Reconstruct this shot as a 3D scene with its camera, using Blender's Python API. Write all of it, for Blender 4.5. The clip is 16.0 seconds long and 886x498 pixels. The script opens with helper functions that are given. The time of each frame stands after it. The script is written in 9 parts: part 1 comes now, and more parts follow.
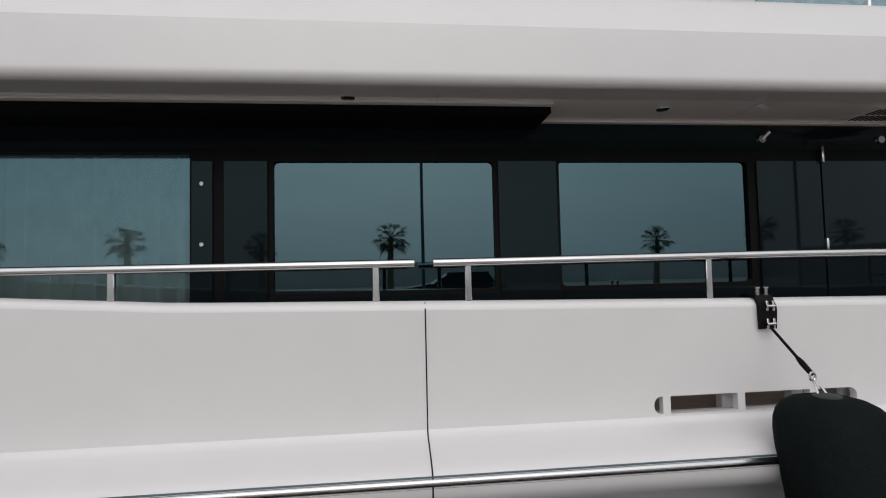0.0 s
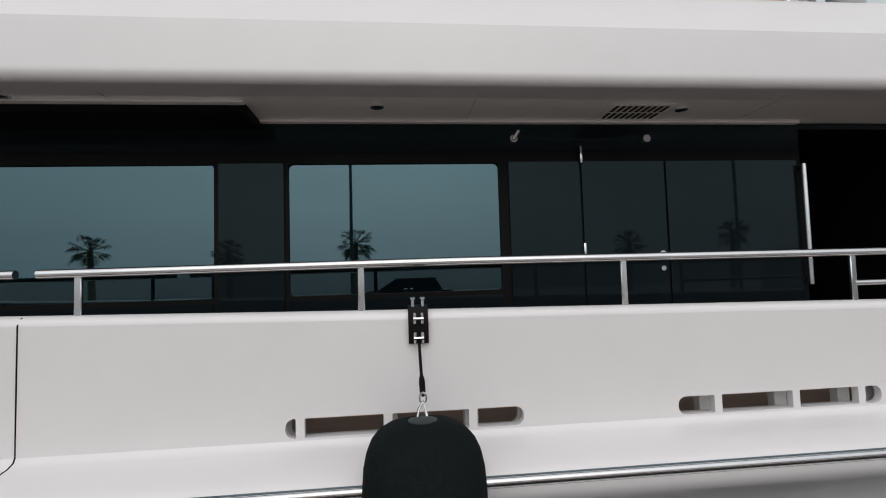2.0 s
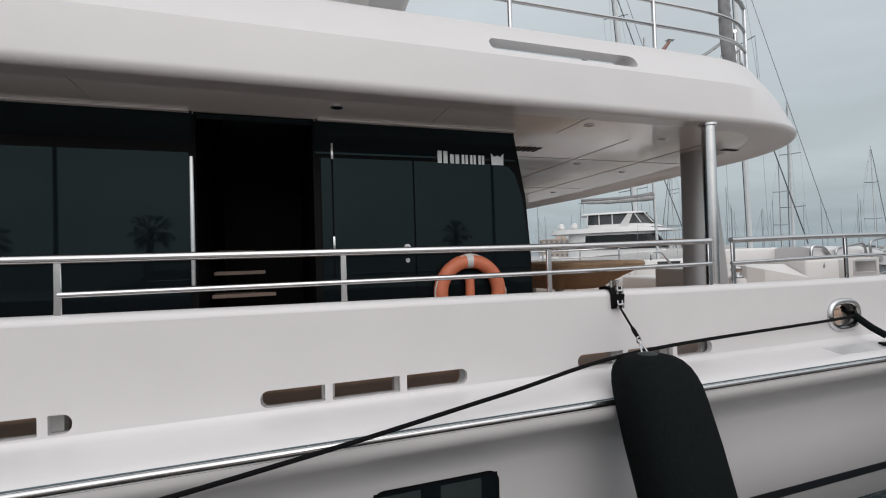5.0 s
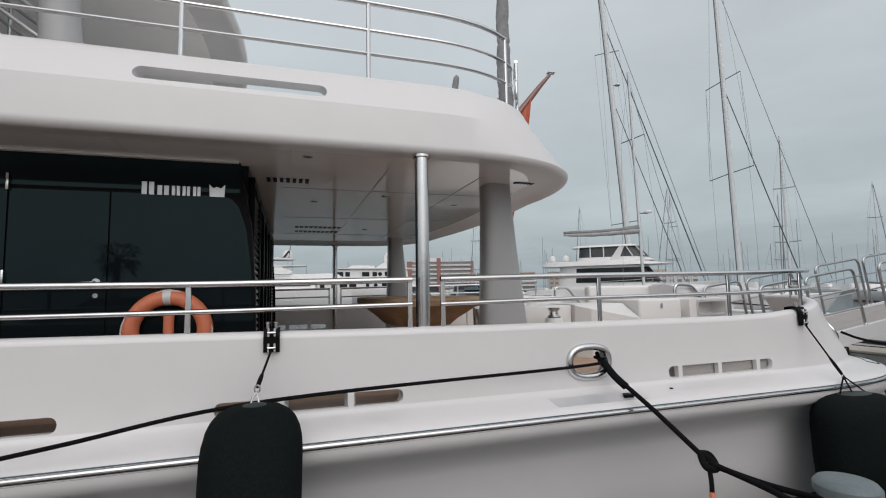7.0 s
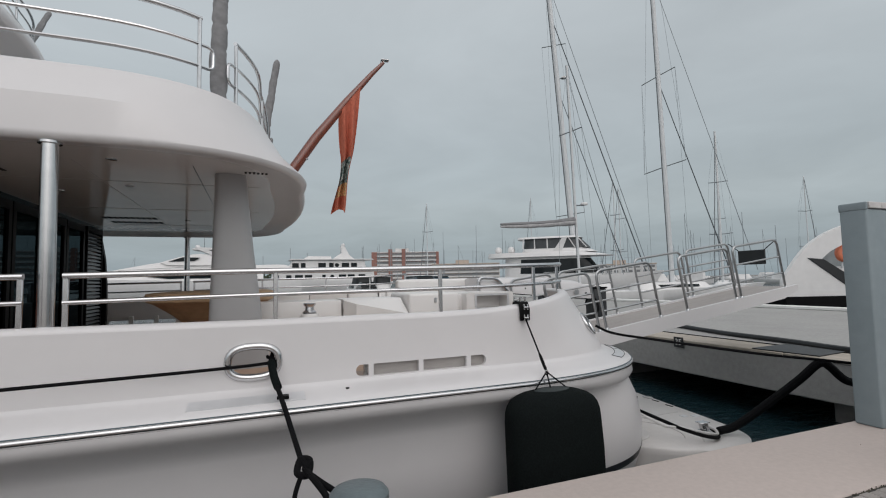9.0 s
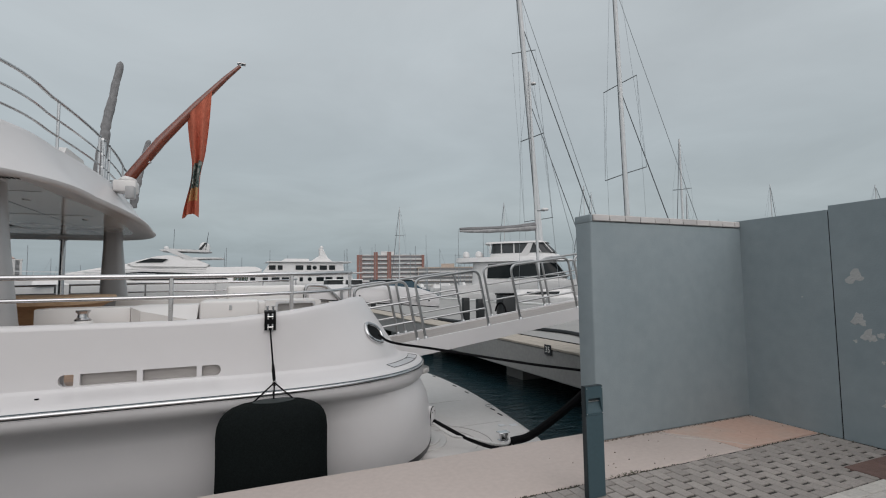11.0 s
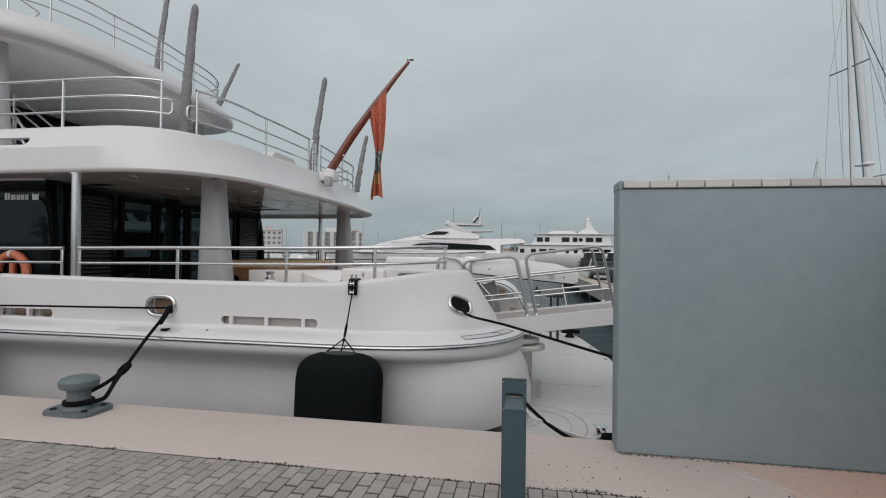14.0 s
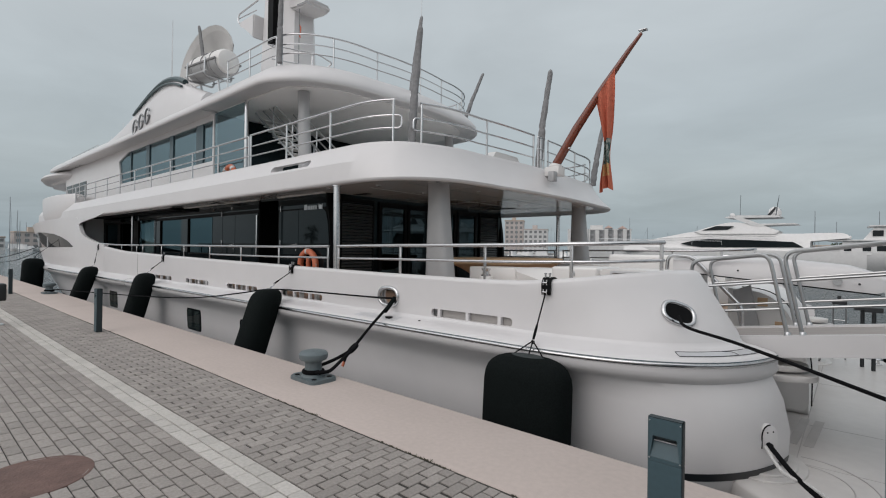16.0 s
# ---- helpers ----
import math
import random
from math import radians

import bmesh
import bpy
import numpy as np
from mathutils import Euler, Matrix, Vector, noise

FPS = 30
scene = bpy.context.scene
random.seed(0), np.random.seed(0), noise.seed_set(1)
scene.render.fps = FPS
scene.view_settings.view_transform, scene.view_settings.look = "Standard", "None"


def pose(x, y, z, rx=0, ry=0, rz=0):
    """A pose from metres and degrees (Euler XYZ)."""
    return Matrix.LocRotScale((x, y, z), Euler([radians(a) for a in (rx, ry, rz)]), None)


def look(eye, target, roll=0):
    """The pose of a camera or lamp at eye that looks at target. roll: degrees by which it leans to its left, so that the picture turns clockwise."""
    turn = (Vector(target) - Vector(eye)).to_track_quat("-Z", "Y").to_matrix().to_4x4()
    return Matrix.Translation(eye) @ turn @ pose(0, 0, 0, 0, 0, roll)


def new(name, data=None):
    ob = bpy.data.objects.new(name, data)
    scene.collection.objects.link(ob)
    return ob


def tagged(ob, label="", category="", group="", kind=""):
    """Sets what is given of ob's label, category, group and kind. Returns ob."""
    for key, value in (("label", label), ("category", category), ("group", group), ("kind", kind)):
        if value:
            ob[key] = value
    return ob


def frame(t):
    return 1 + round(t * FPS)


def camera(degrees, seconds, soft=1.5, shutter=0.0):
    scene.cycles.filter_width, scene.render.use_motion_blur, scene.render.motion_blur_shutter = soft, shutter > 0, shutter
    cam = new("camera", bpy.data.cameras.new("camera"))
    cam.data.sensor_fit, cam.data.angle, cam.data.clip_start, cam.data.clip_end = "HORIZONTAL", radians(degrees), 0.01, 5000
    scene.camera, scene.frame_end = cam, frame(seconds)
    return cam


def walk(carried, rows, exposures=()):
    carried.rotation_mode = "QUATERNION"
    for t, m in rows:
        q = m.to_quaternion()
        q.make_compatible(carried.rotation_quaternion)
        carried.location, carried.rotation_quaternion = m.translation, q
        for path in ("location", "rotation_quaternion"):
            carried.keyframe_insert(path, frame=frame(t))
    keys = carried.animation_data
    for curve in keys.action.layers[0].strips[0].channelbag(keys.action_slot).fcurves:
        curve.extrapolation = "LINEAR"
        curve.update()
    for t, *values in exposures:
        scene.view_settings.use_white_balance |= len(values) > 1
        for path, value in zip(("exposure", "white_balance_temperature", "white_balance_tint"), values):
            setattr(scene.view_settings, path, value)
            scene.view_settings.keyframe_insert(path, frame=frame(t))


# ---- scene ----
cam = camera(85.8, 16.0, soft=1.1)
METRES, EYE, TILT, LEAN, TURN = 18.6, 1.6, 0.0, 0.0, -5.6
ROWS = [
    (0.0, 0.0, 0.0, 0.0, 0.06, 2.56, 1.3),
    (0.5, 0.0287, 0.0001, -0.0004, -0.14, 3.29, 1.21),
    (1.0, 0.0569, 0.0037, -0.0011, 0.97, 2.71, 1.12),
    (1.5, 0.088, 0.0086, -0.0014, 1.52, 2.91, 1.32),
    (2.0, 0.1221, 0.0138, -0.0015, 0.02, 3.19, 1.71),
    (2.5, 0.1567, 0.0193, -0.0017, -2.98, 2.44, 1.99),
    (3.0, 0.1945, 0.0234, -0.0021, -7.01, 1.76, 2.14),
    (3.5, 0.2333, 0.0232, -0.0024, -10.24, 1.85, 2.17),
    (4.0, 0.2728, 0.0234, -0.0027, -12.31, 0.98, 2.17),
    (4.5, 0.3122, 0.0188, -0.0023, -13.86, 1.18, 2.09),
    (5.0, 0.3543, 0.0143, -0.0013, -13.72, 1.27, 1.87),
    (7.5, 0.5455, -0.0119, -0.0017, -12.08, 5.65, 1.05),
    (8.0, 0.5826, -0.018, -0.0018, -13.59, 5.86, 1.19),
    (8.5, 0.6209, -0.0244, -0.0018, -14.92, 5.09, 1.22),
    (9.0, 0.6588, -0.0308, -0.0017, -15.86, 3.78, 1.21),
    (9.5, 0.697, -0.0408, -0.0012, -17.13, 4.22, 1.12),
    (10.0, 0.732, -0.0515, -0.001, -17.8, 4.33, 0.95),
    (12.5, 0.8885, -0.0803, 0.0011, -9.53, 1.57, -0.11),
    (13.0, 0.9118, -0.0783, 0.0016, -3.75, -1.14, -0.35),
    (13.5, 0.9268, -0.0733, 0.0016, 4.56, -0.9, -0.65),
    (14.0, 0.9342, -0.0731, 0.0018, 15.17, 0.78, -0.77),
    (14.5, 0.9438, -0.064, 0.0017, 25.18, 0.46, -0.7),
    (15.0, 0.9522, -0.0521, 0.0018, 32.6, 0.27, -0.69),
    (15.5, 0.9602, -0.0405, 0.0015, 40.45, -0.03, -0.64),
    (16.0, 0.9649, -0.0306, 0.0015, 46.38, 0.14, -0.84),
]
EXPOSURES = [(0.0, 0.05), (2.5, 0.15), (4.5, 0.13), (7.5, 0.01), (8.5, -0.10), (10.0, -0.14), (12.5, -0.15), (16.0, -0.06)]
walk(cam, [(t, pose(0, 0, EYE, TILT, LEAN, TURN) @ pose(METRES * x, METRES * y, METRES * z, 90 + pitch, roll, yaw)) for t, x, y, z, yaw, pitch, roll in ROWS],
     exposures=EXPOSURES)

# ---- world, sun and exposure ----
world = bpy.data.worlds.new("overcast_sky")
scene.world = world
world.use_nodes = True
wn, wl = world.node_tree.nodes, world.node_tree.links
wn.clear()


def wnode(kind, **values):
    n = wn.new(kind)
    for k, v in values.items():
        n.inputs[k].default_value = v
    return n


w_out = wn.new("ShaderNodeOutputWorld")
w_bg = wn.new("ShaderNodeBackground")
w_sky = wn.new("ShaderNodeTexSky")
w_sky.sky_type = 'NISHITA'
w_sky.sun_disc = False
w_sky.sun_elevation = radians(40)
w_sky.sun_rotation = radians(183)
w_sky.dust_density = 4.0
w_sky.air_density = 1.5
w_co = wn.new("ShaderNodeTexCoord")
w_sep = wn.new("ShaderNodeSeparateXYZ")
wl.new(w_co.outputs["Generated"], w_sep.inputs[0])
# cloud deck: brighter overhead than at the skyline, as under any overcast
w_ramp = wn.new("ShaderNodeValToRGB")
w_ramp.color_ramp.interpolation = 'EASE'
els = w_ramp.color_ramp.elements
els[0].position, els[0].color = 0.0, (0.31, 0.374, 0.41, 1)
els[1].position, els[1].color = 1.0, (0.64, 0.66, 0.67, 1)
for p, c in ((0.06, (0.338, 0.397, 0.432)), (0.16, (0.418, 0.47, 0.497)), (0.45, (0.495, 0.538, 0.56)), (0.65, (0.545, 0.575, 0.593))):
    e = els.new(p)
    e.color = (*c, 1)
wl.new(w_sep.outputs["Z"], w_ramp.inputs[0])
# clouds in a layer: the direction divided by its height, so that they flatten towards the skyline
w_add = wn.new("ShaderNodeMath")
w_add.operation = 'ADD'
w_add.inputs[1].default_value = 0.12
wl.new(w_sep.outputs["Z"], w_add.inputs[0])
w_div = wn.new("ShaderNodeVectorMath")
w_div.operation = 'DIVIDE'
w_cmb = wn.new("ShaderNodeCombineXYZ")
for k in range(3):
    wl.new(w_add.outputs[0], w_cmb.inputs[k])
wl.new(w_co.outputs["Generated"], w_div.inputs[0])
wl.new(w_cmb.outputs[0], w_div.inputs[1])
w_noise = wnode("ShaderNodeTexNoise", Scale=1.1, Detail=5.0, Roughness=0.55, Distortion=0.4)
wl.new(w_div.outputs[0], w_noise.inputs["Vector"])
w_map = wnode("ShaderNodeMapRange")
w_map.inputs["From Min"].default_value, w_map.inputs["From Max"].default_value = 0.3, 0.7
w_map.inputs["To Min"].default_value, w_map.inputs["To Max"].default_value = 0.91, 1.07
wl.new(w_noise.outputs["Fac"], w_map.inputs["Value"])
w_mul = wn.new("ShaderNodeVectorMath")
w_mul.operation = 'SCALE'
wl.new(w_ramp.outputs["Color"], w_mul.inputs[0])
wl.new(w_map.outputs[0], w_mul.inputs["Scale"])
w_sk = wn.new("ShaderNodeVectorMath")
w_sk.operation = 'SCALE'
w_sk.inputs["Scale"].default_value = 0.012
wl.new(w_sky.outputs["Color"], w_sk.inputs[0])
w_sum = wn.new("ShaderNodeVectorMath")
w_sum.operation = 'ADD'
wl.new(w_mul.outputs[0], w_sum.inputs[0])
wl.new(w_sk.outputs[0], w_sum.inputs[1])
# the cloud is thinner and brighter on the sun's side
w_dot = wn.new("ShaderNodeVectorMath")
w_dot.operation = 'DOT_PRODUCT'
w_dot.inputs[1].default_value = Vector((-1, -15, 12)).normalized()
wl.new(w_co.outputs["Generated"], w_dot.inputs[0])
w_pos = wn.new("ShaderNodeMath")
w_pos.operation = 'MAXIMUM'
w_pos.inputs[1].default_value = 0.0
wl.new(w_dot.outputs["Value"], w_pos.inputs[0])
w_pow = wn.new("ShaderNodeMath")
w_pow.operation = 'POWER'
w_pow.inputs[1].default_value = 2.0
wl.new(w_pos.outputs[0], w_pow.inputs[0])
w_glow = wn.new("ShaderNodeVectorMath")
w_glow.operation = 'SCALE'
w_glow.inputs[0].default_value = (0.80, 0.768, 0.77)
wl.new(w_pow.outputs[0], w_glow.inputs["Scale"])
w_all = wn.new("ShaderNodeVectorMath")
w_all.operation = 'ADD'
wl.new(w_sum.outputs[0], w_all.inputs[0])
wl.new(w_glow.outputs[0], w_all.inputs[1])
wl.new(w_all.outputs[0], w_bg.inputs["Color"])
w_bg.inputs["Strength"].default_value = 1.0
wl.new(w_bg.outputs[0], w_out.inputs[0])

sun = new("sun", bpy.data.lights.new("sun", 'SUN'))
sun.data.energy = 0.4
sun.data.angle = radians(50)
sun.data.color = (1.0, 0.945, 0.955)
sun.matrix_world = look((-1, -18, 15.0), (0, 0, 0))

# ---- materials ----


def material(name, color, rough=0.5, metal=0.0, vary=0.06, scale=3.0, bump=0.0, bump_scale=40.0, spec=0.5, coat=0.0,
             second=None, second_amount=0.5, second_scale=1.2, random_amount=0.0, island=0.0, sheen=0.0, stretch=(1, 1, 1)):
    """A surface with variation at two scales: patches of a second colour, and grain with relief."""
    m = bpy.data.materials.new(name)
    m.use_nodes = True
    n, l = m.node_tree.nodes, m.node_tree.links
    p = n["Principled BSDF"]
    p.inputs["Roughness"].default_value, p.inputs["Metallic"].default_value = rough, metal
    p.inputs["Specular IOR Level"].default_value = spec
    p.inputs["Coat Weight"].default_value, p.inputs["Coat Roughness"].default_value = coat, 0.08
    p.inputs["Sheen Weight"].default_value = sheen
    co = n.new("ShaderNodeTexCoord")
    mp = n.new("ShaderNodeMapping")
    mp.inputs["Scale"].default_value = stretch
    l.new(co.outputs["Object"], mp.inputs[0])
    big = n.new("ShaderNodeTexNoise")
    big.inputs["Scale"].default_value, big.inputs["Detail"].default_value = second_scale, 6.0
    big.inputs["Roughness"].default_value = 0.62
    l.new(mp.outputs[0], big.inputs["Vector"])
    fine = n.new("ShaderNodeTexNoise")
    fine.inputs["Scale"].default_value, fine.inputs["Detail"].default_value = scale, 4.0
    l.new(mp.outputs[0], fine.inputs["Vector"])
    mix = n.new("ShaderNodeMix")
    mix.data_type = 'RGBA'
    other = second if second else tuple(c * 0.8 for c in color)
    mix.inputs[6].default_value, mix.inputs[7].default_value = (*color, 1), (*other, 1)
    ramp = n.new("ShaderNodeMapRange")
    ramp.inputs["From Min"].default_value, ramp.inputs["From Max"].default_value = 0.42, 0.72
    ramp.inputs["To Max"].default_value = second_amount
    l.new(big.outputs["Fac"], ramp.inputs["Value"])
    l.new(ramp.outputs[0], mix.inputs[0])
    hsv = n.new("ShaderNodeHueSaturation")
    val = n.new("ShaderNodeMapRange")
    val.inputs["From Min"].default_value, val.inputs["From Max"].default_value = 0.3, 0.7
    val.inputs["To Min"].default_value, val.inputs["To Max"].default_value = 1 - vary, 1 + vary
    l.new(fine.outputs["Fac"], val.inputs["Value"])
    last = val.outputs[0]
    if random_amount or island:
        src = n.new("ShaderNodeObjectInfo").outputs["Random"] if random_amount else n.new("ShaderNodeNewGeometry").outputs["Random Per Island"]
        a = random_amount or island
        r = n.new("ShaderNodeMapRange")
        r.inputs["To Min"].default_value, r.inputs["To Max"].default_value = 1 - a, 1 + a
        l.new(src, r.inputs["Value"])
        mul = n.new("ShaderNodeMath")
        mul.operation = 'MULTIPLY'
        l.new(last, mul.inputs[0])
        l.new(r.outputs[0], mul.inputs[1])
        last = mul.outputs[0]
    l.new(last, hsv.inputs["Value"])
    l.new(mix.outputs[2], hsv.inputs["Color"])
    l.new(hsv.outputs[0], p.inputs["Base Color"])
    rr = n.new("ShaderNodeMapRange")
    rr.inputs["To Min"].default_value, rr.inputs["To Max"].default_value = max(0.01, rough * 0.8), min(1, rough * 1.2)
    l.new(big.outputs["Fac"], rr.inputs["Value"])
    l.new(rr.outputs[0], p.inputs["Roughness"])
    if bump:
        bn = n.new("ShaderNodeTexNoise")
        bn.inputs["Scale"].default_value, bn.inputs["Detail"].default_value = bump_scale, 5.0
        l.new(mp.outputs[0], bn.inputs["Vector"])
        b = n.new("ShaderNodeBump")
        b.inputs["Strength"].default_value, b.inputs["Distance"].default_value = bump, 0.02
        l.new(bn.outputs["Fac"], b.inputs["Height"])
        l.new(b.outputs[0], p.inputs["Normal"])
    return m


M = {}
M["gelcoat"] = material("white_gelcoat", (0.628, 0.613, 0.616), 0.32, vary=0.012, second=(0.606, 0.592, 0.594), second_scale=0.5, coat=0.10, bump=0.01, bump_scale=1.5)
M["soffit"] = material("deckhead_paint", (0.80, 0.785, 0.775), 0.1, vary=0.015, second=(0.76, 0.745, 0.735), second_scale=0.7, coat=0.6)
M["soffit_matt"] = material("matt_deckhead_paint", (0.82, 0.80, 0.785), 0.5, vary=0.015, second=(0.78, 0.76, 0.745), second_scale=0.7)
M["mould"] = material("white_moulding", (0.70, 0.685, 0.672), 0.35, vary=0.02, second=(0.65, 0.63, 0.615), second_scale=1.5)
M["chrome"] = material("polished_steel", (0.60, 0.60, 0.607), 0.2, metal=1.0, vary=0.05, scale=8, second=(0.5, 0.5, 0.5), second_amount=0.35)
M["satin"] = material("satin_steel", (0.56, 0.57, 0.58), 0.36, metal=1.0, vary=0.05, scale=10)
M["satin_pale"] = material("pale_satin_plate", (0.62, 0.625, 0.64), 0.3, metal=0.35, vary=0.03, scale=10)
M["hoop"] = material("dull_steel", (0.42, 0.425, 0.43), 0.3, metal=1.0, vary=0.06, scale=9)
M["grey_cover"] = material("grey_canvas", (0.21, 0.21, 0.215), 0.85, vary=0.15, scale=14, bump=0.5, bump_scale=18, second=(0.14, 0.14, 0.145))
M["pillar"] = material("grey_pillar_paint", (0.36, 0.36, 0.365), 0.32, vary=0.02, second=(0.33, 0.33, 0.335))
M["black"] = material("black_glass_panel", (0.0065, 0.0092, 0.0108), 0.025, vary=0.1, spec=0.17)
M["black"].node_tree.nodes["Principled BSDF"].inputs["Specular Tint"].default_value = (0.62, 0.92, 1.0, 1)
M["black_matt"] = material("black_seal", (0.005, 0.005, 0.0055), 0.5, vary=0.15, spec=0.08)
M["fabric"] = material("black_fender_cloth", (0.0065, 0.0088, 0.0088), 0.9, vary=0.25, scale=60, bump=0.35, bump_scale=160, spec=0.06, second=(0.007, 0.0085, 0.009))
M["cap"] = material("grey_green_rubber", (0.020, 0.028, 0.029), 0.6, vary=0.1, bump=0.2)
M["rope"] = material("black_rope", (0.006, 0.006, 0.007), 0.85, vary=0.35, scale=120, bump=0.9, bump_scale=110, spec=0.12)
M["white_rope"] = material("white_rope", (0.62, 0.61, 0.6), 0.8, vary=0.2, scale=100, bump=0.6, bump_scale=110)
M["port_grey"] = material("brown_grey_flap", (0.36, 0.34, 0.325), 0.45, vary=0.06, scale=6, stretch=(1, 1, 6), second=(0.28, 0.26, 0.25))
M["teak"] = material("teak_deck", (0.42, 0.285, 0.205), 0.6, vary=0.2, scale=14, stretch=(0.3, 6, 1), second=(0.34, 0.235, 0.17))
M["waterway"] = material("pale_waterway_plank", (0.31, 0.225, 0.18), 0.5, vary=0.12, scale=10, stretch=(0.3, 6, 1), second=(0.26, 0.18, 0.14))
M["varnish"] = material("varnished_mahogany", (0.17, 0.042, 0.022), 0.16, vary=0.25, scale=9, stretch=(6, 6, 0.6), coat=0.7, second=(0.10, 0.028, 0.017))
M["tan"] = material("tan_canvas", (0.55, 0.375, 0.235), 0.75, vary=0.1, scale=10, bump=0.3, bump_scale=9, second=(0.44, 0.29, 0.17))
M["orange"] = material("orange_foam", (0.64, 0.185, 0.095), 0.5, vary=0.07, scale=12, second=(0.55, 0.16, 0.08))
M["badge"] = material("badge_cloth", (0.03, 0.075, 0.07), 0.85, vary=0.5, scale=26, second=(0.62, 0.6, 0.55), second_amount=1.0, second_scale=11)
M["badge_gold"] = material("gold_badge_cloth", (0.55, 0.36, 0.16), 0.85, vary=0.4, scale=26, second=(0.5, 0.16, 0.09), second_amount=1.0, second_scale=13)
M["blind"] = material("greenish_window_panel", (0.034, 0.046, 0.045), 0.06, vary=0.06, scale=3, stretch=(8, 1, 0.5))
M["reflect"] = material("reflective_tape", (0.6, 0.6, 0.6), 0.3, vary=0.05)
M["flag"] = material("red_flag_cloth", (0.50, 0.135, 0.08), 0.85, vary=0.1, scale=20, second=(0.40, 0.10, 0.06))
M["concrete"] = material("quay_concrete", (0.485, 0.415, 0.382), 0.85, vary=0.045, scale=22, bump=0.12, bump_scale=60, second=(0.43, 0.37, 0.34), second_scale=0.9)
M["stain"] = material("rust_stained_concrete", (0.52, 0.352, 0.284), 0.88, vary=0.05, scale=20, bump=0.1, bump_scale=60, second=(0.47, 0.385, 0.335), second_amount=1.0, second_scale=1.6)
M["pale_crack"] = material("pale_mortar", (0.475, 0.43, 0.40), 0.9, vary=0.1)
M["paver"] = material("grey_paver", (0.315, 0.288, 0.268), 0.85, vary=0.12, scale=45, bump=0.4, bump_scale=120, random_amount=0.13, second=(0.26, 0.235, 0.218))
M["paver_rest"] = material("grey_paver_rest", (0.315, 0.288, 0.268), 0.85, vary=0.12, scale=45, bump=0.4, bump_scale=120, island=0.13, second=(0.26, 0.235, 0.218))
M["paver_white"] = material("white_paver", (0.50, 0.475, 0.445), 0.8, vary=0.1, scale=40, bump=0.3, bump_scale=120, island=0.1, second=(0.42, 0.395, 0.37))
M["joint"] = material("paver_joint_sand", (0.032, 0.029, 0.027), 0.95, vary=0.3, scale=60, second=(0.09, 0.08, 0.07))
M["plaster"] = material("blue_grey_plaster", (0.24, 0.284, 0.303), 0.8, vary=0.04, scale=7, bump=0.12, bump_scale=70, second=(0.188, 0.235, 0.257), second_scale=0.6, second_amount=0.75)
M["bare"] = material("bare_plaster_patch", (0.41, 0.415, 0.415), 0.9, vary=0.1, bump=0.4)
M["tile"] = material("coping_tile", (0.52, 0.50, 0.49), 0.5, vary=0.08, random_amount=0.08, second=(0.43, 0.41, 0.40))
M["lampmetal"] = material("blue_grey_powder_coat", (0.046, 0.082, 0.098), 0.42, vary=0.06, scale=40, second=(0.038, 0.068, 0.084), bump=0.05, bump_scale=200)
# darker copy of the powder coat, standing in for the casing's shaded sides
M["lampedge_shade"] = material("shaded_lamp_casing", (0.014, 0.024, 0.029), 0.5, vary=0.1)
M["dark_lens"] = material("dark_lens", (0.02, 0.03, 0.035), 0.15, vary=0.1)
M["bollard"] = material("grey_cast_iron_paint", (0.115, 0.145, 0.155), 0.45, vary=0.1, scale=18, bump=0.2, bump_scale=40, second=(0.075, 0.09, 0.095))
M["rust"] = material("rusty_cover", (0.145, 0.088, 0.075), 0.75, vary=0.2, scale=12, bump=0.5, bump_scale=50, second=(0.10, 0.07, 0.06))
M["weed"] = material("weed_green", (0.05, 0.065, 0.03), 0.9, vary=0.3)
M["pier"] = material("pier_concrete", (0.33, 0.325, 0.315), 0.85, vary=0.08, scale=12, second=(0.26, 0.255, 0.25), second_scale=0.5, bump=0.2)
M["pier_wood"] = material("pier_edge_timber", (0.42, 0.375, 0.32), 0.8, vary=0.15, scale=6, stretch=(4, 0.5, 1), second=(0.33, 0.29, 0.25))
M["platform"] = material("platform_grey_deck", (0.55, 0.53, 0.515), 0.4, vary=0.03, scale=8, second=(0.50, 0.48, 0.465))
M["plank"] = material("grey_gangway_plank", (0.34, 0.315, 0.30), 0.7, vary=0.1, scale=12, stretch=(0.4, 6, 1), second=(0.29, 0.265, 0.25))
M["louvre"] = material("grey_louvre_paint", (0.042, 0.044, 0.046), 0.35, vary=0.08)
M["litter"] = material("dry_leaf_crumbs", (0.16, 0.125, 0.10), 0.95, vary=0.4, scale=20, island=0.5)
M["tread"] = material("pale_tread_rubber", (0.44, 0.42, 0.41), 0.7, vary=0.06, bump=0.4, bump_scale=60)
M["boot"] = material("dark_boot_paint", (0.02, 0.022, 0.025), 0.35, vary=0.1)
M["hullfar"] = material("far_white_paint", (0.70, 0.69, 0.685), 0.3, vary=0.03, second=(0.63, 0.62, 0.615))
M["farglass"] = material("far_dark_glass", (0.012, 0.016, 0.018), 0.08, vary=0.1, spec=0.2)
M["paleglass"] = material("far_pale_glass", (0.30, 0.33, 0.34), 0.12, vary=0.12, spec=0.4)
M["smokeglass"] = material("smoked_far_glass", (0.055, 0.06, 0.064), 0.1, vary=0.3, scale=1.2, spec=0.3)
M["sailcloth"] = material("grey_sail_cover", (0.36, 0.355, 0.36), 0.85, vary=0.2, scale=3, bump=0.5, bump_scale=6)
M["maroon"] = material("maroon_antifouling", (0.12, 0.03, 0.03), 0.6, vary=0.1)
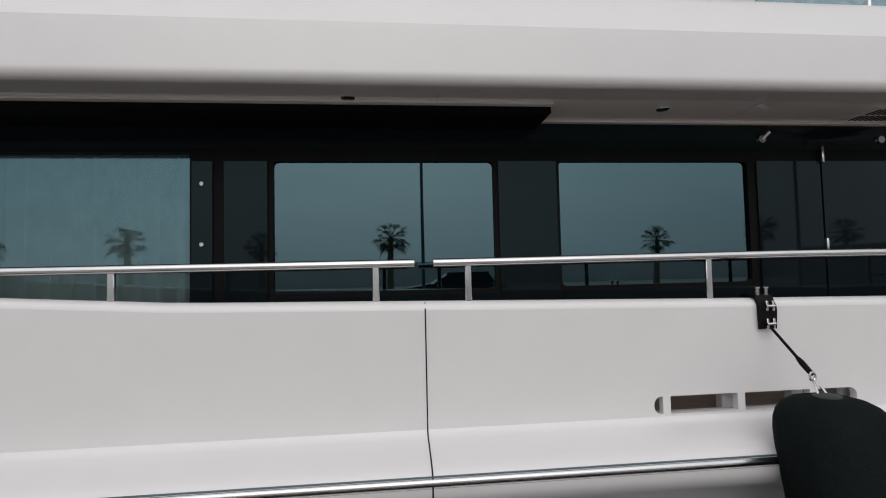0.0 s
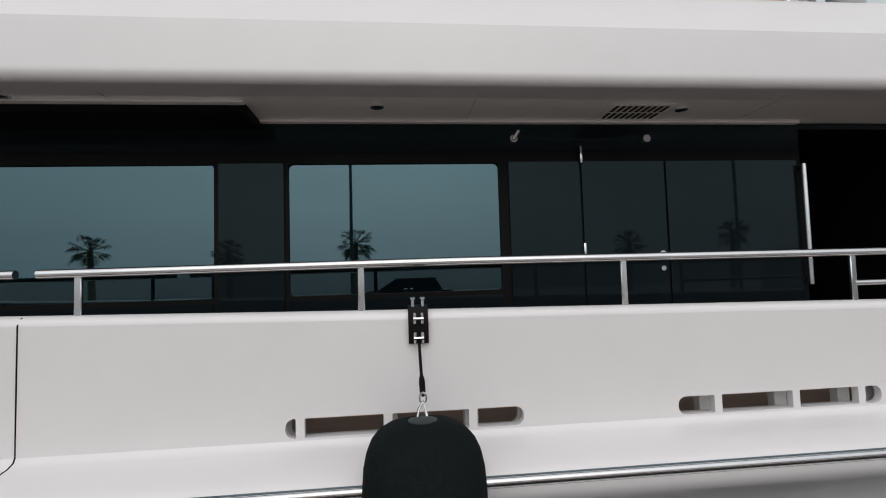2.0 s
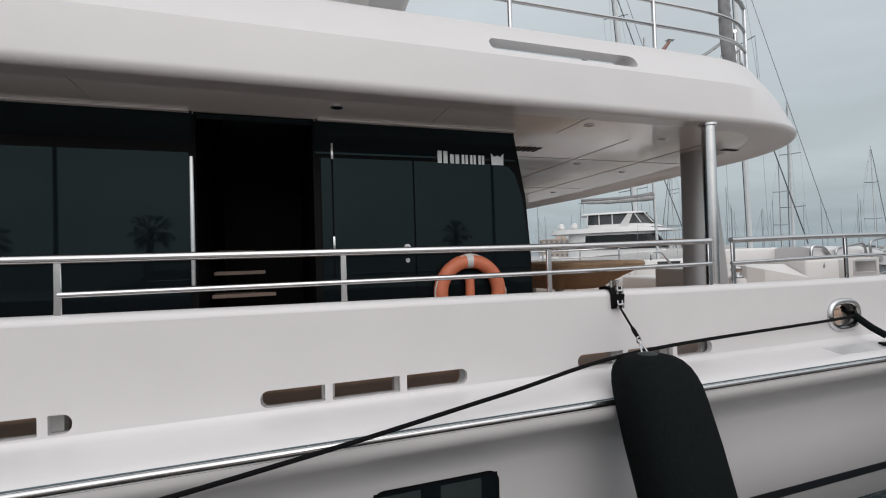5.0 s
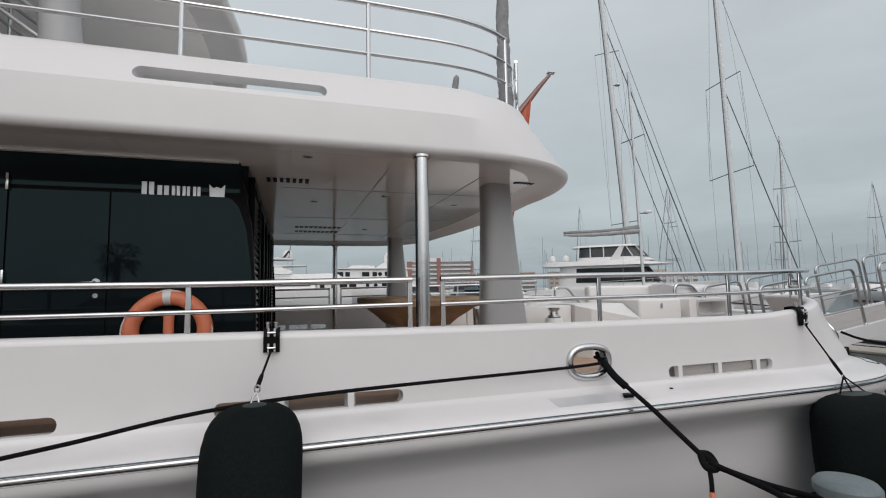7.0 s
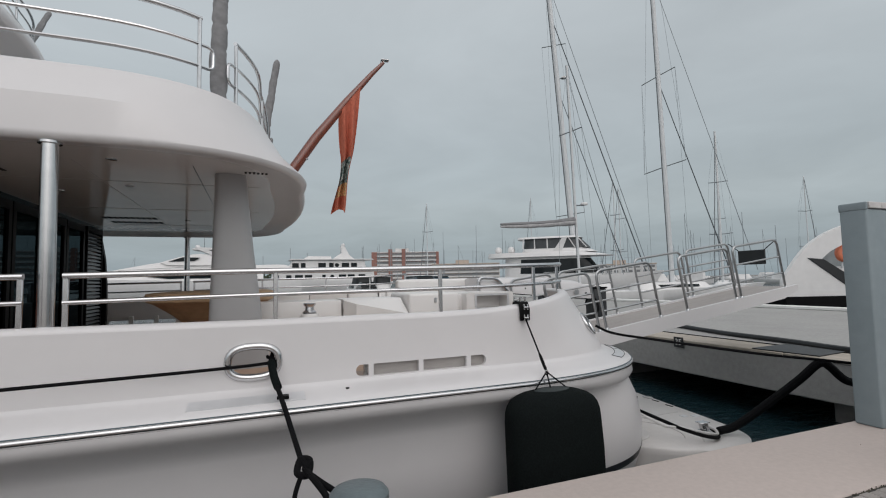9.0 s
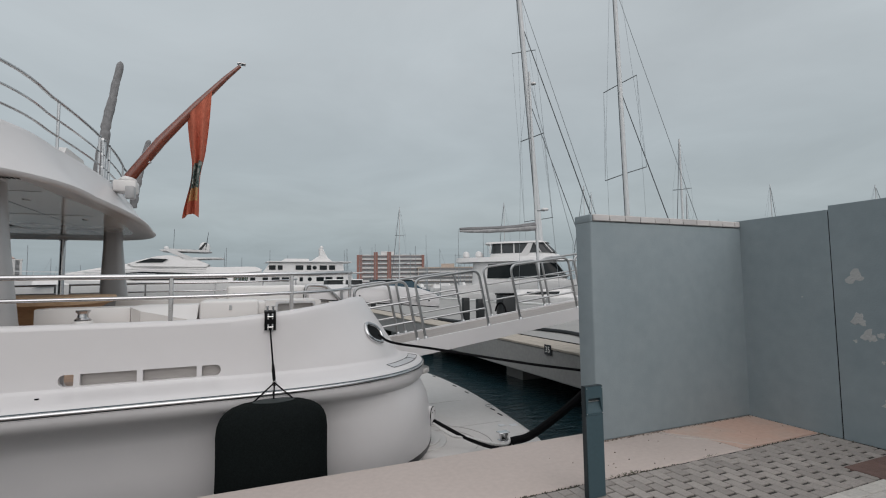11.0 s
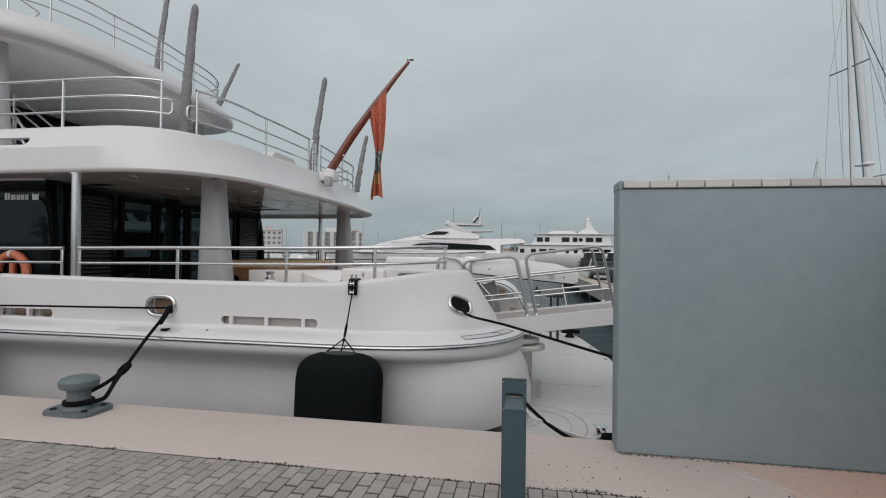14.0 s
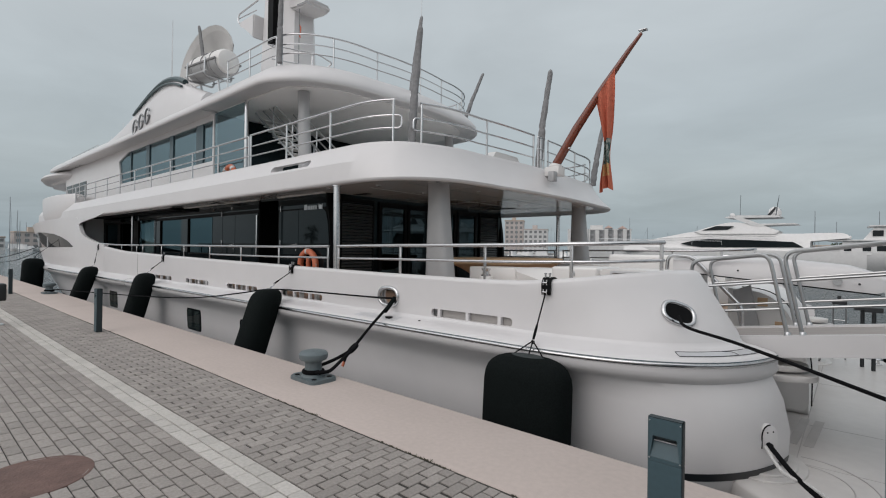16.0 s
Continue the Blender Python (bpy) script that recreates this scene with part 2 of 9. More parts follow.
M["alu"] = material("mast_aluminium", (0.60, 0.615, 0.625), 0.4, vary=0.04, second=(0.52, 0.54, 0.55))
M["wire"] = material("rigging_wire", (0.10, 0.115, 0.125), 0.5, vary=0.1)
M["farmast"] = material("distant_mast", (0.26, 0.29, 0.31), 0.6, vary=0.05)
# brick red with the harbour haze already mixed into the colour
M["bldg_red"] = material("haze_dulled_brick", (0.29, 0.15, 0.125), 0.9, vary=0.06, scale=0.4)
M["bldg_white"] = material("pale_facade", (0.62, 0.61, 0.60), 0.9, vary=0.05, scale=0.3)
# grey carries the shade of the white block's balcony recesses
M["bldg_shade"] = material("shaded_balcony_recess", (0.30, 0.305, 0.31), 0.9, vary=0.05, scale=0.3)
M["bldg_beige"] = material("beige_facade", (0.48, 0.40, 0.34), 0.9, vary=0.05, scale=0.3)
M["bldg_pink"] = material("pinkish_facade", (0.50, 0.445, 0.42), 0.9, vary=0.06, scale=0.3)
# window grey lifted so that distance haze is part of the colour
M["bldg_glass"] = material("haze_paled_window", (0.19, 0.195, 0.20), 0.3, vary=0.1)
M["roof_tile"] = material("faded_roof_tile", (0.42, 0.30, 0.26), 0.9, vary=0.08)
M["moss"] = material("dry_moss", (0.055, 0.05, 0.035), 0.95, vary=0.4, scale=20, island=0.4)
M["leaf"] = material("palm_leaf", (0.055, 0.075, 0.035), 0.6, vary=0.3, scale=6)
M["trunk"] = material("palm_trunk", (0.16, 0.13, 0.10), 0.9, vary=0.25, scale=8, bump=0.6, bump_scale=20)
M["carpaint"] = material("blue_car_paint", (0.035, 0.075, 0.105), 0.25, vary=0.05, coat=0.6)
M["carblack"] = material("black_car_paint", (0.012, 0.013, 0.014), 0.25, vary=0.05, coat=0.5)
M["tyre"] = material("tyre_rubber", (0.02, 0.02, 0.02), 0.8, vary=0.15)
M["curtain"] = material("pale_curtain", (0.78, 0.75, 0.70), 0.9, vary=0.1, scale=5)
# near-black: the dimness of the rooms is put into the lining colour
M["interior"] = material("lining_painted_dim", (0.05, 0.05, 0.05), 0.8, vary=0.15)
M["stripe"] = material("dark_green_stripe", (0.03, 0.06, 0.065), 0.3, vary=0.1)
M["letter"] = material("grey_letter_steel", (0.28, 0.29, 0.30), 0.35, metal=0.6, vary=0.05)
M["ink"] = material("sign_black", (0.012, 0.014, 0.016), 0.5, vary=0.1)
M["sign_white"] = material("sign_white", (0.75, 0.75, 0.73), 0.5, vary=0.03)


def solar_glass(name, tint, mirror):
    """Sun-control glazing: a mirror coat over a dark tinted pane."""
    m = bpy.data.materials.new(name)
    m.use_nodes = True
    n, l = m.node_tree.nodes, m.node_tree.links
    n.remove(n["Principled BSDF"])
    gl, tr, mx = n.new("ShaderNodeBsdfGlossy"), n.new("ShaderNodeBsdfTransparent"), n.new("ShaderNodeAddShader")
    gl.inputs["Color"].default_value, gl.inputs["Roughness"].default_value = (*mirror, 1), 0.015
    tr.inputs["Color"].default_value = (*tint, 1)
    wave = n.new("ShaderNodeTexNoise")
    wave.inputs["Scale"].default_value = 0.9
    b = n.new("ShaderNodeBump")
    b.inputs["Strength"].default_value, b.inputs["Distance"].default_value = 0.03, 0.02
    l.new(wave.outputs["Fac"], b.inputs["Height"])
    l.new(b.outputs[0], gl.inputs["Normal"])
    l.new(gl.outputs[0], mx.inputs[0])
    l.new(tr.outputs[0], mx.inputs[1])
    l.new(mx.outputs[0], n["Material Output"].inputs[0])
    return m


M["teal"] = solar_glass("teal_solar_glass", (0.035, 0.042, 0.044), (0.067, 0.111, 0.127))
M["teal_clear"] = solar_glass("clear_teal_solar_glass", (0.50, 0.57, 0.585), (0.046, 0.078, 0.091))
M["skyglass"] = solar_glass("reflecting_solar_glass", (0.50, 0.57, 0.585), (0.15, 0.185, 0.20))
M["dimglass"] = solar_glass("dark_solar_glass", (0.10, 0.13, 0.14), (0.035, 0.05, 0.056))


def water_material():
    m = bpy.data.materials.new("harbour_water")
    m.use_nodes = True
    n, l = m.node_tree.nodes, m.node_tree.links
    p = n["Principled BSDF"]
    p.inputs["Base Color"].default_value = (0.014, 0.034, 0.042, 1)
    p.inputs["Roughness"].default_value = 0.06
    p.inputs["IOR"].default_value = 1.33
    co = n.new("ShaderNodeTexCoord")
    mp = n.new("ShaderNodeMapping")
    mp.inputs["Scale"].default_value = (1.0, 2.2, 1)
    a, c = n.new("ShaderNodeTexNoise"), n.new("ShaderNodeTexNoise")
    a.inputs["Scale"].default_value, a.inputs["Detail"].default_value = 3.4, 4
    c.inputs["Scale"].default_value, c.inputs["Detail"].default_value = 0.7, 2
    add = n.new("ShaderNodeMath")
    add.operation = 'ADD'
    b = n.new("ShaderNodeBump")
    b.inputs["Strength"].default_value, b.inputs["Distance"].default_value = 0.75, 0.14
    l.new(co.outputs["Object"], mp.inputs[0])
    for q in (a, c):
        l.new(mp.outputs[0], q.inputs["Vector"])
    l.new(a.outputs["Fac"], add.inputs[0])
    l.new(c.outputs["Fac"], add.inputs[1])
    l.new(add.outputs[0], b.inputs["Height"])
    l.new(b.outputs[0], p.inputs["Normal"])
    return m


M["water"] = water_material()

# ---- mesh tools ----
ROOT = {}


def finish(name, bm, mat, shift=None, sharp=38, shade=True):
    bmesh.ops.recalc_face_normals(bm, faces=bm.faces)
    if shift is not None:
        bm.transform(shift)
    lim = radians(sharp)
    for fc in bm.faces:
        fc.smooth = shade
    for e in bm.edges:
        if len(e.link_faces) == 2 and e.calc_face_angle(0) > lim:
            e.smooth = False
    me = bpy.data.meshes.new(name)
    bm.to_mesh(me)
    bm.free()
    for x in (mat if isinstance(mat, (list, tuple)) else [mat]):
        me.materials.append(x)
    return me


def part(name, bm, mat, parent, label="", kind="", sharp=38):
    """Links a bmesh, drawn in world metres, as one mesh under a thing or a part."""
    root = ROOT.get(parent.name, Matrix())
    ob = new(name, finish(name, bm, mat, root.inverted(), sharp))
    ob.parent = parent
    ROOT[ob.name] = root
    return tagged(ob, label=label, kind=kind)


def thing(name, at, label, category, group="", kind=""):
    e = new(name)
    e.location = at
    e.empty_display_size = 0.2
    ROOT[e.name] = Matrix.Translation(at)
    return tagged(e, label, category, group, kind)


def solo(name, bm, mat, label, category, group="", kind="", sharp=38):
    """A thing of one mesh, with its origin at the middle of its base."""
    co = [v.co for v in bm.verts]
    at = Vector([(min(c[k] for c in co) + max(c[k] for c in co)) / 2 for k in range(2)] + [min(c[2] for c in co)])
    ob = new(name, finish(name, bm, mat, Matrix.Translation(-at), sharp))
    ob.location = at
    ROOT[ob.name] = Matrix.Translation(at)
    return tagged(ob, label, category, group, kind)


def B():
    return bmesh.new()


def box(bm, x0, x1, y0, y1, z0, z1, bev=0.0, seg=2):
    vs = [bm.verts.new((x, y, z)) for x in (x0, x1) for y in (y0, y1) for z in (z0, z1)]
    fs = [bm.faces.new([vs[i] for i in q]) for q in ((0, 1, 3, 2), (4, 6, 7, 5), (0, 4, 5, 1), (2, 3, 7, 6), (0, 2, 6, 4), (1, 5, 7, 3))]
    if bev:
        es = {e for f_ in fs for e in f_.edges}
        bmesh.ops.bevel(bm, geom=list(es), offset=bev, segments=seg, affect='EDGES', profile=0.5)
    return bm


def loft(bm, rings, ring_closed=True, caps=True, path_closed=False):
    """Skin between rings of equal length."""
    vs = [[bm.verts.new(p) for p in r] for r in rings]
    n = len(vs[0])
    pairs = list(zip(vs, vs[1:])) + ([(vs[-1], vs[0])] if path_closed else [])
    for a, b in pairs:
        for i in range(n if ring_closed else n - 1):
            j = (i + 1) % n
            bm.faces.new((a[i], a[j], b[j], b[i]))
    if caps and ring_closed and not path_closed:
        bm.faces.new(vs[0])
        bm.faces.new(vs[-1])
    return bm


def tube(bm, pts, r, n=10, caps=True, closed=False):
    """A round bar along a polyline; r is one radius or one for each point."""
    pts = [Vector(p) for p in pts]
    rs = r if isinstance(r, (list, tuple)) else [r] * len(pts)
    rings, nrm = [], None
    k = len(pts)
    for i, p in enumerate(pts):
        if closed:
            t = (pts[(i + 1) % k] - pts[i - 1]).normalized()
        else:
            t = (pts[min(i + 1, k - 1)] - pts[max(i - 1, 0)]).normalized()
        if nrm is None:
            nrm = t.orthogonal().normalized()
        else:
            nrm = (nrm - t * nrm.dot(t)).normalized()
        bi = t.cross(nrm)
        rings.append([p + (nrm * math.cos(a) + bi * math.sin(a)) * rs[i] for a in (2 * math.pi * q / n for q in range(n))])
    return loft(bm, rings, True, caps, closed)


def rounded(pts, r, n=5):
    """A polyline with its inner corners rounded."""
    pts = [Vector(p) for p in pts]
    out = [pts[0]]
    for a, b, c in zip(pts, pts[1:], pts[2:]):
        d1, d2 = (a - b), (c - b)
        q = min(r, d1.length * 0.45, d2.length * 0.45)
        p0, p2 = b + d1.normalized() * q, b + d2.normalized() * q
        for i in range(n + 1):
            s = i / n
            out.append(p0 * (1 - s) ** 2 + b * 2 * s * (1 - s) + p2 * s * s)
    out.append(pts[-1])
    return out


def curve_pts(pts, n=8):
    """A smooth line through points (Catmull-Rom)."""
    p = [Vector(q) for q in pts]
    p = [p[0] * 2 - p[1]] + p + [p[-1] * 2 - p[-2]]
    out = []
    for a, b, c, d in zip(p, p[1:], p[2:], p[3:]):
        for i in range(n):
            s = i / n
            out.append(0.5 * ((2 * b) + (c - a) * s + (2 * a - 5 * b + 4 * c - d) * s * s + (3 * b - a - 3 * c + d) * s ** 3))
    out.append(p[-2])
    return out


def lathe(bm, profile, at=(0, 0, 0), n=24, squash=(1, 1)):
    at = Vector(at)
    rings = [[at + Vector((r * math.cos(a) * squash[0], r * math.sin(a) * squash[1], z)) for a in (2 * math.pi * q / n for q in range(n))] for r, z in profile]
    return loft(bm, rings, True, True)


def prism(bm, poly, axis, a, b):
    """A polygon drawn in the two other axes, pushed out along an axis from a to b."""
    def put(u, v, w):
        return {"x": (w, u, v), "y": (u, w, v), "z": (u, v, w)}[axis]
    return loft(bm, [[put(u, v, a) for u, v in poly], [put(u, v, b) for u, v in poly]])


def holed(bm, outer, holes, put, depth):
    """A flat plate with openings that go right through it; put(u, v, w) places it, w runs from 0 to depth."""
    edges, loops = [], []
    for loop in [outer] + holes:
        vs = [bm.verts.new(put(u, v, 0)) for u, v in loop]
        loops.append(vs)
        edges += [bm.edges.new((vs[i], vs[(i + 1) % len(vs)])) for i in range(len(vs))]
    made = bmesh.ops.triangle_fill(bm, edges=edges, use_beauty=True, use_dissolve=False)["geom"]
    faces = [g for g in made if isinstance(g, bmesh.types.BMFace)]
    twin = {}
    for loop_v, loop in zip(loops, [outer] + holes):
        for v, (u, w) in zip(loop_v, loop):
            twin[v] = bm.verts.new(put(u, w, depth))
    for fc in faces:
        bm.faces.new([twin[v] for v in reversed(fc.verts)])
    for vs in loops:
        for i in range(len(vs)):
            a, b = vs[i], vs[(i + 1) % len(vs)]
            bm.faces.new((a, b, twin[b], twin[a]))
    return bm


def pill(u0, u1, v0, v1, left=0.0, right=0.0, n=6):
    """A rectangle whose left and right ends are rounded by these radii."""
    out = []
    def arc(cu, cv, r, a0):
        for i in range(n + 1):
            a = radians(a0 + 90 * i / n)
            out.append((cu + r * math.cos(a), cv + r * math.sin(a)))
    for cu, r, cv, a0 in ((u1 - right, right, v0 + right, -90), (u1 - right, right, v1 - right, 0), (u0 + left, left, v1 - left, 90), (u0 + left, left, v0 + left, 180)):
        if r > 0:
            arc(cu, cv, r, a0)
        else:
            out.append((cu, cv))
    return out


def flip(bm, y=7.43):
    """The mirror image across the yacht's centreline."""
    c = bm.copy()
    for v in c.verts:
        v.co.y = 2 * y - v.co.y
    bmesh.ops.reverse_faces(c, faces=c.faces)
    return c


def pair(name, bm, mat, parent, label="", sharp=38):
    other = flip(bm)
    return part(name, bm, mat, parent, label, sharp=sharp), part(name, other, mat, parent, label, sharp=sharp)

# ---- setting: water, quay, walls, pier ----
bm = B()
box(bm, -2500, 2500, -60, 3500, -6.0, -1.15)
solo("water", bm, M["water"], "dark rippled harbour water under a grey sky", "water", kind="structure")

bm = B()
box(bm, -900, 900, -1500, 0.43, -1.4, -0.012)
ground = solo("ground", bm, M["joint"], "quay apron of grey concrete pavers", "ground", kind="structure")
bm = B()
box(bm, -300, 21.0, 0.43, 1.45, -3.0, 0.0, 0.02, 3)
coping = solo("quay_coping", bm, M["concrete"], "pinkish worn concrete quay coping beside the pavers", "quay", kind="structure")
bm = B()
poly = [(19.05, 0.435), (20.18, 0.435), (20.18, 1.13), (18.78, 1.13), (18.83, 1.05), (18.885, 0.98), (18.94, 0.92), (18.98, 0.84), (19.0, 0.74), (19.03, 0.64), (19.04, 0.54)]
prism(bm, poly, "z", -0.02, 0.004)
part("rust_stain", bm, M["stain"], coping, "orange rust-stained patch of concrete")
bm = B()
tube(bm, [(18.72, 1.1, 0.001), (18.80, 0.9, 0.001), (18.98, 0.78, 0.001), (19.12, 0.6, 0.001), (19.2, 0.45, 0.001)], 0.006, 5)
part("crack", bm, M["pale_crack"], coping, "pale mortar-filled crack")

# the wall at the end of the quay
wall_e = thing("wall_end", (19, 1.28, 0), "blue-grey plastered wall with a tiled coping on top", "wall", kind="structure")
bm = B()
box(bm, 17.95, 20.24, 1.15, 1.395, 0.0, 2.215, 0.02, 3)
part("wall_face", bm, M["plaster"], wall_e)
x = 17.984
while x < 20.15:
    w = min(0.2115, 20.19 - x)
    if w < 0.05:
        break
    bm = B()
    box(bm, x, x + w - 0.006, 1.132, 1.413, 2.219, 2.285, 0.006, 1)
    part("coping_tile", bm, M["tile"], wall_e)
    x += 0.2115
bm = B()
box(bm, 17.947, 17.981, 1.144, 1.401, 2.2, 2.286, 0.014, 3)
part("rounded_end_cap", bm, M["plaster"], wall_e)
wall_r = thing("wall_side", (20.35, -3, 0), "blue-grey plastered side wall with bare chipped patches", "wall", kind="structure")
bm = B()
box(bm, 20.2, 20.5, 0.209, 1.40, 0.0, 2.30, 0.003, 1)
part("wall_panel", bm, M["plaster"], wall_r)
bm = B()
box(bm, 20.2, 20.5, -14, 0.200, 0.0, 2.34, 0.003, 1)
part("wall_panel", bm, M["plaster"], wall_r)
bm = B()
box(bm, 20.206, 20.48, 0.200, 0.209, 0.0, 2.28)
part("joint_filler", bm, M["black_matt"], wall_r, "dark open joint between wall panels")
rng = random.Random(4)
for py, pz, s in ((0.01, 1.61, 0.085), (-0.0, 1.19, 0.07), (-0.07, 1.04, 0.075), (-0.17, 1.05, 0.035), (-0.2, 0.42, 0.07), (-0.54, 1.43, 0.02), (-0.6, 1.27, 0.022), (-0.65, 1.27, 0.016),
                  (-0.17, 0.8, 0.018), (-0.27, 0.8, 0.018), (-0.24, 0.68, 0.014), (-0.53, 1.10, 0.016), (-0.23, 0.47, 0.025), (0.04, 0.98, 0.02), (0.5, 1.4, 0.008)):
    bm = B()
    k = 19
    ring = []
    for i in range(k):
        a = 2 * math.pi * i / k
        r = s * (0.78 + 0.22 * math.sin(3 * a + 40 * s) + rng.uniform(-0.22, 0.22))
        ring.append((py + r * math.cos(a), pz + r * math.sin(a)))
    prism(bm, ring, "x", 20.1985 - rng.uniform(0, 0.0015), 20.21)
    part("chipped_patch", bm, M["bare"], wall_r, "pale bare patch in the paint")
bm = B()
box(bm, 20.5, 21.0, -14, 1.45, -2, -0.02)
solo("quay_end", bm, M["concrete"], "concrete end of the quay behind the wall", "quay", kind="structure")

# the pier across the basin
pier = thing("pier", (27, 40, 0), "grey concrete pier with timber edge along the basin", "pier", kind="structure")
bm = B()
box(bm, 21.15, 33.5, 1.6, 62, -0.62, 0.06, 0.02, 1)
part("pier_deck", bm, M["pier"], pier)
bm = B()
y = 1.8
while y < 60:
    box(bm, 21.12, 22.0, y, y + 2.36, 0.064, 0.115, 0.008, 1)
    y += 2.4
part("edge_timber", bm, M["pier_wood"], pier, "weathered pale timber edge boards", kind="stuff")
for y in range(3, 62, 6):
    bm = B()
    box(bm, 22.0, 32.6, y, y + 0.9, -5.0, -0.62)
    part("pier_leg", bm, M["pier"], pier)
bm = B()
box(bm, 33.1, 33.5, 1.6, 62, 0.06, 0.2, 0.03, 1)
part("pier_kerb", bm, M["sign_white"], pier, "white painted kerb")
bm = B()
box(bm, 22.0, 22.07, 2, 40, 0.064, 0.13, 0.02, 1)
part("cable_duct", bm, M["rope"], pier, "black service cable along the pier")
bm = B()
prism(bm, [(21.14, 4.78), (22.2, 4.82), (22.06, 3.70), (21.2, 3.62)], "z", 0.117, 0.135)
part("rubber_mat", bm, M["ink"], pier, "black rubber mat on the pier's edge")
bm = B()
tube(bm, curve_pts([(22.3, 16, 0.12), (22.6, 13.2, 0.12), (23.2, 11, 0.12), (23.5, 8.9, 0.12), (23.2, 7.6, 0.12), (22.95, 6.6, 0.12), (22.75, 5.1, 0.12), (22.46, 3.9, 0.12), (22.4, 2.6, 0.12)], 6), 0.055, 8)
part("shore_cable", bm, M["ink"], pier, "black shore cable lying on the pier")
bm = B()
box(bm, 21.105, 21.12, 6.36, 6.62, -0.06, 0.17, 0.004, 1)
sign = solo("berth_sign", bm, M["ink"], "small black berth sign with white numerals on the pier", "sign")
for dy, txt in ((0, "35"),):
    cu = bpy.data.curves.new("numerals", 'FONT')
    cu.body, cu.size, cu.extrude, cu.align_x, cu.align_y = txt, 0.19, 0.002, 'CENTER', 'CENTER'
    cu.materials.append(M["sign_white"])
    ob = new("numerals", cu)
    ob.parent = sign
    ob.matrix_basis = Matrix.Translation((-0.0095, 0, 0.115)) @ Euler((radians(90), 0, radians(-90))).to_matrix().to_4x4()

# ---- the yacht: hull ----
CY = 7.43
yacht = thing("motor_yacht", (0, CY, -1.15), "large white three-deck motor yacht moored along the quay, stern open", "yacht")

TOPX = (-40, -8, -5.5, -4, -2.5, -1.3, 2, 5.4, 8.3, 10, 12, 14, 14.6, 15.2, 15.7, 16.3, 40)
TOPZ = (2.5, 2.2, 1.84, 1.62, 1.51, 1.44, 1.375, 1.325, 1.29, 1.265, 1.245, 1.24, 1.255, 1.31, 1.37, 1.42, 1.43)


def ztop(x):
    return float(np.interp(x, TOPX, TOPZ))


def half_beam(x):
    return float(np.interp(x, (-29, -27.5, -25, -22, -19, -16, -13, -10, -7), (0.03, 0.85, 2.0, 3.0, 3.72, 4.15, 4.38, 4.47, 4.49)))


def hull_path():
    """Plan line of the bulwark, from the bow along the near side and round the quarter."""
    pts = [(-29 + 0.5 * i, CY - half_beam(-29 + 0.5 * i)) for i in range(45)]
    pts += [(x, 2.94) for x in np.linspace(-6.4, 14.56, 27)]
    n = 3.0
    for i in range(1, 26):
        a = radians(90 * i / 28)
        cx, sy = math.sin(a) ** (2 / n), math.cos(a) ** (2 / n)
        if 14.4 + 2.45 * cx > 14.7:
            pts.append((14.4 + 2.45 * cx, 5.0 - 2.06 * sy))
    return [p for p in pts if p[1] <= 4.35 or p[0] < 5]


PATH = hull_path()


def frames_of(path):
    out = []
    for i, p in enumerate(path):
        a, b = Vector(path[max(i - 1, 0)]), Vector(path[min(i + 1, len(path) - 1)])
        t = (b - a).normalized()
        out.append((Vector(p), Vector((t.y, -t.x))))
    return out


def smooth01(v, a, b):
    s = min(1, max(0, (v - a) / (b - a)))
    return s * s * (3 - 2 * s)


NP = frames_of(PATH)
HULL = [(-0.5, 0.60), (-0.14, 0.60), (-0.002, 0.64), (0.012, 0.612), (0.05, 0.595), (0.15, 0.578), (0.28, 0.552), (0.345, 0.53), (0.372, 0.50), (0.376, 0.46), (0.370, 0.41),
        (0.352, 0.36), (0.298, 0.318), (0.235, 0.282), (0.212, 0.268), (0.14, 0.215), (0.06, 0.13), (0.013, 0.03), (-0.004, -0.3), (-0.02, -0.6), (-0.06, -0.85), (-0.3, -1.6), (-0.5, -1.6)]
QUARTER_Z = (-1.6, -0.85, -0.6, -0.3, 0.03, 0.13, 0.215, 0.268, 0.282, 0.318, 0.36, 0.41)
QUARTER_D = (0.05, 0.46, 0.50, 0.50, 0.43, 0.385, 0.345, 0.316, 0.332, 0.362, 0.380, 0.382)

HULL_Z = [z for d, z in reversed(HULL[9:-1])]
HULL_D = [d for d, z in reversed(HULL[9:-1])]


def hull_point(p, nrm, d, z):
    w = smooth01(p.x, 14.9, 16.8)
    if z < 0.41 and w > 0:
        d = d + w * max(0, float(np.interp(z, QUARTER_Z, QUARTER_D)) - max(0, float(np.interp(z, HULL_Z, HULL_D))))
    if z > 0.66:
        d = d - (z - 0.66) * 0.66 * w
    if p.x < -8:
        d = d + 0.28 * (z - 0.6) * min(1, (-8 - p.x) / 12)
        if z < 0.4:
            d -= 0.5 * (0.4 - z) * min(1, (-8 - p.x) / 15)
    q = p + nrm * d
    return (q.x, min(q.y, CY - 0.005) if p.x < 0 else q.y, z)


bm = B()
loft(bm, [[hull_point(p, nrm, d, z) for d, z in HULL] for p, nrm in NP])
pair("hull", bm, M["gelcoat"], yacht, "glossy white hull with a moulded rubbing ledge", sharp=50)
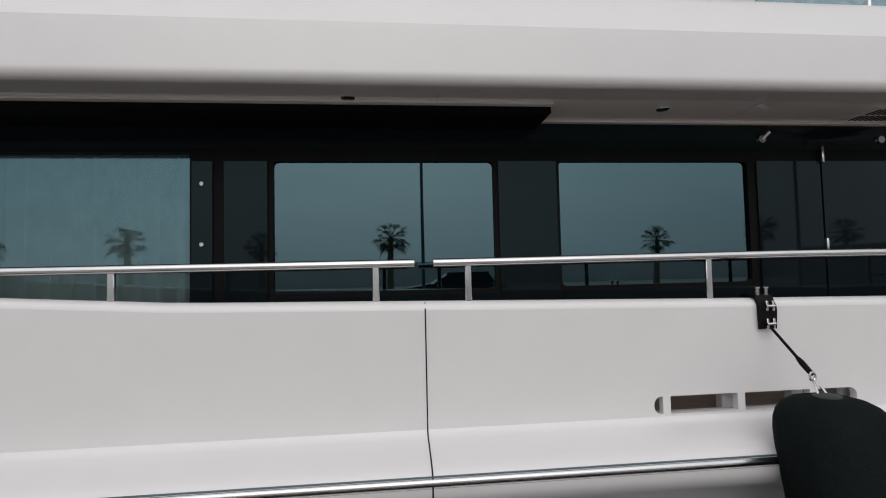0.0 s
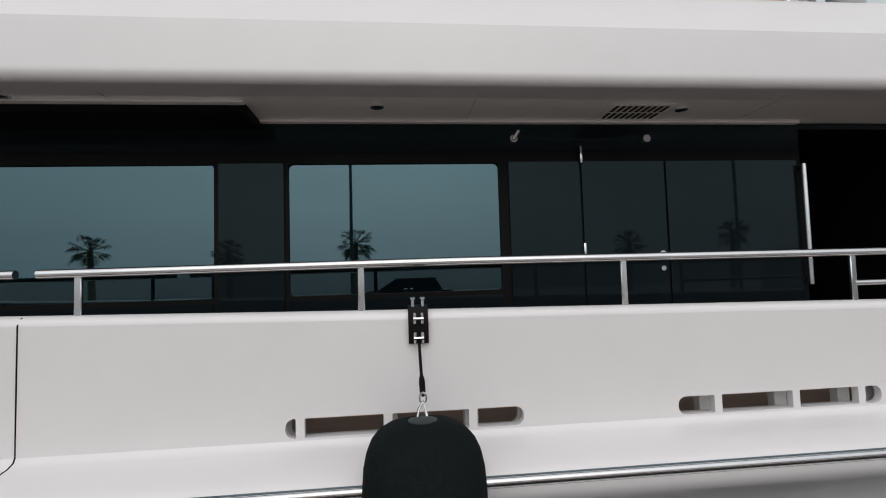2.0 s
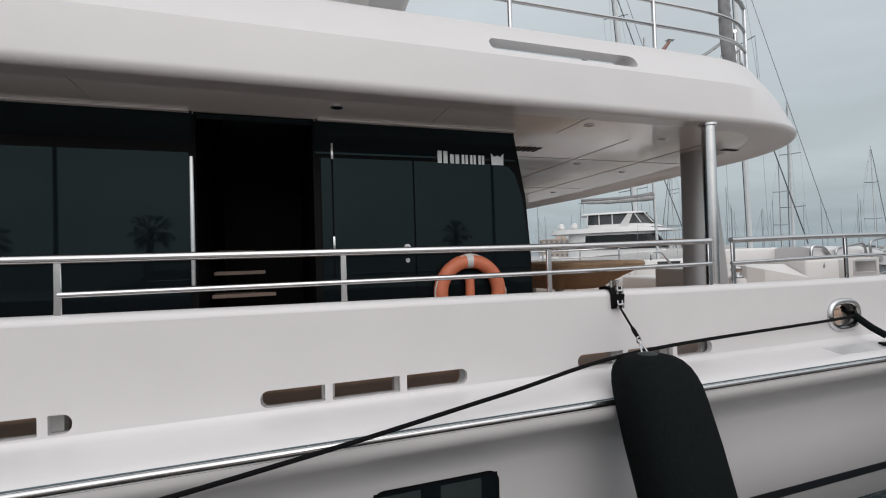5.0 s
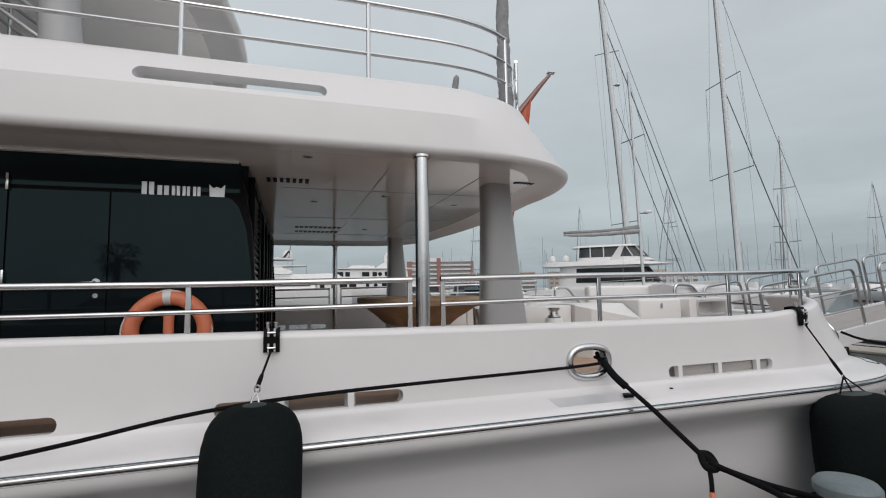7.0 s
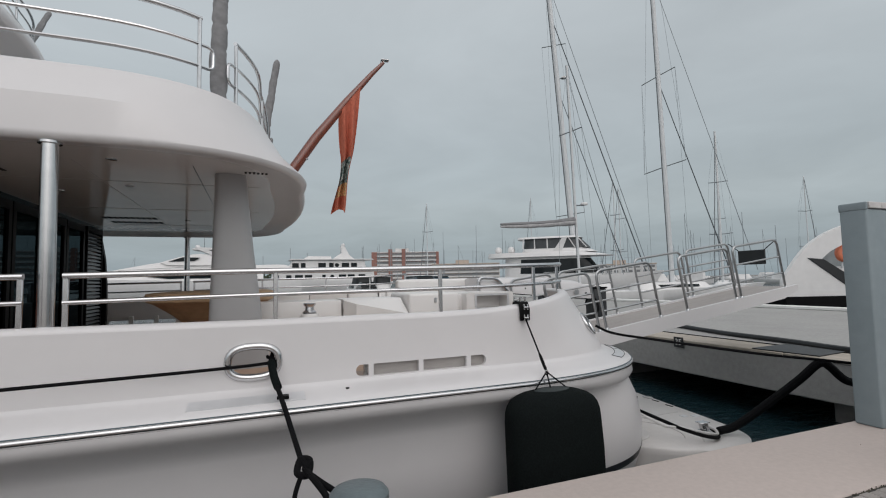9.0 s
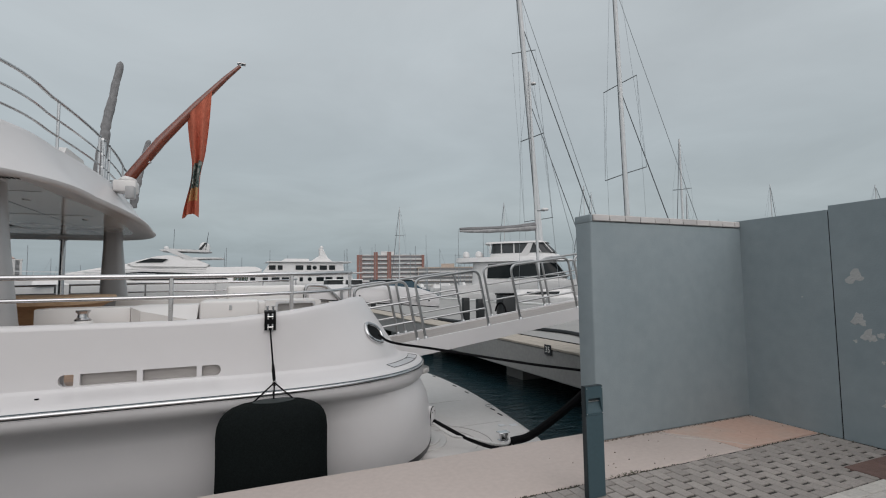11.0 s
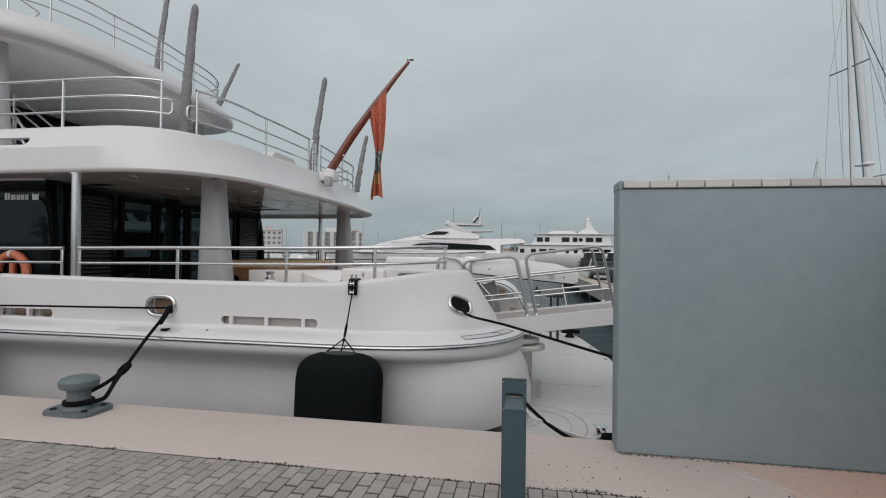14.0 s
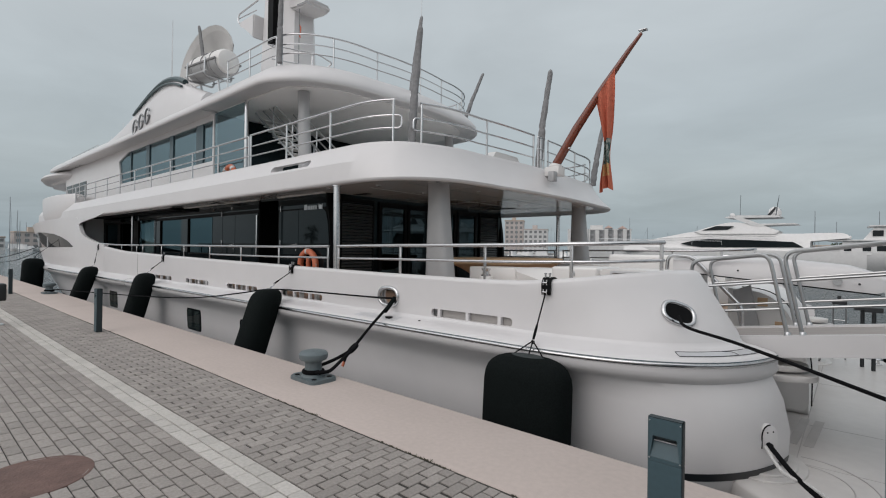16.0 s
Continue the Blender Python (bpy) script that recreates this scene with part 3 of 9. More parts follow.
# polished strip with a dark seam below it on the rubbing ledge
bm = B()
loft(bm, [[hull_point(p, nrm, 0.374 + 0.016 * math.sin(radians(a)), 0.478 + 0.022 * math.cos(radians(a))) for a in range(0, 181, 30)] + [hull_point(p, nrm, 0.35, 0.478)] for p, nrm in NP if p.x > -12])
pair("rubbing_strip", bm, M["chrome"], yacht, "polished steel rubbing strip")
bm = B()
loft(bm, [[hull_point(p, nrm, 0.366 + 0.009 * math.sin(radians(a)), 0.449 + 0.008 * math.cos(radians(a))) for a in range(0, 181, 45)] + [hull_point(p, nrm, 0.35, 0.449)] for p, nrm in NP if p.x > -12])
pair("strip_seal", bm, M["black_matt"], yacht, "dark rubber seal under the strip")
def stripe_point(p, nrm, out, z):
    z = z + 0.22 * smooth01(p.x, 14.5, 17.4)
    return hull_point(p, nrm, float(np.interp(z, HULL_Z, HULL_D)) + out, z)


bm = B()
loft(bm, [[stripe_point(p, nrm, out, z) for out, z in ((0.006, -0.765), (-0.03, -0.765), (-0.03, -0.85), (0.006, -0.85))] for p, nrm in NP if p.x > -20])
pair("boot_stripe", bm, M["boot"], yacht, "dark boot stripe at the waterline")
bm = B()
loft(bm, [[hull_point(p, nrm, 0.369 + 0.006 * math.sin(radians(a)), 0.5065 + 0.005 * math.cos(radians(a))) for a in range(0, 181, 45)] + [hull_point(p, nrm, 0.35, 0.5065)] for p, nrm in NP if p.x > -12])
pair("strip_edge", bm, M["lampmetal"], yacht, "thin dark edge above the strip")
# the shell-door seam
bm = B()
tube(bm, [hull_point(Vector((0.17, 2.94)), Vector((0, -1)), d + 0.0005, z) for d, z in [(-0.1, 1.4), (-0.03, 1.4), (0, 1.36), (0, 1.0)] + HULL[2:17]], 0.0045, 6)
part("shell_door_seam", bm, M["black_matt"], yacht, "thin dark seam of a shell door")

# bulwark with freeing ports and a fairlead
PORTS = ((1.62, 3.04, (0.06, 0.42, 0.78)), (4.04, 5.46, (0.19, 0.57, 0.90)), (6.47, 7.91, (0.30, 0.66)), (8.88, 10.32, (0.33, 0.70)), (13.06, 14.47, (0.105, 0.475, 0.855)))
holes = []
for a, b, bars in PORTS:
    cuts = [a] + [a + f_ * (b - a) for f_ in bars] + [b]
    for i in range(len(cuts) - 1):
        l_, r_ = cuts[i] + (0.025 if i else 0), cuts[i + 1] - (0.025 if i < len(cuts) - 2 else 0)
        holes.append(pill(l_, r_, 0.650, 0.762, 0.05 if i == 0 else 0.008, 0.05 if i == len(cuts) - 2 else 0.008, 4))
holes.append(pill(11.92, 12.34, 0.735, 1.005, 0.13, 0.13, 7))
xs = list(np.linspace(-6.4, 14.56, 80))
outer = [(-6.4, 0.615), (14.56, 0.615)] + [(x, ztop(x) - 0.055) for x in reversed(xs)]
bm = B()
holed(bm, outer, holes, lambda u, v, w: (u, 2.94 + w, v), 0.05)
inner_holes = [pill(a + 0.01, b - 0.01, 0.632, 0.785, 0.05, 0.05, 4) for a, b, bars in PORTS] + [pill(11.90, 12.36, 0.72, 1.02, 0.14, 0.14, 7)]
holed(bm, outer, inner_holes, lambda u, v, w: (u, 3.05 + w, v), 0.03)
loft(bm, [[(x, 3.01 - 0.07 * math.cos(radians(a)), ztop(x) - 0.055 + 0.055 * math.sin(radians(a))) for a in range(0, 181, 15)] for x in xs])
pair("bulwark", bm, M["gelcoat"], yacht, "white bulwark with long slotted freeing ports", sharp=50)
# quarter wings, leaning in towards the stern
bm = B()
rings = []
for p, nrm in NP:
    if p.x < 14.55:
        continue
    zt = ztop(p.x)
    ring = [hull_point(p, nrm, 0, z) for z in np.linspace(0.615, zt - 0.05, 9)]
    ring += [hull_point(p, nrm, -0.07 + 0.07 * math.cos(radians(a)), zt - 0.055 + 0.055 * math.sin(radians(a))) for a in range(15, 181, 15)]
    ring += [hull_point(p, nrm, -0.14, z) for z in np.linspace(zt - 0.1, 0.58, 6)]
    rings.append(ring)
loft(bm, rings)
pair("quarter_wing", bm, M["gelcoat"], yacht, "curved white quarter leaning in to the stern", sharp=50)
for a, b, bars in PORTS:
    for k, f_ in enumerate(bars):
        xm = a + f_ * (b - a)
        if f_ < 0.1:
            continue
        bm = B()
        box(bm, xm - 0.035, xm + 0.055, 3.083, 3.15, 0.605, 0.86, 0.004, 1)
        pair("port_stay", bm, M["mould"], yacht, "white stay inside a freeing port")


def fairlead(at, normal, up, w, h, rim=0.034):
    """A polished oval ring with a dark throat."""
    at, normal, up = Vector(at), Vector(normal).normalized(), Vector(up)
    side = normal.cross(up).normalized()
    up = side.cross(normal).normalized()
    pts = []
    for i in range(28):
        a = 2 * math.pi * i / 28
        c, s = math.cos(a), math.sin(a)
        n = 2.6
        pts.append(at + side * (w * abs(c) ** (2 / n) * (1 if c >= 0 else -1)) + up * (h * abs(s) ** (2 / n) * (1 if s >= 0 else -1)))
    b1 = tube(B(), pts, rim, 10, closed=True)
    b2 = B()
    loft(b2, [[q + normal * 0.004 for q in pts], [at + (q - at) * 0.95 - normal * 0.05 for q in pts], [at + (q - at) * 0.9 - normal * 0.16 for q in pts]])
    return b1, b2


r1, r2 = fairlead((12.13, 2.936, 0.87), (0, -1, 0), (0, 0, 1), 0.215, 0.14)
r2.free()
pair("fairlead_ring", r1, M["chrome"], yacht, "polished oval fairlead")
def on_wing(z, x_want):
    """Place and normal of the wing's skin at a height, where it passes x."""
    k = min((i for i in range(1, len(NP) - 1) if NP[i][0].x > 14.5), key=lambda i: abs(hull_point(*NP[i], 0, z)[0] - x_want))
    at = Vector(hull_point(*NP[k], 0, z))
    along = Vector(hull_point(*NP[k + 1], 0, z)) - Vector(hull_point(*NP[k - 1], 0, z))
    rise = Vector(hull_point(*NP[k], 0, z + 0.1)) - at
    return at, along.cross(rise).normalized()


wing_at, wing_n = on_wing(0.945, 16.31)
r1, r2 = fairlead(wing_at + wing_n * 0.006, wing_n, (0.42, 0, 1), 0.18, 0.128, 0.027)
pair("fairlead_ring", r1, M["chrome"], yacht, "polished oval fairlead")
pair("fairlead_throat", r2, M["black_matt"], yacht, "dark throat of the fairlead")
# tread plates let into the ledge


def ledge_plate(xa, xb, label, inner=(0.11, 0.588)):
    bm = B()
    run = [(p, nrm) for p, nrm in NP if xa <= p.x <= xb]
    if len(run) < 3:
        run = [(Vector((x, 2.94)), Vector((0, -1))) for x in np.linspace(xa, xb, 8)]
    loft(bm, [[hull_point(p, nrm, d, z) for d, z in (inner, (0.22, 0.5685), (0.285, 0.555), (0.285, 0.54), (inner[0], 0.55))] for p, nrm in run])
    return pair("ledge_plate", bm, M["satin_pale"], yacht, label)


ledge_plate(11.62, 12.56, "pale satin tread plate on the ledge")
ledge_plate(16.2, 16.76, "curved pale satin tread plate on the quarter", (0.165, 0.5785))
run = [(p, nrm) for p, nrm in NP if 16.2 <= p.x <= 16.76]
bm = B()
edge = [hull_point(p, nrm, 0.165, 0.579) for p, nrm in run] + [hull_point(p, nrm, 0.285, 0.557) for p, nrm in reversed(run)]
tube(bm, edge, 0.0035, 6, closed=True)
mid = run[int(len(run) * 0.66)]
fore = run[int(len(run) * 0.58)]
tube(bm, curve_pts([hull_point(*fore, 0.17, 0.579), hull_point(*mid, 0.20, 0.573), hull_point(*mid, 0.28, 0.557)], 4), 0.0035, 6)
pair("plate_edge", bm, M["black_matt"], yacht, "dark joint round the tread plate")
bm = B()
prism(bm, [(12.32, 2.70), (12.42, 2.685), (12.42, 2.76), (12.36, 2.77)], "z", 0.56, 0.592)
pair("tread_mark", bm, M["black_matt"], yacht, "dark notch in the tread plate")
bm = B()
lathe(bm, [(0.0, 0), (0.018, 0), (0.018, 0.012), (0.0, 0.012)], (12.95, 2.80, 0.575), 10)
pair("deck_drain", bm, M["black_matt"], yacht, "small dark drain in the ledge")

# hull windows, lying flush on the hull's slope


def on_slope(bm):
    for v in bm.verts:
        v.co.y -= float(np.interp(v.co.z, HULL_Z, HULL_D))
    return bm


for a, b in ((7.18, 8.12), (4.2, 5.05), (-2.75, -1.88)):
    bm = B()
    holed(bm, pill(a - 0.016, b + 0.016, -0.586, -0.014, 0.09, 0.09), [pill(a, b, -0.57, -0.03, 0.08, 0.08)], lambda u, v, w: (u, 2.934 + w, v), 0.03)
    rim, _ = pair("hull_window_rim", on_slope(bm), M["black_matt"], yacht, "black rim")
    bm = B()
    box(bm, a, b, 2.9365, 2.9385, -0.57, -0.03)
    pane, pane2 = pair("hull_window", on_slope(bm), M["black"], yacht, "dark hull window with rounded corners")
    # two glossy greenish panels on the face of each dark pane
    for f0, f1 in ((0.04, 0.36), (0.52, 0.86)):
        for host, mirror in ((pane, False), (pane2, True)):
            bm = B()
            box(bm, a + f0 * (b - a), a + f1 * (b - a), 2.9345, 2.936, -0.545, -0.055)
            on_slope(bm)
            part("drawn_blind", flip(bm) if mirror else bm, M["blind"], host, "dim greenish panel on the face of the hull window")

# stern: transom, stairs and platform
bm = B()
box(bm, 16.05, 16.25, 4.2, 10.66, -0.8, 0.6, 0.03, 2)
part("transom", bm, M["gelcoat"], yacht, "white transom below the aft deck")
for i in range(3):
    bm = B()
    box(bm, 16.24 + 0.2 * i, 16.47 + 0.2 * i, 4.55, 5.45, -0.62, 0.40 - 0.22 * i, 0.025, 2)
    pair("stair_step", bm, M["mould"], yacht)
for r, z0, z1 in ((0.42, -0.672, -0.652), (0.33, -0.652, -0.632)):
    bm = B()
    lathe(bm, [(0, 0), (r, 0), (r, z1 - z0 - 0.008), (r - 0.008, z1 - z0), (0, z1 - z0)], (17.05, 4.0, z0), 32, (1.0, 1.3))
    pair("curved_step", bm, M["platform"], yacht, "low rounded white step beside the quarter")
PLAT = [(16.8, 3.4), (17.3, 2.98), (17.9, 2.80), (18.35, 2.86), (18.66, 3.2), (18.82, 3.9), (18.92, 4.6), (19.04, 5.5), (19.14, 6.6), (19.16, 7.43)]
half = curve_pts([(x, y, 0) for x, y in PLAT], 4)
ring = [(p.x, p.y) for p in half] + [(p.x, 2 * CY - p.y) for p in reversed(half[:-1])]
bm = B()
loft(bm, [[(x, y, -1.0) for x, y in ring], [(x + 0.03, y, -0.78) for x, y in ring], [(x + 0.02, y, -0.70) for x, y in ring], [(16.1 + (x - 16.1) * 0.985, CY + (y - CY) * 0.985, -0.67) for x, y in ring]])
part("swim_platform", bm, M["platform"], yacht, "grey non-slip swim platform", sharp=60)
bm = B()
for yy in (4.28, 5.84, 8.6):
    box(bm, 17.35, 18.62, yy, yy + 0.008, -0.672, -0.667)
box(bm, 17.33, 17.341, 3.6, 11.2, -0.672, -0.667)
part("platform_seam", bm, M["tread"], yacht, "thin seams in the platform")
bm = B()
for r in (0.42, 0.62):
    tube(bm, [(17.42 + r * math.cos(radians(a)), 3.72 + r * 1.25 * math.sin(radians(a)), -0.668) for a in range(-55, 96, 10)], 0.007, 5)
part("curved_seam", bm, M["tread"], yacht, "curved panel seams beside the quarter")
bm = B()
for k in range(2):
    prism(bm, [(17.20 + 0.16 * k, 4.9), (17.30 + 0.16 * k, 4.9), (17.36 + 0.16 * k, 6.1), (17.26 + 0.16 * k, 6.1)], "z", -0.672, -0.664)
part("tread_strip", bm, M["tread"], yacht, "pale ribbed tread strips let into the platform")
bm = B()
for sx in (-1, 1):
    loft(bm, [[(18.19 + 0.035 * sx - 0.02 * k + i * 0.022, 3.42 + 0.01 * k + j * 0.03, z) for i, j in ((-1, -1), (1, -1), (1, 1), (-1, 1))] for k, z in ((0.0, -0.668), (1.0, -0.56))])
box(bm, 18.09, 18.26, 3.38, 3.50, -0.565, -0.55, 0.006, 1)
box(bm, 18.10, 18.28, 3.36, 3.48, -0.672, -0.660, 0.005, 1)
pair("mooring_cleat", bm, M["chrome"], yacht, "polished mooring cleat with a flat top on the platform")
for x, y, w, d in ((18.46, 4.02, 0.10, 0.10), (18.62, 3.95, 0.13, 0.10)):
    bm = B()
    box(bm, x, x + w, y, y + d, -0.672, -0.663, 0.003, 1)
    pair("platform_plate", bm, M["satin_pale"], yacht, "small pale plate let into the platform")
bm = B()
tube(bm, [(18.90 + 0.06 * math.cos(radians(a)), 5.22 + 0.10 * math.sin(radians(a)), -0.662) for a in range(0, 360, 20)], 0.008, 6, closed=True)
pair("lift_ring", bm, M["satin"], yacht, "folding lift ring in the platform")
for y in (4.55, 4.9, 6.3, 7.0, 8.2):
    bm = B()
    xe = float(np.interp(y, [q[1] for q in PLAT[3:]], [q[0] for q in PLAT[3:]])) if y <= CY else float(np.interp(2 * CY - y, [q[1] for q in PLAT[3:]], [q[0] for q in PLAT[3:]]))
    box(bm, xe - 0.13, xe - 0.10, y, y + 0.16, -0.685, -0.662, 0.003, 1)
    part("edge_socket", bm, M["black_matt"], yacht, "dark socket along the platform's edge")
# two curved boarding steps tucked under the quarter
for r, z0, z1 in ((0.56, 0.17, 0.245), (0.47, 0.275, 0.345)):
    bm = B()
    lathe(bm, [(0, 0), (r - 0.008, 0), (r, 0.008), (r, z1 - z0 - 0.008), (r - 0.008, z1 - z0), (0, z1 - z0)], (16.95, 4.70, z0), 40, (1.0, 0.62))
    pair("quarter_step", bm, M["platform"], yacht, "curved white boarding step at the quarter")
EYE_N = Vector((0.66, -0.75, 0.0))
EYE_S = Vector((0.75, 0.66, 0.0))
eye_at = Vector((17.17, 3.625, -0.27))


def on_plate(u, v, w):
    return eye_at + EYE_S * u + Vector((0, 0, v)) + EYE_N * w


bm = B()
plate_line = [(0.085 * math.cos(radians(a)), 0.03 + 0.115 * math.sin(radians(a))) for a in range(0, 181, 15)] + [(-0.085, -0.10), (0.085, -0.10)]
loft(bm, [[on_plate(u, v, -0.06) for u, v in plate_line], [on_plate(u, v, -0.004) for u, v in plate_line], [on_plate(u * 0.93, v * 0.95, 0.0) for u, v in plate_line]])
pair("stern_line_eye", bm, M["gelcoat"], yacht, "white plate with a line eye, low on the quarter")
bm = B()
tube(bm, [on_plate(u, v, -0.002) for u, v in plate_line[6:]][:8], 0.007, 6)
pair("plate_joint", bm, M["black_matt"], yacht, "dark joint beside the line eye")
for u, v, r in ((-0.03, 0.065, 0.008), (0.03, 0.075, 0.008), (0.0, -0.075, 0.035)):
    bm = B()
    tube(bm, [on_plate(u, v, -0.01), on_plate(u, v, 0.004)], r, 10)
    pair("plate_bolt", bm, M["black_matt"], yacht)

# low lockers behind the quarter ports
for a, b in ((13.24, 13.70), (13.77, 14.235), (14.30, 14.45)):
    bm = B()
    box(bm, a - 0.03, b + 0.03, 3.0, 3.02, 0.63, 0.78)
    pair("port_flap", bm, M["port_grey"], yacht, "pale grey flap closing a freeing port")
bm = B()
box(bm, -6, 14.5, 3.083, 3.45, 0.602, 0.612)
pair("waterway", bm, M["waterway"], yacht, "pale waterway plank inside the bulwark")

# decks
bm = B()
box(bm, -12.5, 14.6, 3.09, 11.77, 0.50, 0.60)
box(bm, 14.6, 16.1, 3.9, 10.96, 0.50, 0.60)
part("main_deck", bm, M["teak"], yacht, "teak main deck")

# ---- the yacht: main deckhouse ----
WY = 4.0
bm = B()
wins = [(-1.0, 0.84), (1.42, 3.18), (-3.40, -1.65), (-5.6, -3.9), (-7.6, -6.0)]
win_z = [(1.36, 2.60) if -3.5 < a < -3 else (1.44, 2.525) for a, b in wins]
holes = [pill(a, b, z0, z1, 0.04, 0.04, 3) for (a, b), (z0, z1) in zip(wins, win_z)] + [[(5.98, 0.64), (6.92, 0.64), (6.92, 2.87), (5.98, 2.87)]]
aft = [(9.08, 0.6), (9.10, 1.0), (9.09, 1.6), (9.05, 2.2), (8.98, 2.6), (8.93, 2.875)]
holed(bm, [(-14, 0.6)] + aft + [(-14, 2.875)], holes, lambda u, v, w: (u, WY + w, v), 0.12)
pair("deckhouse_side", bm, M["black_matt"], yacht, "black deckhouse side")
for i, (a, b) in enumerate(wins):
    bm = B()
    box(bm, a - 0.02, b + 0.02, WY + 0.03, WY + 0.042, win_z[i][0] - 0.02, win_z[i][1] + 0.015)
    panes = pair("window_pane", bm, M["teal_clear" if -3.5 < a < -3 else "teal"], yacht, "teal mirrored saloon window")
    if -3.5 < a < -3:
        # daylight falls through this pane on the curtain behind it
        for p_ in panes:
            p_.visible_shadow = False


def glass_panel(a, b, z0, z1, r=0.0, right=None):
    bm = B()
    prism(bm, right or pill(a, b, z0, z1, r, r, 3), "y", WY - 0.016, WY - 0.001)
    return pair("glass_panel", bm, M["black"], yacht, "gloss black glass cladding panel")


glass_panel(-14, 5.96, 2.615, 2.868)
glass_panel(6.94, 8.93, 2.56, 2.868)
for a, b in ((-1.63, -1.47), (-1.38, -1.04), (0.88, 1.39), (3.26, 3.885), (3.905, 4.655), (4.675, 5.93), (6.985, 7.075), (7.09, 7.835)):
    glass_panel(a, b, 0.78, 2.525, 0.01)
glass_panel(7.85, 9, 0.78, 2.5, right=[(7.85, 0.78), (9.06, 0.78), (9.08, 1.2), (9.05, 1.8), (9.0, 2.2), (8.93, 2.42), (8.86, 2.50), (8.78, 2.525), (7.85, 2.525)])
for (a, b), (z0, z1) in zip(wins, win_z):
    glass_panel(a, b, 0.78, z0 - 0.04, 0.01)
# hinges, handles, lamps
for x in (3.895, 7.082):
    for z in (1.74, 2.58):
        bm = B()
        box(bm, x - 0.012, x + 0.012, WY - 0.05, WY - 0.01, z - 0.075, z + 0.075, 0.008, 2)
        pair("door_hinge", bm, M["chrome"], yacht, "slim polished door hinge")
for x in (4.60, 7.76):
    bm = B()
    tube(bm, rounded([(x, WY - 0.02, 1.70), (x, WY - 0.07, 1.70), (x - 0.14, WY - 0.07, 1.69)], 0.02), 0.012, 8)
    tube(bm, [(x, WY - 0.012, 1.70), (x, WY - 0.03, 1.70)], 0.034, 14)
    pair("door_handle", bm, M["chrome"], yacht, "polished lever door handle")
    bm = B()
    tube(bm, [(x, WY - 0.012, 1.58), (x, WY - 0.03, 1.58)], 0.022, 12)
    pair("door_lock", bm, M["chrome"], yacht, "small round lock")
for x in (3.31, 4.5):
    bm = B()
    tube(bm, [(x, WY - 0.01, 2.72), (x, WY - 0.045, 2.72)], [0.04, 0.033], 14)
    if x < 4:
        tube(bm, [(3.31, WY - 0.04, 2.72), (3.345, WY - 0.09, 2.775)], [0.02, 0.016], 10)
    pair("wall_lamp", bm, M["chrome"], yacht, "small round bulkhead lamp")
for x, z in [(-1.559 - 0.359 * q, 2.822) for q in range(9)] + [(-1.55, 1.85), (-1.55, 2.34)]:
    bm = B()
    tube(bm, [(x, WY - 0.018, z), (x, WY - 0.028, z)], 0.016, 10)
    pair("fixing_stud", bm, M["satin_pale"], yacht, "small round steel stud")
bm = B()
tube(bm, [(5.955, WY - 0.06, 1.40), (5.955, WY - 0.06, 2.48)], 0.022, 12)
for z in (1.44, 2.44):
    tube(bm, [(5.955, WY - 0.06, z), (5.955, WY + 0.0, z)], 0.016, 8)
pair("grab_rail", bm, M["chrome"], yacht, "upright polished grab rail beside the stair opening")
bm = B()
tube(bm, [(-3.72, WY - 0.10, 0.62), (-3.72, WY - 0.10, 2.85)], 0.04, 12)
pair("side_deck_pole", bm, M["chrome"], yacht, "slim polished pole on the side deck")
# stair recess
for x0, x1, y0, y1, z0, z1 in ((5.9, 5.98, 4.13, 6.2, 0.6, 2.865), (6.92, 7.0, 4.13, 6.2, 0.6, 2.865), (5.9, 7.0, 6.2, 6.28, 0.6, 2.865)):
    bm = B()
    box(bm, x0, x1, y0, y1, z0, z1)
    pair("recess_lining", bm, M["black_matt"], yacht, "black lining of the stair recess")
bm = B()
box(bm, 5.985, 6.915, 4.02, 6.18, 2.82, 2.866)
pair("recess_lining", bm, M["black"], yacht, "black lining of the stair recess")
for i in range(5):
    bm = B()
    w_ = 0.78 - 0.1 * i
    prism(bm, [(6.0, 4.30 + 0.2 * i), (6.0 + w_, 4.34 + 0.2 * i), (6.0 + w_ * 0.55, 4.62 + 0.2 * i), (6.0, 4.64 + 0.2 * i)], "z", 0.83 + 0.22 * i, 0.865 + 0.22 * i)
    pair("stair_tread", bm, M["waterway"], yacht, "pale winding stair treads")
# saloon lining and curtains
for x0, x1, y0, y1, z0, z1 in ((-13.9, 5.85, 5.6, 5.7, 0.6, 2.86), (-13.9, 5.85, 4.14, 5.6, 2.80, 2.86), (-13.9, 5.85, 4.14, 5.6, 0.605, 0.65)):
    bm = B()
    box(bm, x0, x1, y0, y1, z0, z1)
    pair("saloon_lining", bm, M["interior"], yacht, "saloon lining painted dark for the room's dimness")
bm = B()
pts = []
for i in range(150):
    x = -5.6 + 3.95 * i / 149
    pts.append((x, 4.28 + 0.06 * math.sin(i * 0.95) + 0.025 * math.sin(i * 0.31)))
loft(bm, [[(x, y, z) for x, y in pts] for z in (0.8, 2.7)], ring_closed=False)
pair("curtain", bm, M["curtain"], yacht, "pale pleated curtain behind the glass")
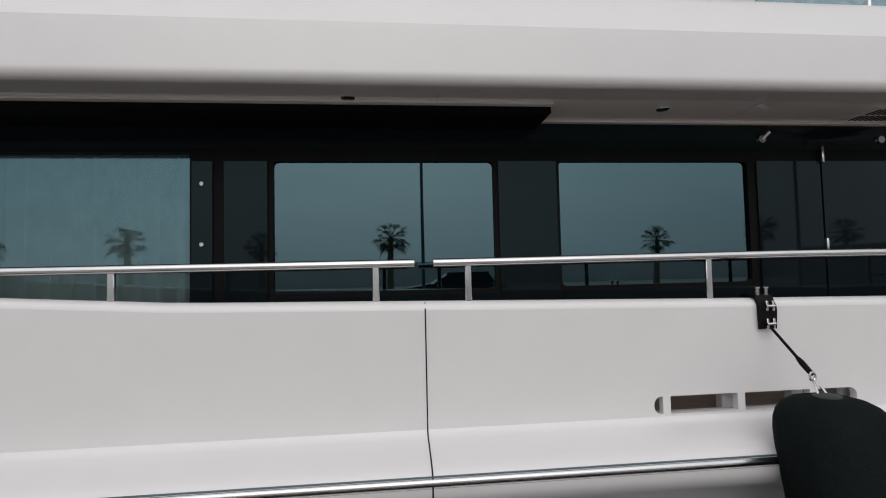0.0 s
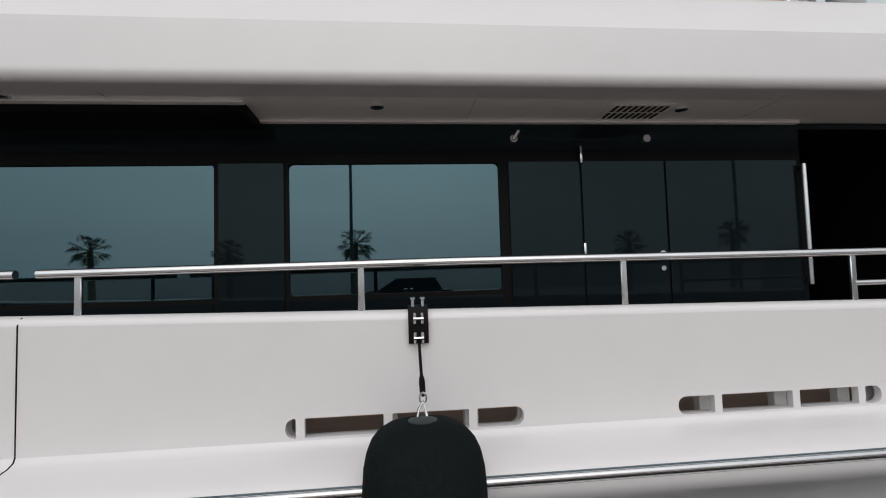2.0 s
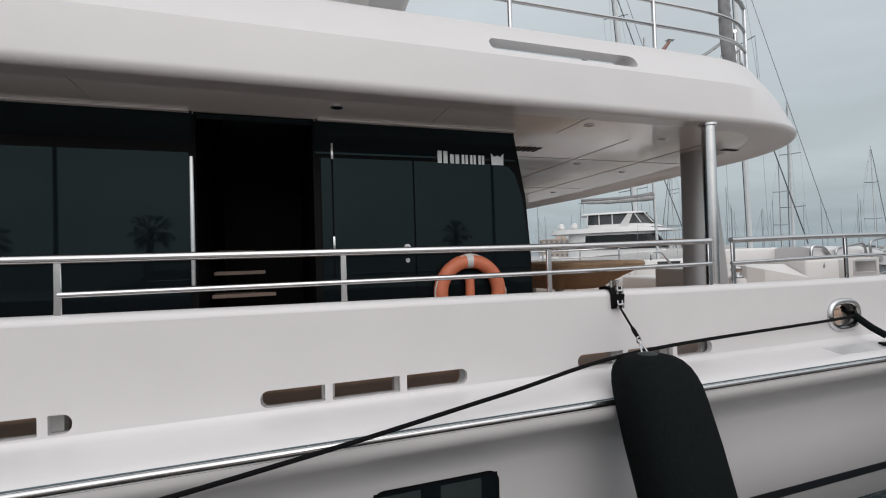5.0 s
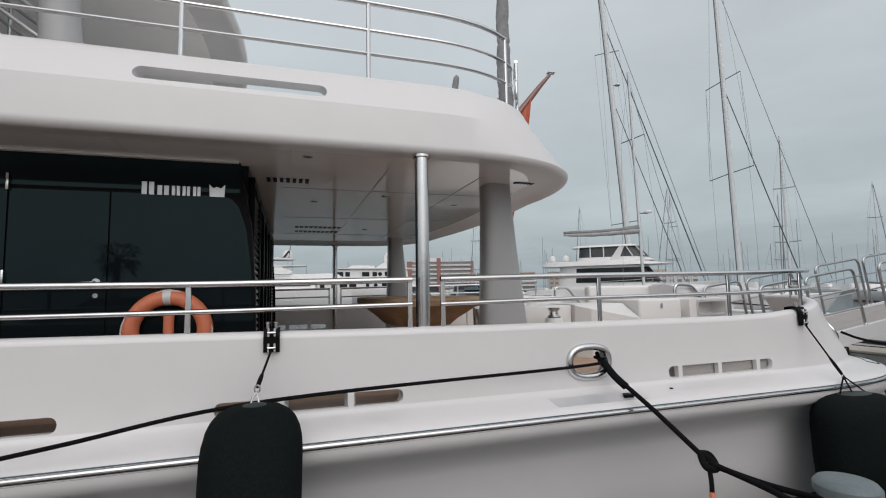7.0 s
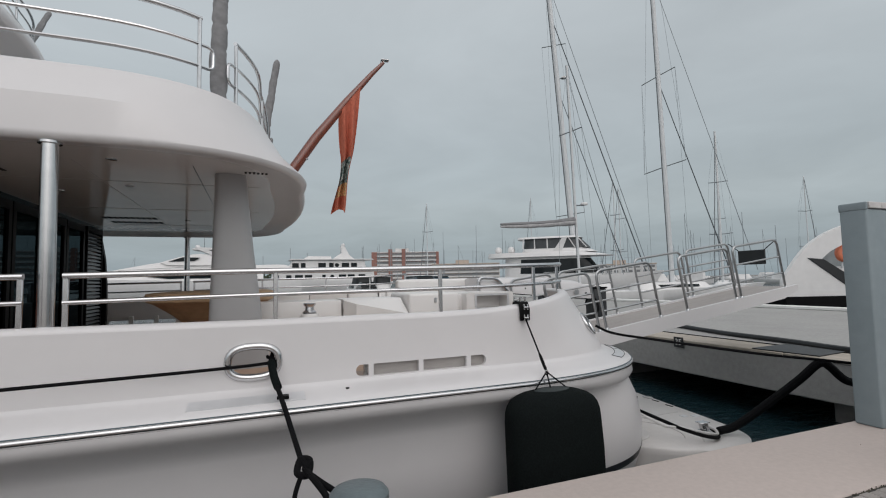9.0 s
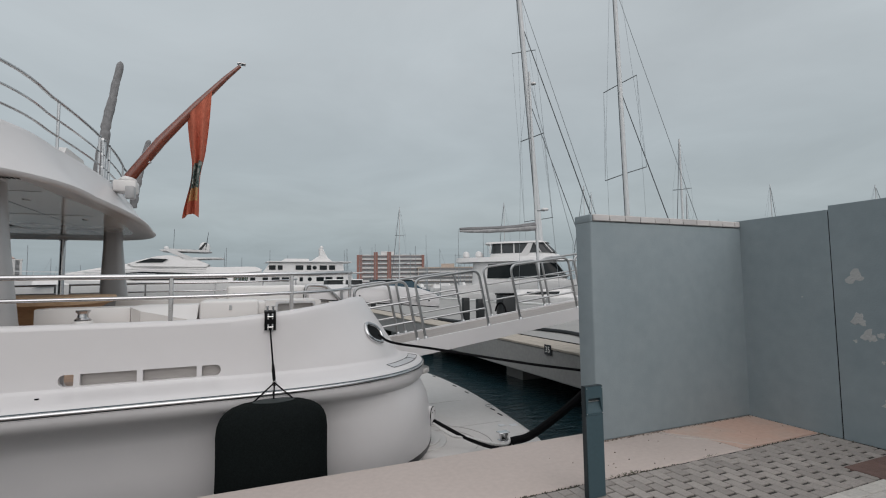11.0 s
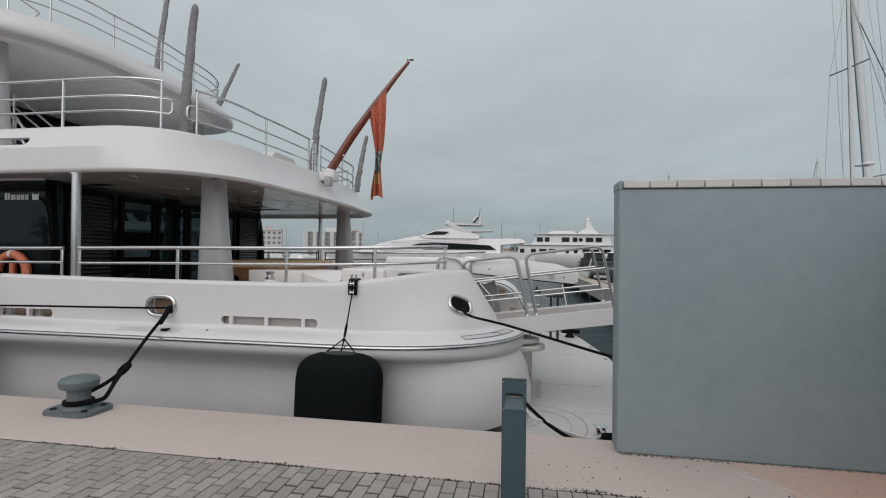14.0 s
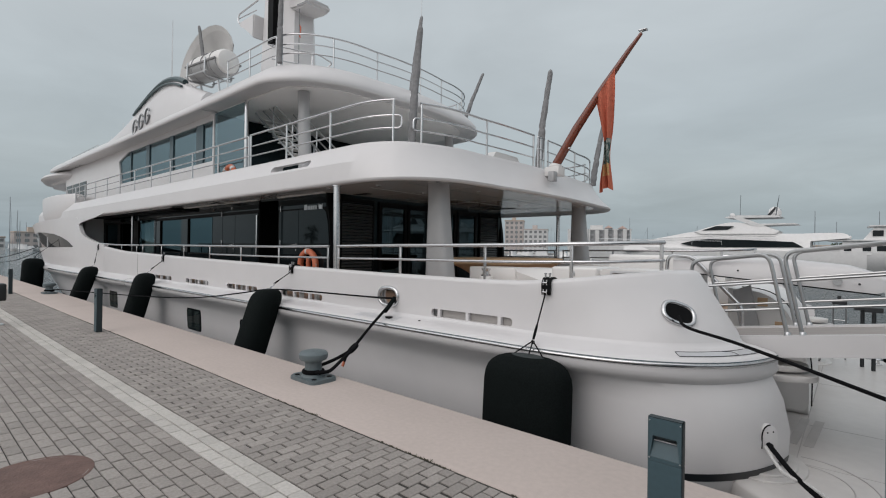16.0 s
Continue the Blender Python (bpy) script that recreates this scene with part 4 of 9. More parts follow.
# maker's plate: plain bars and a small shield
LETTERS = ((8.09, 0.12, 0.12), (8.22, 0.11, 0.09), (8.34, 0.08, 0.09), (8.43, 0.075, 0.09), (8.52, 0.075, 0.09))
for x, w, h in LETTERS:
    for f_ in (0.0, 0.5):
        bm = B()
        box(bm, x + w * f_, x + w * (f_ + 0.35), WY - 0.026, WY - 0.016, 2.515, 2.515 + h)
        pair("letter_bar", bm, M["satin"], yacht, "satin steel lettering bar")
bm = B()
prism(bm, [(8.665, 2.515), (8.795, 2.515), (8.80, 2.635), (8.765, 2.598), (8.73, 2.613), (8.695, 2.598), (8.66, 2.635)], "y", WY - 0.026, WY - 0.016)
pair("shield_emblem", bm, M["satin"], yacht, "satin steel shield")
# aft bulkhead, shutters and doors
bm = B()
box(bm, 8.92, 9.0, 4.12, 10.74, 0.6, 2.875)
part("aft_bulkhead", bm, M["black"], yacht, "gloss black aft bulkhead")
for a, b in ((4.34, 5.25),):
    sh = B()
    box(sh, 9.0, 9.05, a - 0.05, b + 0.05, 0.62, 0.72, 0.006, 1)
    box(sh, 9.0, 9.05, a - 0.05, b + 0.05, 2.70, 2.80, 0.006, 1)
    box(sh, 9.0, 9.05, a - 0.05, a, 0.72, 2.70, 0.006, 1)
    box(sh, 9.0, 9.05, b, b + 0.05, 0.72, 2.70, 0.006, 1)
    near, far = pair("shutter_surround", sh, M["black_matt"], yacht, "black shutter surround")
    for host, mirror in ((near, False), (far, True)):
        for k in range(26):
            bm = B()
            z = 0.76 + 0.074 * k
            y0, y1 = (a, b) if not mirror else (2 * CY - b, 2 * CY - a)
            loft(bm, [[(9.005, y, z), (9.045, y, z + 0.012), (9.03, y, z + 0.05), (9.005, y, z + 0.058)] for y in (y0, y1)])
            part("louvre", bm, M["louvre"], host, "grey louvre slat" if k == 0 else "")
for a, b in ((5.45, 6.4), (6.44, 7.41), (7.45, 8.42), (8.46, 9.41)):
    bm = B()
    holed(bm, [(a, 0.62), (b, 0.62), (b, 2.78), (a, 2.78)], [[(a + 0.09, 0.75), (b - 0.09, 0.75), (b - 0.09, 2.66), (a + 0.09, 2.66)]], lambda u, v, w: (9.0 + w, u, v), 0.05)
    d = part("sliding_door_leaf", bm, M["black_matt"], yacht, "black framed glass sliding door")
    bm = B()
    box(bm, 9.012, 9.022, a + 0.08, b - 0.08, 0.74, 2.67)
    part("pane", bm, M["dimglass"], d)
# ---- the yacht: decks above ----


def outline(y0, tip, ax, by, x_start, power=2.1, steps=22, bow=0.12):
    """Half plan of an overhang: straight along the side, rounded quarter, slightly bowed stern to the centreline."""
    pts = [(x, y0) for x in np.linspace(x_start, tip - ax, 14)]
    for i in range(1, steps + 1):
        a = radians(90 * i / steps)
        pts.append((tip - ax + ax * math.sin(a) ** (2 / power), y0 + by - by * math.cos(a) ** (2 / power)))
    yq = y0 + by
    for k in range(1, 7):
        s = k / 6
        pts.append((tip + bow * (1 - (1 - s) ** 2), yq + (CY - yq) * s))
    return pts


def deck_rings(half, prof, stern=None, weight=None):
    rings = []
    for p, nrm in frames_of(half):
        if abs(p.y - CY) < 1e-6:
            nrm = Vector((1, 0))
        w = weight(p) if weight else 0
        rings.append([((p + nrm * (d + w * (q[0] - d))).x, (p + nrm * (d + w * (q[0] - d))).y, z + w * (q[1] - z)) for (d, z), q in zip(prof, stern or prof)])
    full = rings + [[(x, 2 * CY - y, z) for x, y, z in r] for r in reversed(rings[:-1])]
    return full


UP = outline(2.97, 12.78, 1.98, 2.2, -16, 2.6, 30, 0.14)
SLOT_A, SLOT_B = 8.08, 9.88
UP = sorted([q for q in UP if q[1] == 2.97] + [(SLOT_A, 2.97), (SLOT_B, 2.97)]) + [q for q in UP if q[1] != 2.97]
FASCIA = [(-0.50, 2.872), (-0.30, 2.862), (-0.20, 2.842), (-0.13, 2.817)] + [(-0.062 + 0.065 * math.cos(radians(a)), 2.862 + 0.065 * math.sin(radians(a))) for a in range(-110, -9, 10)] + [(0.003, 2.87), (-0.008, 3.18), (-0.19, 3.485), (-0.205, 3.51), (-0.225, 3.532), (-0.25, 3.547), (-0.28, 3.552), (-0.31, 3.547), (-0.335, 3.53), (-0.345, 3.50), (-0.35, 3.24), (-0.50, 3.23)]
STERN = FASCIA[:15] + [(-0.015, 2.872), (-0.254, 3.095), (-0.465, 3.42), (-0.48, 3.46), (-0.495, 3.49), (-0.52, 3.522), (-0.56, 3.525), (-0.60, 3.52), (-0.63, 3.505), (-0.645, 3.48), (-0.66, 3.24), (-0.80, 3.23)]


def stern_weight(p):
    return smooth01(p.x + max(0, p.y - 3.2) * 0.6, 10.6, 13.2)


def slot_place(mirror):
    """The sloping outer face and the inner face of the bulwark, joined through the long slot."""
    def place(u, v, w):
        y_out, y_in, z_in = 2.978 + (v - 3.18) * 0.597, 3.318, 3.24 + (v - 3.18) * 0.852
        y = y_out + (y_in - y_out) * w
        return (u, 2 * CY - y if mirror else y, v + (z_in - v) * w)
    return place


bm = B()
loft(bm, deck_rings(UP, FASCIA, STERN, stern_weight))
cut = []
for fc in bm.faces:
    zs = sorted({round(v.co.z, 3) for v in fc.verts})
    if SLOT_A < fc.calc_center_median().x < SLOT_B and zs in ([3.18, 3.485], [3.24, 3.5]):
        cut.append(fc)
bmesh.ops.delete(bm, geom=cut, context='FACES_ONLY')
for mirror in (False, True):
    holed(bm, [(SLOT_A, 3.18), (SLOT_B, 3.18), (SLOT_B, 3.485), (SLOT_A, 3.485)], [pill(8.24, 9.70, 3.232, 3.362, 0.062, 0.062, 6)], slot_place(mirror), 1.0)
part("upper_bulwark", bm, M["gelcoat"], yacht, "white rounded upper-deck fascia with a long open slot", sharp=24)
# deckhead panels and the deck itself
ins = [((p + n_ * -0.45).x, (p + n_ * -0.45).y) for p, n_ in frames_of(UP)]
poly = ins + [(x, 2 * CY - y) for x, y in reversed(ins[:-1])]
bm = B()
loft(bm, [[(x, y, 2.870) for x, y in poly], [(x, y, 3.20) for x, y in poly]])
part("upper_deck", bm, M["soffit"], yacht, "pale deckhead under the upper deck")
bm = B()
box(bm, -14, 1.22, 3.56, 3.985, 2.80, 2.868, 0.004, 1)
pair("blind_box", bm, M["black_matt"], yacht, "black blind box under the deckhead")
for x0, x1, y0, y1 in [(x, x + 0.006, 3.3, 3.92) for x in (0.32, 2.9, 5.3, 8.0, 9.4)] + [(9.3, 12.2, y, y + 0.008) for y in (5.05, 7.43, 9.8)] + [(x, x + 0.008, 4.0, 10.8) for x in (10.4, 11.5)]:
    bm = B()
    box(bm, x0, x1, y0, y1, 2.866, 2.8695)
    part("deckhead_joint", bm, M["lampmetal"] if x0 == 11.5 else M["pillar"], yacht, "fine joint of the deckhead panels")
for x0, x1, y0, y1 in ((-14, 1.22, 3.50, 3.556), (1.22, 5.94, 3.93, 3.984), (6.96, 8.92, 3.93, 3.984), (5.94, 5.965, 3.984, 4.3), (6.935, 6.96, 3.984, 4.3)):
    bm = B()
    box(bm, x0, x1, y0, y1, 2.852, 2.869)
    pair("deckhead_trim", bm, M["mould"], yacht, "white trim along the deckhead")


def downlight(x, y, z):
    bm = B()
    lathe(bm, [(0.0, 0.004), (0.035, 0.004), (0.036, -0.006), (0.05, -0.008), (0.052, -0.002), (0.05, 0.004)], (x, y, z), 18)
    d = part("downlight", bm, M["chrome"], yacht, "round polished downlight")
    bm = B()
    lathe(bm, [(0, -0.004), (0.034, -0.004), (0.034, -0.0055), (0, -0.0055)], (x, y, z), 14)
    part("lens", bm, M["dark_lens"], d)


for x, y in ((-2.8, 3.45), (-0.33, 3.45), (2.17, 3.62), (4.63, 3.64), (7.09, 3.6), (9.56, 3.58), (10.78, 3.88), (10.64, 5.32), (9.73, 5.9), (11.8, 5.78), (11.94, 8.0), (10.89, 8.88), (9.56, 11.28), (7.09, 11.26)):
    downlight(x, y, 2.868)
bm = B()
box(bm, 4.0, 4.52, 3.52, 3.86, 2.862, 2.868)
for k in range(9):
    box(bm, 4.03 + 0.052 * k, 4.065 + 0.052 * k, 3.54, 3.68, 2.857, 2.861)
    box(bm, 4.03 + 0.052 * k, 4.065 + 0.052 * k, 3.70, 3.84, 2.857, 2.861)
v = pair("air_grille", bm, M["mould"], yacht, "deckhead air grille")
bm = B()
for k in range(9):
    for y0 in (3.545, 3.705):
        box(bm, 4.036 + 0.052 * k, 4.06 + 0.052 * k, y0, y0 + 0.13, 2.853, 2.8565)
pair("grille_slot", bm, M["black_matt"], yacht, "dark grille slots")
slots = [(9.15 + 0.07 * k, 9.19 + 0.07 * k, 4.55, 4.75) for k in range(7)]
slots += [(9.5 + 0.09 * k, 9.56 + 0.09 * k, y0, y0 + 0.22) for k in range(10) for y0 in (8.6, 9.3)]
slots += [(12.02 + 0.045 * k, 12.045 + 0.045 * k, 4.12, 4.2) for k in range(6)]
for x0, x1, y0, y1 in slots:
    bm = B()
    box(bm, x0, x1, y0, y1, 2.862, 2.868)
    part("deckhead_slot", bm, M["black_matt"], yacht, "dark slot in the aft deckhead")

# round pole and grey pillars
bm = B()
tube(bm, [(10.54, 3.10, 0.6), (10.54, 3.07, 2.80)], 0.062, 20)
lathe(bm, [(0, 0), (0.085, 0), (0.085, 0.02), (0, 0.02)], (10.54, 3.07, 2.775), 20)
pair("deck_pole", bm, M["chrome"], yacht, "polished round deck pole")
bm = B()
rings = []
for z, x0, x1 in ((0.6, 11.62, 12.32), (1.2, 11.64, 12.22), (2.0, 11.67, 12.12), (2.6, 11.69, 12.06), (2.868, 11.69, 12.04)):
    c, a = (x0 + x1) / 2, (x1 - x0) / 2
    rings.append([(c + a * math.copysign(abs(math.cos(t)) ** 0.6, math.cos(t)), 4.42 + 0.17 * math.copysign(abs(math.sin(t)) ** 0.6, math.sin(t)), z) for t in (2 * math.pi * i / 28 for i in range(28))])
loft(bm, rings)
pair("aft_pillar", bm, M["pillar"], yacht, "grey tapered aft pillar")

# ---- rails ----


def rail_z(x):
    return float(np.interp(x, (-8, -2.3, 0.4, 2.7, 5.4, 8.7, 10.6, 12.7, 14, 15.6, 16.2), (1.80, 1.648, 1.648, 1.66, 1.65, 1.65, 1.67, 1.70, 1.70, 1.735, 1.77)))


def side_rail(xs_bar, mid, posts, end_curl):
    bm = B()
    tube(bm, [(x, 3.0, rail_z(x)) for x in xs_bar], 0.027, 12)
    pair("top_rail", bm, M["chrome"], yacht, "polished tubular top rail")
    if mid is not None:
        bm = B()
        tube(bm, [(x, 3.0, rail_z(x) - 0.21) for x in mid], 0.02, 10)
        pair("mid_rail", bm, M["chrome"], yacht, "polished tubular middle rail")
    for x in posts:
        bm = B()
        box(bm, x - 0.021, x + 0.021, 2.988, 3.012, ztop(x) - 0.03, rail_z(x) - 0.015, 0.005, 1)
        pair("stanchion", bm, M["chrome"], yacht)


side_rail(np.linspace(-7.2, 0.11, 16), None, (-6.6, -4.95, -3.3, -1.68, -0.13), False)
side_rail(np.linspace(0.23, 10.42, 22), np.linspace(5.38, 10.42, 8), (0.45, 2.07, 3.75, 5.38, 7.03, 8.68, 10.40), True)
aft_path = [(10.68, 3.0), (12.0, 3.0), (13.5, 3.0), (14.4, 3.01), (15.0, 3.06), (15.5, 3.22), (15.85, 3.5), (16.05, 3.85)]
aft3 = curve_pts([(x, y, rail_z(x)) for x, y in aft_path], 5)
bm = B()
tube(bm, aft3, 0.027, 12)
pair("top_rail", bm, M["chrome"], yacht, "polished tubular top rail")
bm = B()
tube(bm, [p - Vector((0, 0, 0.22)) for p in aft3], 0.02, 10)
pair("mid_rail", bm, M["chrome"], yacht, "polished tubular middle rail")
for x, y in ((10.70, 3.0), (12.32, 3.0), (13.98, 3.0), (15.2, 3.1), (16.03, 3.82)):
    bm = B()
    box(bm, x - 0.021, x + 0.021, y - 0.012, y + 0.012, ztop(x) - 0.03, rail_z(x) - 0.01, 0.005, 1)
    pair("stanchion", bm, M["chrome"], yacht)

# upper-deck rail: three bars in sections, with closed ends
UPR = [((p + n_ * (-0.26 - 0.33 * stern_weight(p))).x, (p + n_ * (-0.26 - 0.33 * stern_weight(p))).y) for p, n_ in frames_of(UP)]
acc = [0.0]
for a, b in zip(UPR, UPR[1:]):
    acc.append(acc[-1] + math.dist(a, b))


def on_rail(path, s, z):
    k = max(0, min(len(path) - 2, int(np.searchsorted(acc, s)) - 1))
    f_ = (s - acc[k]) / (acc[k + 1] - acc[k])
    return Vector((path[k][0] + (path[k + 1][0] - path[k][0]) * f_, path[k][1] + (path[k + 1][1] - path[k][1]) * f_, z))


def s_at_x(x):
    return x + 16.0


def upper_section(path, s0, s1, zb, heights, gap, bar=0.02, name="upper", curl=(0.0, 0.0)):
    """Posts with a top bar, and two lower bars that close on each other in a bend past the last posts."""
    n = max(6, int((s1 - s0) / 0.2))
    top = [on_rail(path, s0 + (s1 - s0) * i / n, zb + heights[-1]) for i in range(n + 1)]
    bm = B()
    tube(bm, top, bar * 1.15, 10)
    pair(name + "_top_rail", bm, M["chrome"], yacht, "polished upper rail")
    a, b = s0 - curl[0], s1 + curl[1]
    low, high = heights[0], heights[1]
    run = [on_rail(path, a + (b - a) * i / n, zb + low) for i in range(n + 1)]
    back = [Vector((p.x, p.y, zb + high)) for p in reversed(run)]
    if max(curl) > 0:
        if curl[0] > 0 and curl[1] > 0:
            line = rounded([run[1]] + run[1:-1] + [run[-1], back[0]] + back[1:-1] + [back[-1], run[0], run[1]], 0.07, 4)
        elif curl[1] > 0:
            line = rounded(run + back, 0.07, 4)
        else:
            line = rounded(list(reversed(run)) + list(reversed(back)), 0.07, 4)
        line = [p for i, p in enumerate(line) if i == 0 or (p - line[i - 1]).length > 1e-4]
        bm = B()
        tube(bm, line, bar * 0.85, 8)
        pair(name + "_mid_rail", bm, M["chrome"], yacht, "polished middle bars, joined in a bend")
    else:
        for line in (run, back):
            bm = B()
            tube(bm, line, bar * 0.85, 8)
            pair(name + "_mid_rail", bm, M["chrome"], yacht, "polished middle bar")
    k = max(1, round((s1 - s0) / gap))
    for i in range(k + 1):
        p = on_rail(path, s0 + 0.02 + (s1 - s0 - 0.04) * i / k, zb)
        bm = B()
        tube(bm, [(p.x, p.y, zb - 0.08), (p.x, p.y, zb + heights[-1])], 0.02, 8)
        pair(name + "_stanchion", bm, M["satin"], yacht)


end_s = acc[-1]
s_pole = s_at_x(11.80) + 0.02
upper_section(UPR, s_at_x(-11), s_at_x(6.9), 3.54, (0.25, 0.48, 0.72), 1.64)
upper_section(UPR, s_at_x(6.95), s_pole - 0.15, 3.53, (0.25, 0.48, 0.75), 1.62, curl=(0.0, 0.13))
upper_section(UPR, s_pole + 0.32, end_s - 0.32, 3.49, (0.25, 0.48, 0.75), 1.75, curl=(0.13, 0.0))
upper_section(UPR, end_s - 0.16, end_s - 0.01, 3.49, (0.25, 0.48, 0.75), 0.5)

# awning poles in grey covers


def awning_pole(x, y, z, h, lean, mirror):
    """A tapered pole in a canvas cover, wider low down, pinched by ties."""
    def make():
        bm = B()
        rings = []
        for i in range(67):
            s = i / 66
            r = 0.078 if s < 0.3 else 0.078 - 0.036 * (s - 0.3)
            for tie, deep in ((0.06, 0.12), (0.17, 0.10), (0.29, 0.14), (0.42, 0.24), (0.55, 0.10), (0.70, 0.13), (0.84, 0.08)):
                r *= 1 - deep * math.exp(-((s - tie) / 0.012) ** 2)
            r *= 1 + 0.10 * noise.noise(Vector((x * 3.1, y * 1.7, s * 13)))
            if s > 0.95:
                r *= math.sqrt(max(0.02, 1 - ((s - 0.95) / 0.05) ** 2))
            cx = x + lean[0] * s * h + 0.10 * max(0, s - 0.45) + 0.012 * noise.noise(Vector((y, x, s * 5)))
            cy = y + lean[1] * s * h
            rings.append([(cx + r * 1.1 * math.cos(t) * (1 + 0.07 * math.sin(3 * t + 21 * s) + 0.04 * math.sin(5 * t - 34 * s + x)), cy + r * 0.8 * math.sin(t) * (1 + 0.05 * math.sin(4 * t + 27 * s)), z + s * h) for t in (2 * math.pi * q / 18 for q in range(18))])
        loft(bm, rings)
        return bm
    if mirror:
        pair("awning_pole", make(), M["grey_cover"], yacht, "awning pole in a grey canvas cover")
    else:
        part("awning_pole", make(), M["grey_cover"], yacht, "awning pole in a grey canvas cover")


awning_pole(11.76, 3.78, 3.5, 2.2, (0.0, 0.06), False)
awning_pole(12.2, 10.6, 3.5, 1.7, (0.14, 0.0), False)
awning_pole(12.22, 7.5, 3.5, 2.3, (0.10, 0.0), False)

# ensign staff
bm = B()
tube(bm, [(12.66, CY, 3.5), (13.2, CY, 4.33), (13.8, CY, 5.12), (14.30, CY, 5.74), (14.55, CY, 6.02)], [0.1, 0.095, 0.075, 0.05, 0.034], 14)
staff = part("ensign_staff", bm, M["varnish"], yacht, "varnished mahogany ensign staff leaning aft")
bm = B()
tube(bm, rounded([(14.50, CY, 6.0), (14.59, CY, 6.09), (14.66, CY, 6.06)], 0.03), 0.022, 8)
box(bm, 14.50, 14.66, CY - 0.06, CY + 0.06, 6.06, 6.08, 0.006, 1)
part("staff_truck", bm, M["chrome"], staff, "steel cap with a small sheave")
bm = B()
tube(bm, [(13.0, CY, 3.98), (13.02, CY, 3.9)], 0.05, 10)
part("staff_collar", bm, M["chrome"], staff)
bm = B()
lathe(bm, [(0, 0), (0.14, 0), (0.15, 0.05), (0.12, 0.09), (0.085, 0.12), (0, 0.12)], (12.70, CY, 3.50), 20)
box(bm, 12.5, 12.86, CY - 0.16, CY + 0.16, 3.32, 3.53, 0.03, 2)
part("staff_socket", bm, M["mould"], yacht, "white moulded socket of the staff")
bm = B()
box(bm, 12.74, 12.88, CY - 0.42, CY - 0.24, 3.16, 3.38, 0.02, 2)
part("stern_light", bm, M["pillar"], yacht, "stern light in a white housing")

# small skylight hatch on the upper stern
bm = B()
prism(bm, [(5.6, 3.5), (6.7, 3.5), (6.55, 3.66), (5.75, 3.66)], "x", 12.0, 12.25)
part("deck_box", bm, M["mould"], yacht, "low white deck box by the rail")

# upper deckhouse
UY = 3.95
bm = B()
wz = [(-5.45, 4.20), (3.22, 4.20), (3.22, 5.42), (-4.6, 5.42), (-5.75, 5.15)]
holed(bm, [(-15, 3.25), (3.3, 3.25), (3.3, 5.62), (-15, 5.62)], [wz], lambda u, v, w: (u, UY + w, v), 0.1)
pair("upper_house_side", bm, M["gelcoat"], yacht, "white upper deckhouse side")
bm = B()
prism(bm, [(-5.8, 4.15), (3.25, 4.15), (3.25, 5.47), (-4.6, 5.47), (-5.85, 5.2)], "y", UY + 0.05, UY + 0.06)
pair("upper_window", bm, M["skyglass"], yacht, "long band of tinted upper windows")
for x, w in ((-4.35, 0.10), (-2.5, 0.32), (-0.2, 0.30), (2.0, 0.5)):
    bm = B()
    box(bm, x, x + w, UY + 0.02, UY + 0.05, 4.2, 5.42)
    pair("window_mullion", bm, M["lampmetal"], yacht, "dark window mullion")
bm = B()
box(bm, 3.34, 5.22, UY + 0.02, UY + 0.035, 3.25, 5.6)
pair("wind_screen", bm, M["skyglass"], yacht, "tall tinted side screen on the upper deck")
bm = B()
box(bm, 3.2, 3.28, 4.05, 10.8, 3.25, 5.6)
part("upper_aft_bulkhead", bm, M["black"], yacht, "dark glazed upper aft bulkhead")
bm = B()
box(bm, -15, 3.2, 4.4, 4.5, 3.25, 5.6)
pair("upper_lining", bm, M["interior"], yacht, "upper saloon lining painted dark for the room's dimness")
bm = B()
tube(bm, [(5.3, UY, 3.25), (5.3, UY, 5.6)], 0.055, 16)
pair("upper_pole", bm, M["chrome"], yacht, "polished pole on the upper deck")
bm = B()
rings = []
for z, x0, x1 in ((3.25, 7.02, 7.46), (4.4, 6.98, 7.34), (5.62, 6.95, 7.25)):
    c, a = (x0 + x1) / 2, (x1 - x0) / 2
    rings.append([(c + a * math.cos(t), 4.55 + 0.15 * math.sin(t), z) for t in (2 * math.pi * i / 20 for i in range(20))])
loft(bm, rings)
pair("upper_pillar", bm, M["pillar"], yacht, "grey upper-deck pillar")
# straight stair from the sun deck down to the upper deck
def flight_z(x):
    return 5.60 - 0.74 * (x - 4.3)


for y in (4.74, 5.50):
    bm = B()
    tube(bm, [(4.3, y, 5.62), (7.4, y, flight_z(7.4))], 0.032, 8)
    part("stair_stringer", bm, M["satin"], yacht, "slim steel stair stringer")
    for o in (0.34, 0.6, 0.86):
        x0 = 4.3 + (o - 0.02) / 0.74
        bm = B()
        tube(bm, rounded([(x0, y, 5.6), (7.35, y, flight_z(7.35) + o), (7.55, y, flight_z(7.55) + o - 0.12)], 0.08), 0.022, 8)
        part("stair_rail", bm, M["satin"], yacht, "tubular steel stair rail")
    for x in (5.3, 6.3, 7.3):
        bm = B()
        tube(bm, [(x, y, flight_z(x) - 0.05), (x, y, min(5.6, flight_z(x) + 0.86))], 0.02, 8)
        part("stair_baluster", bm, M["satin"], yacht)
for k in range(11):
    x = 4.42 + 0.265 * k
    bm = B()
    box(bm, x - 0.02, x + 0.25, 4.78, 5.46, flight_z(x) - 0.16, flight_z(x) - 0.125, 0.008, 1)
    part("flight_tread", bm, M["mould"], yacht, "pale open stair tread")
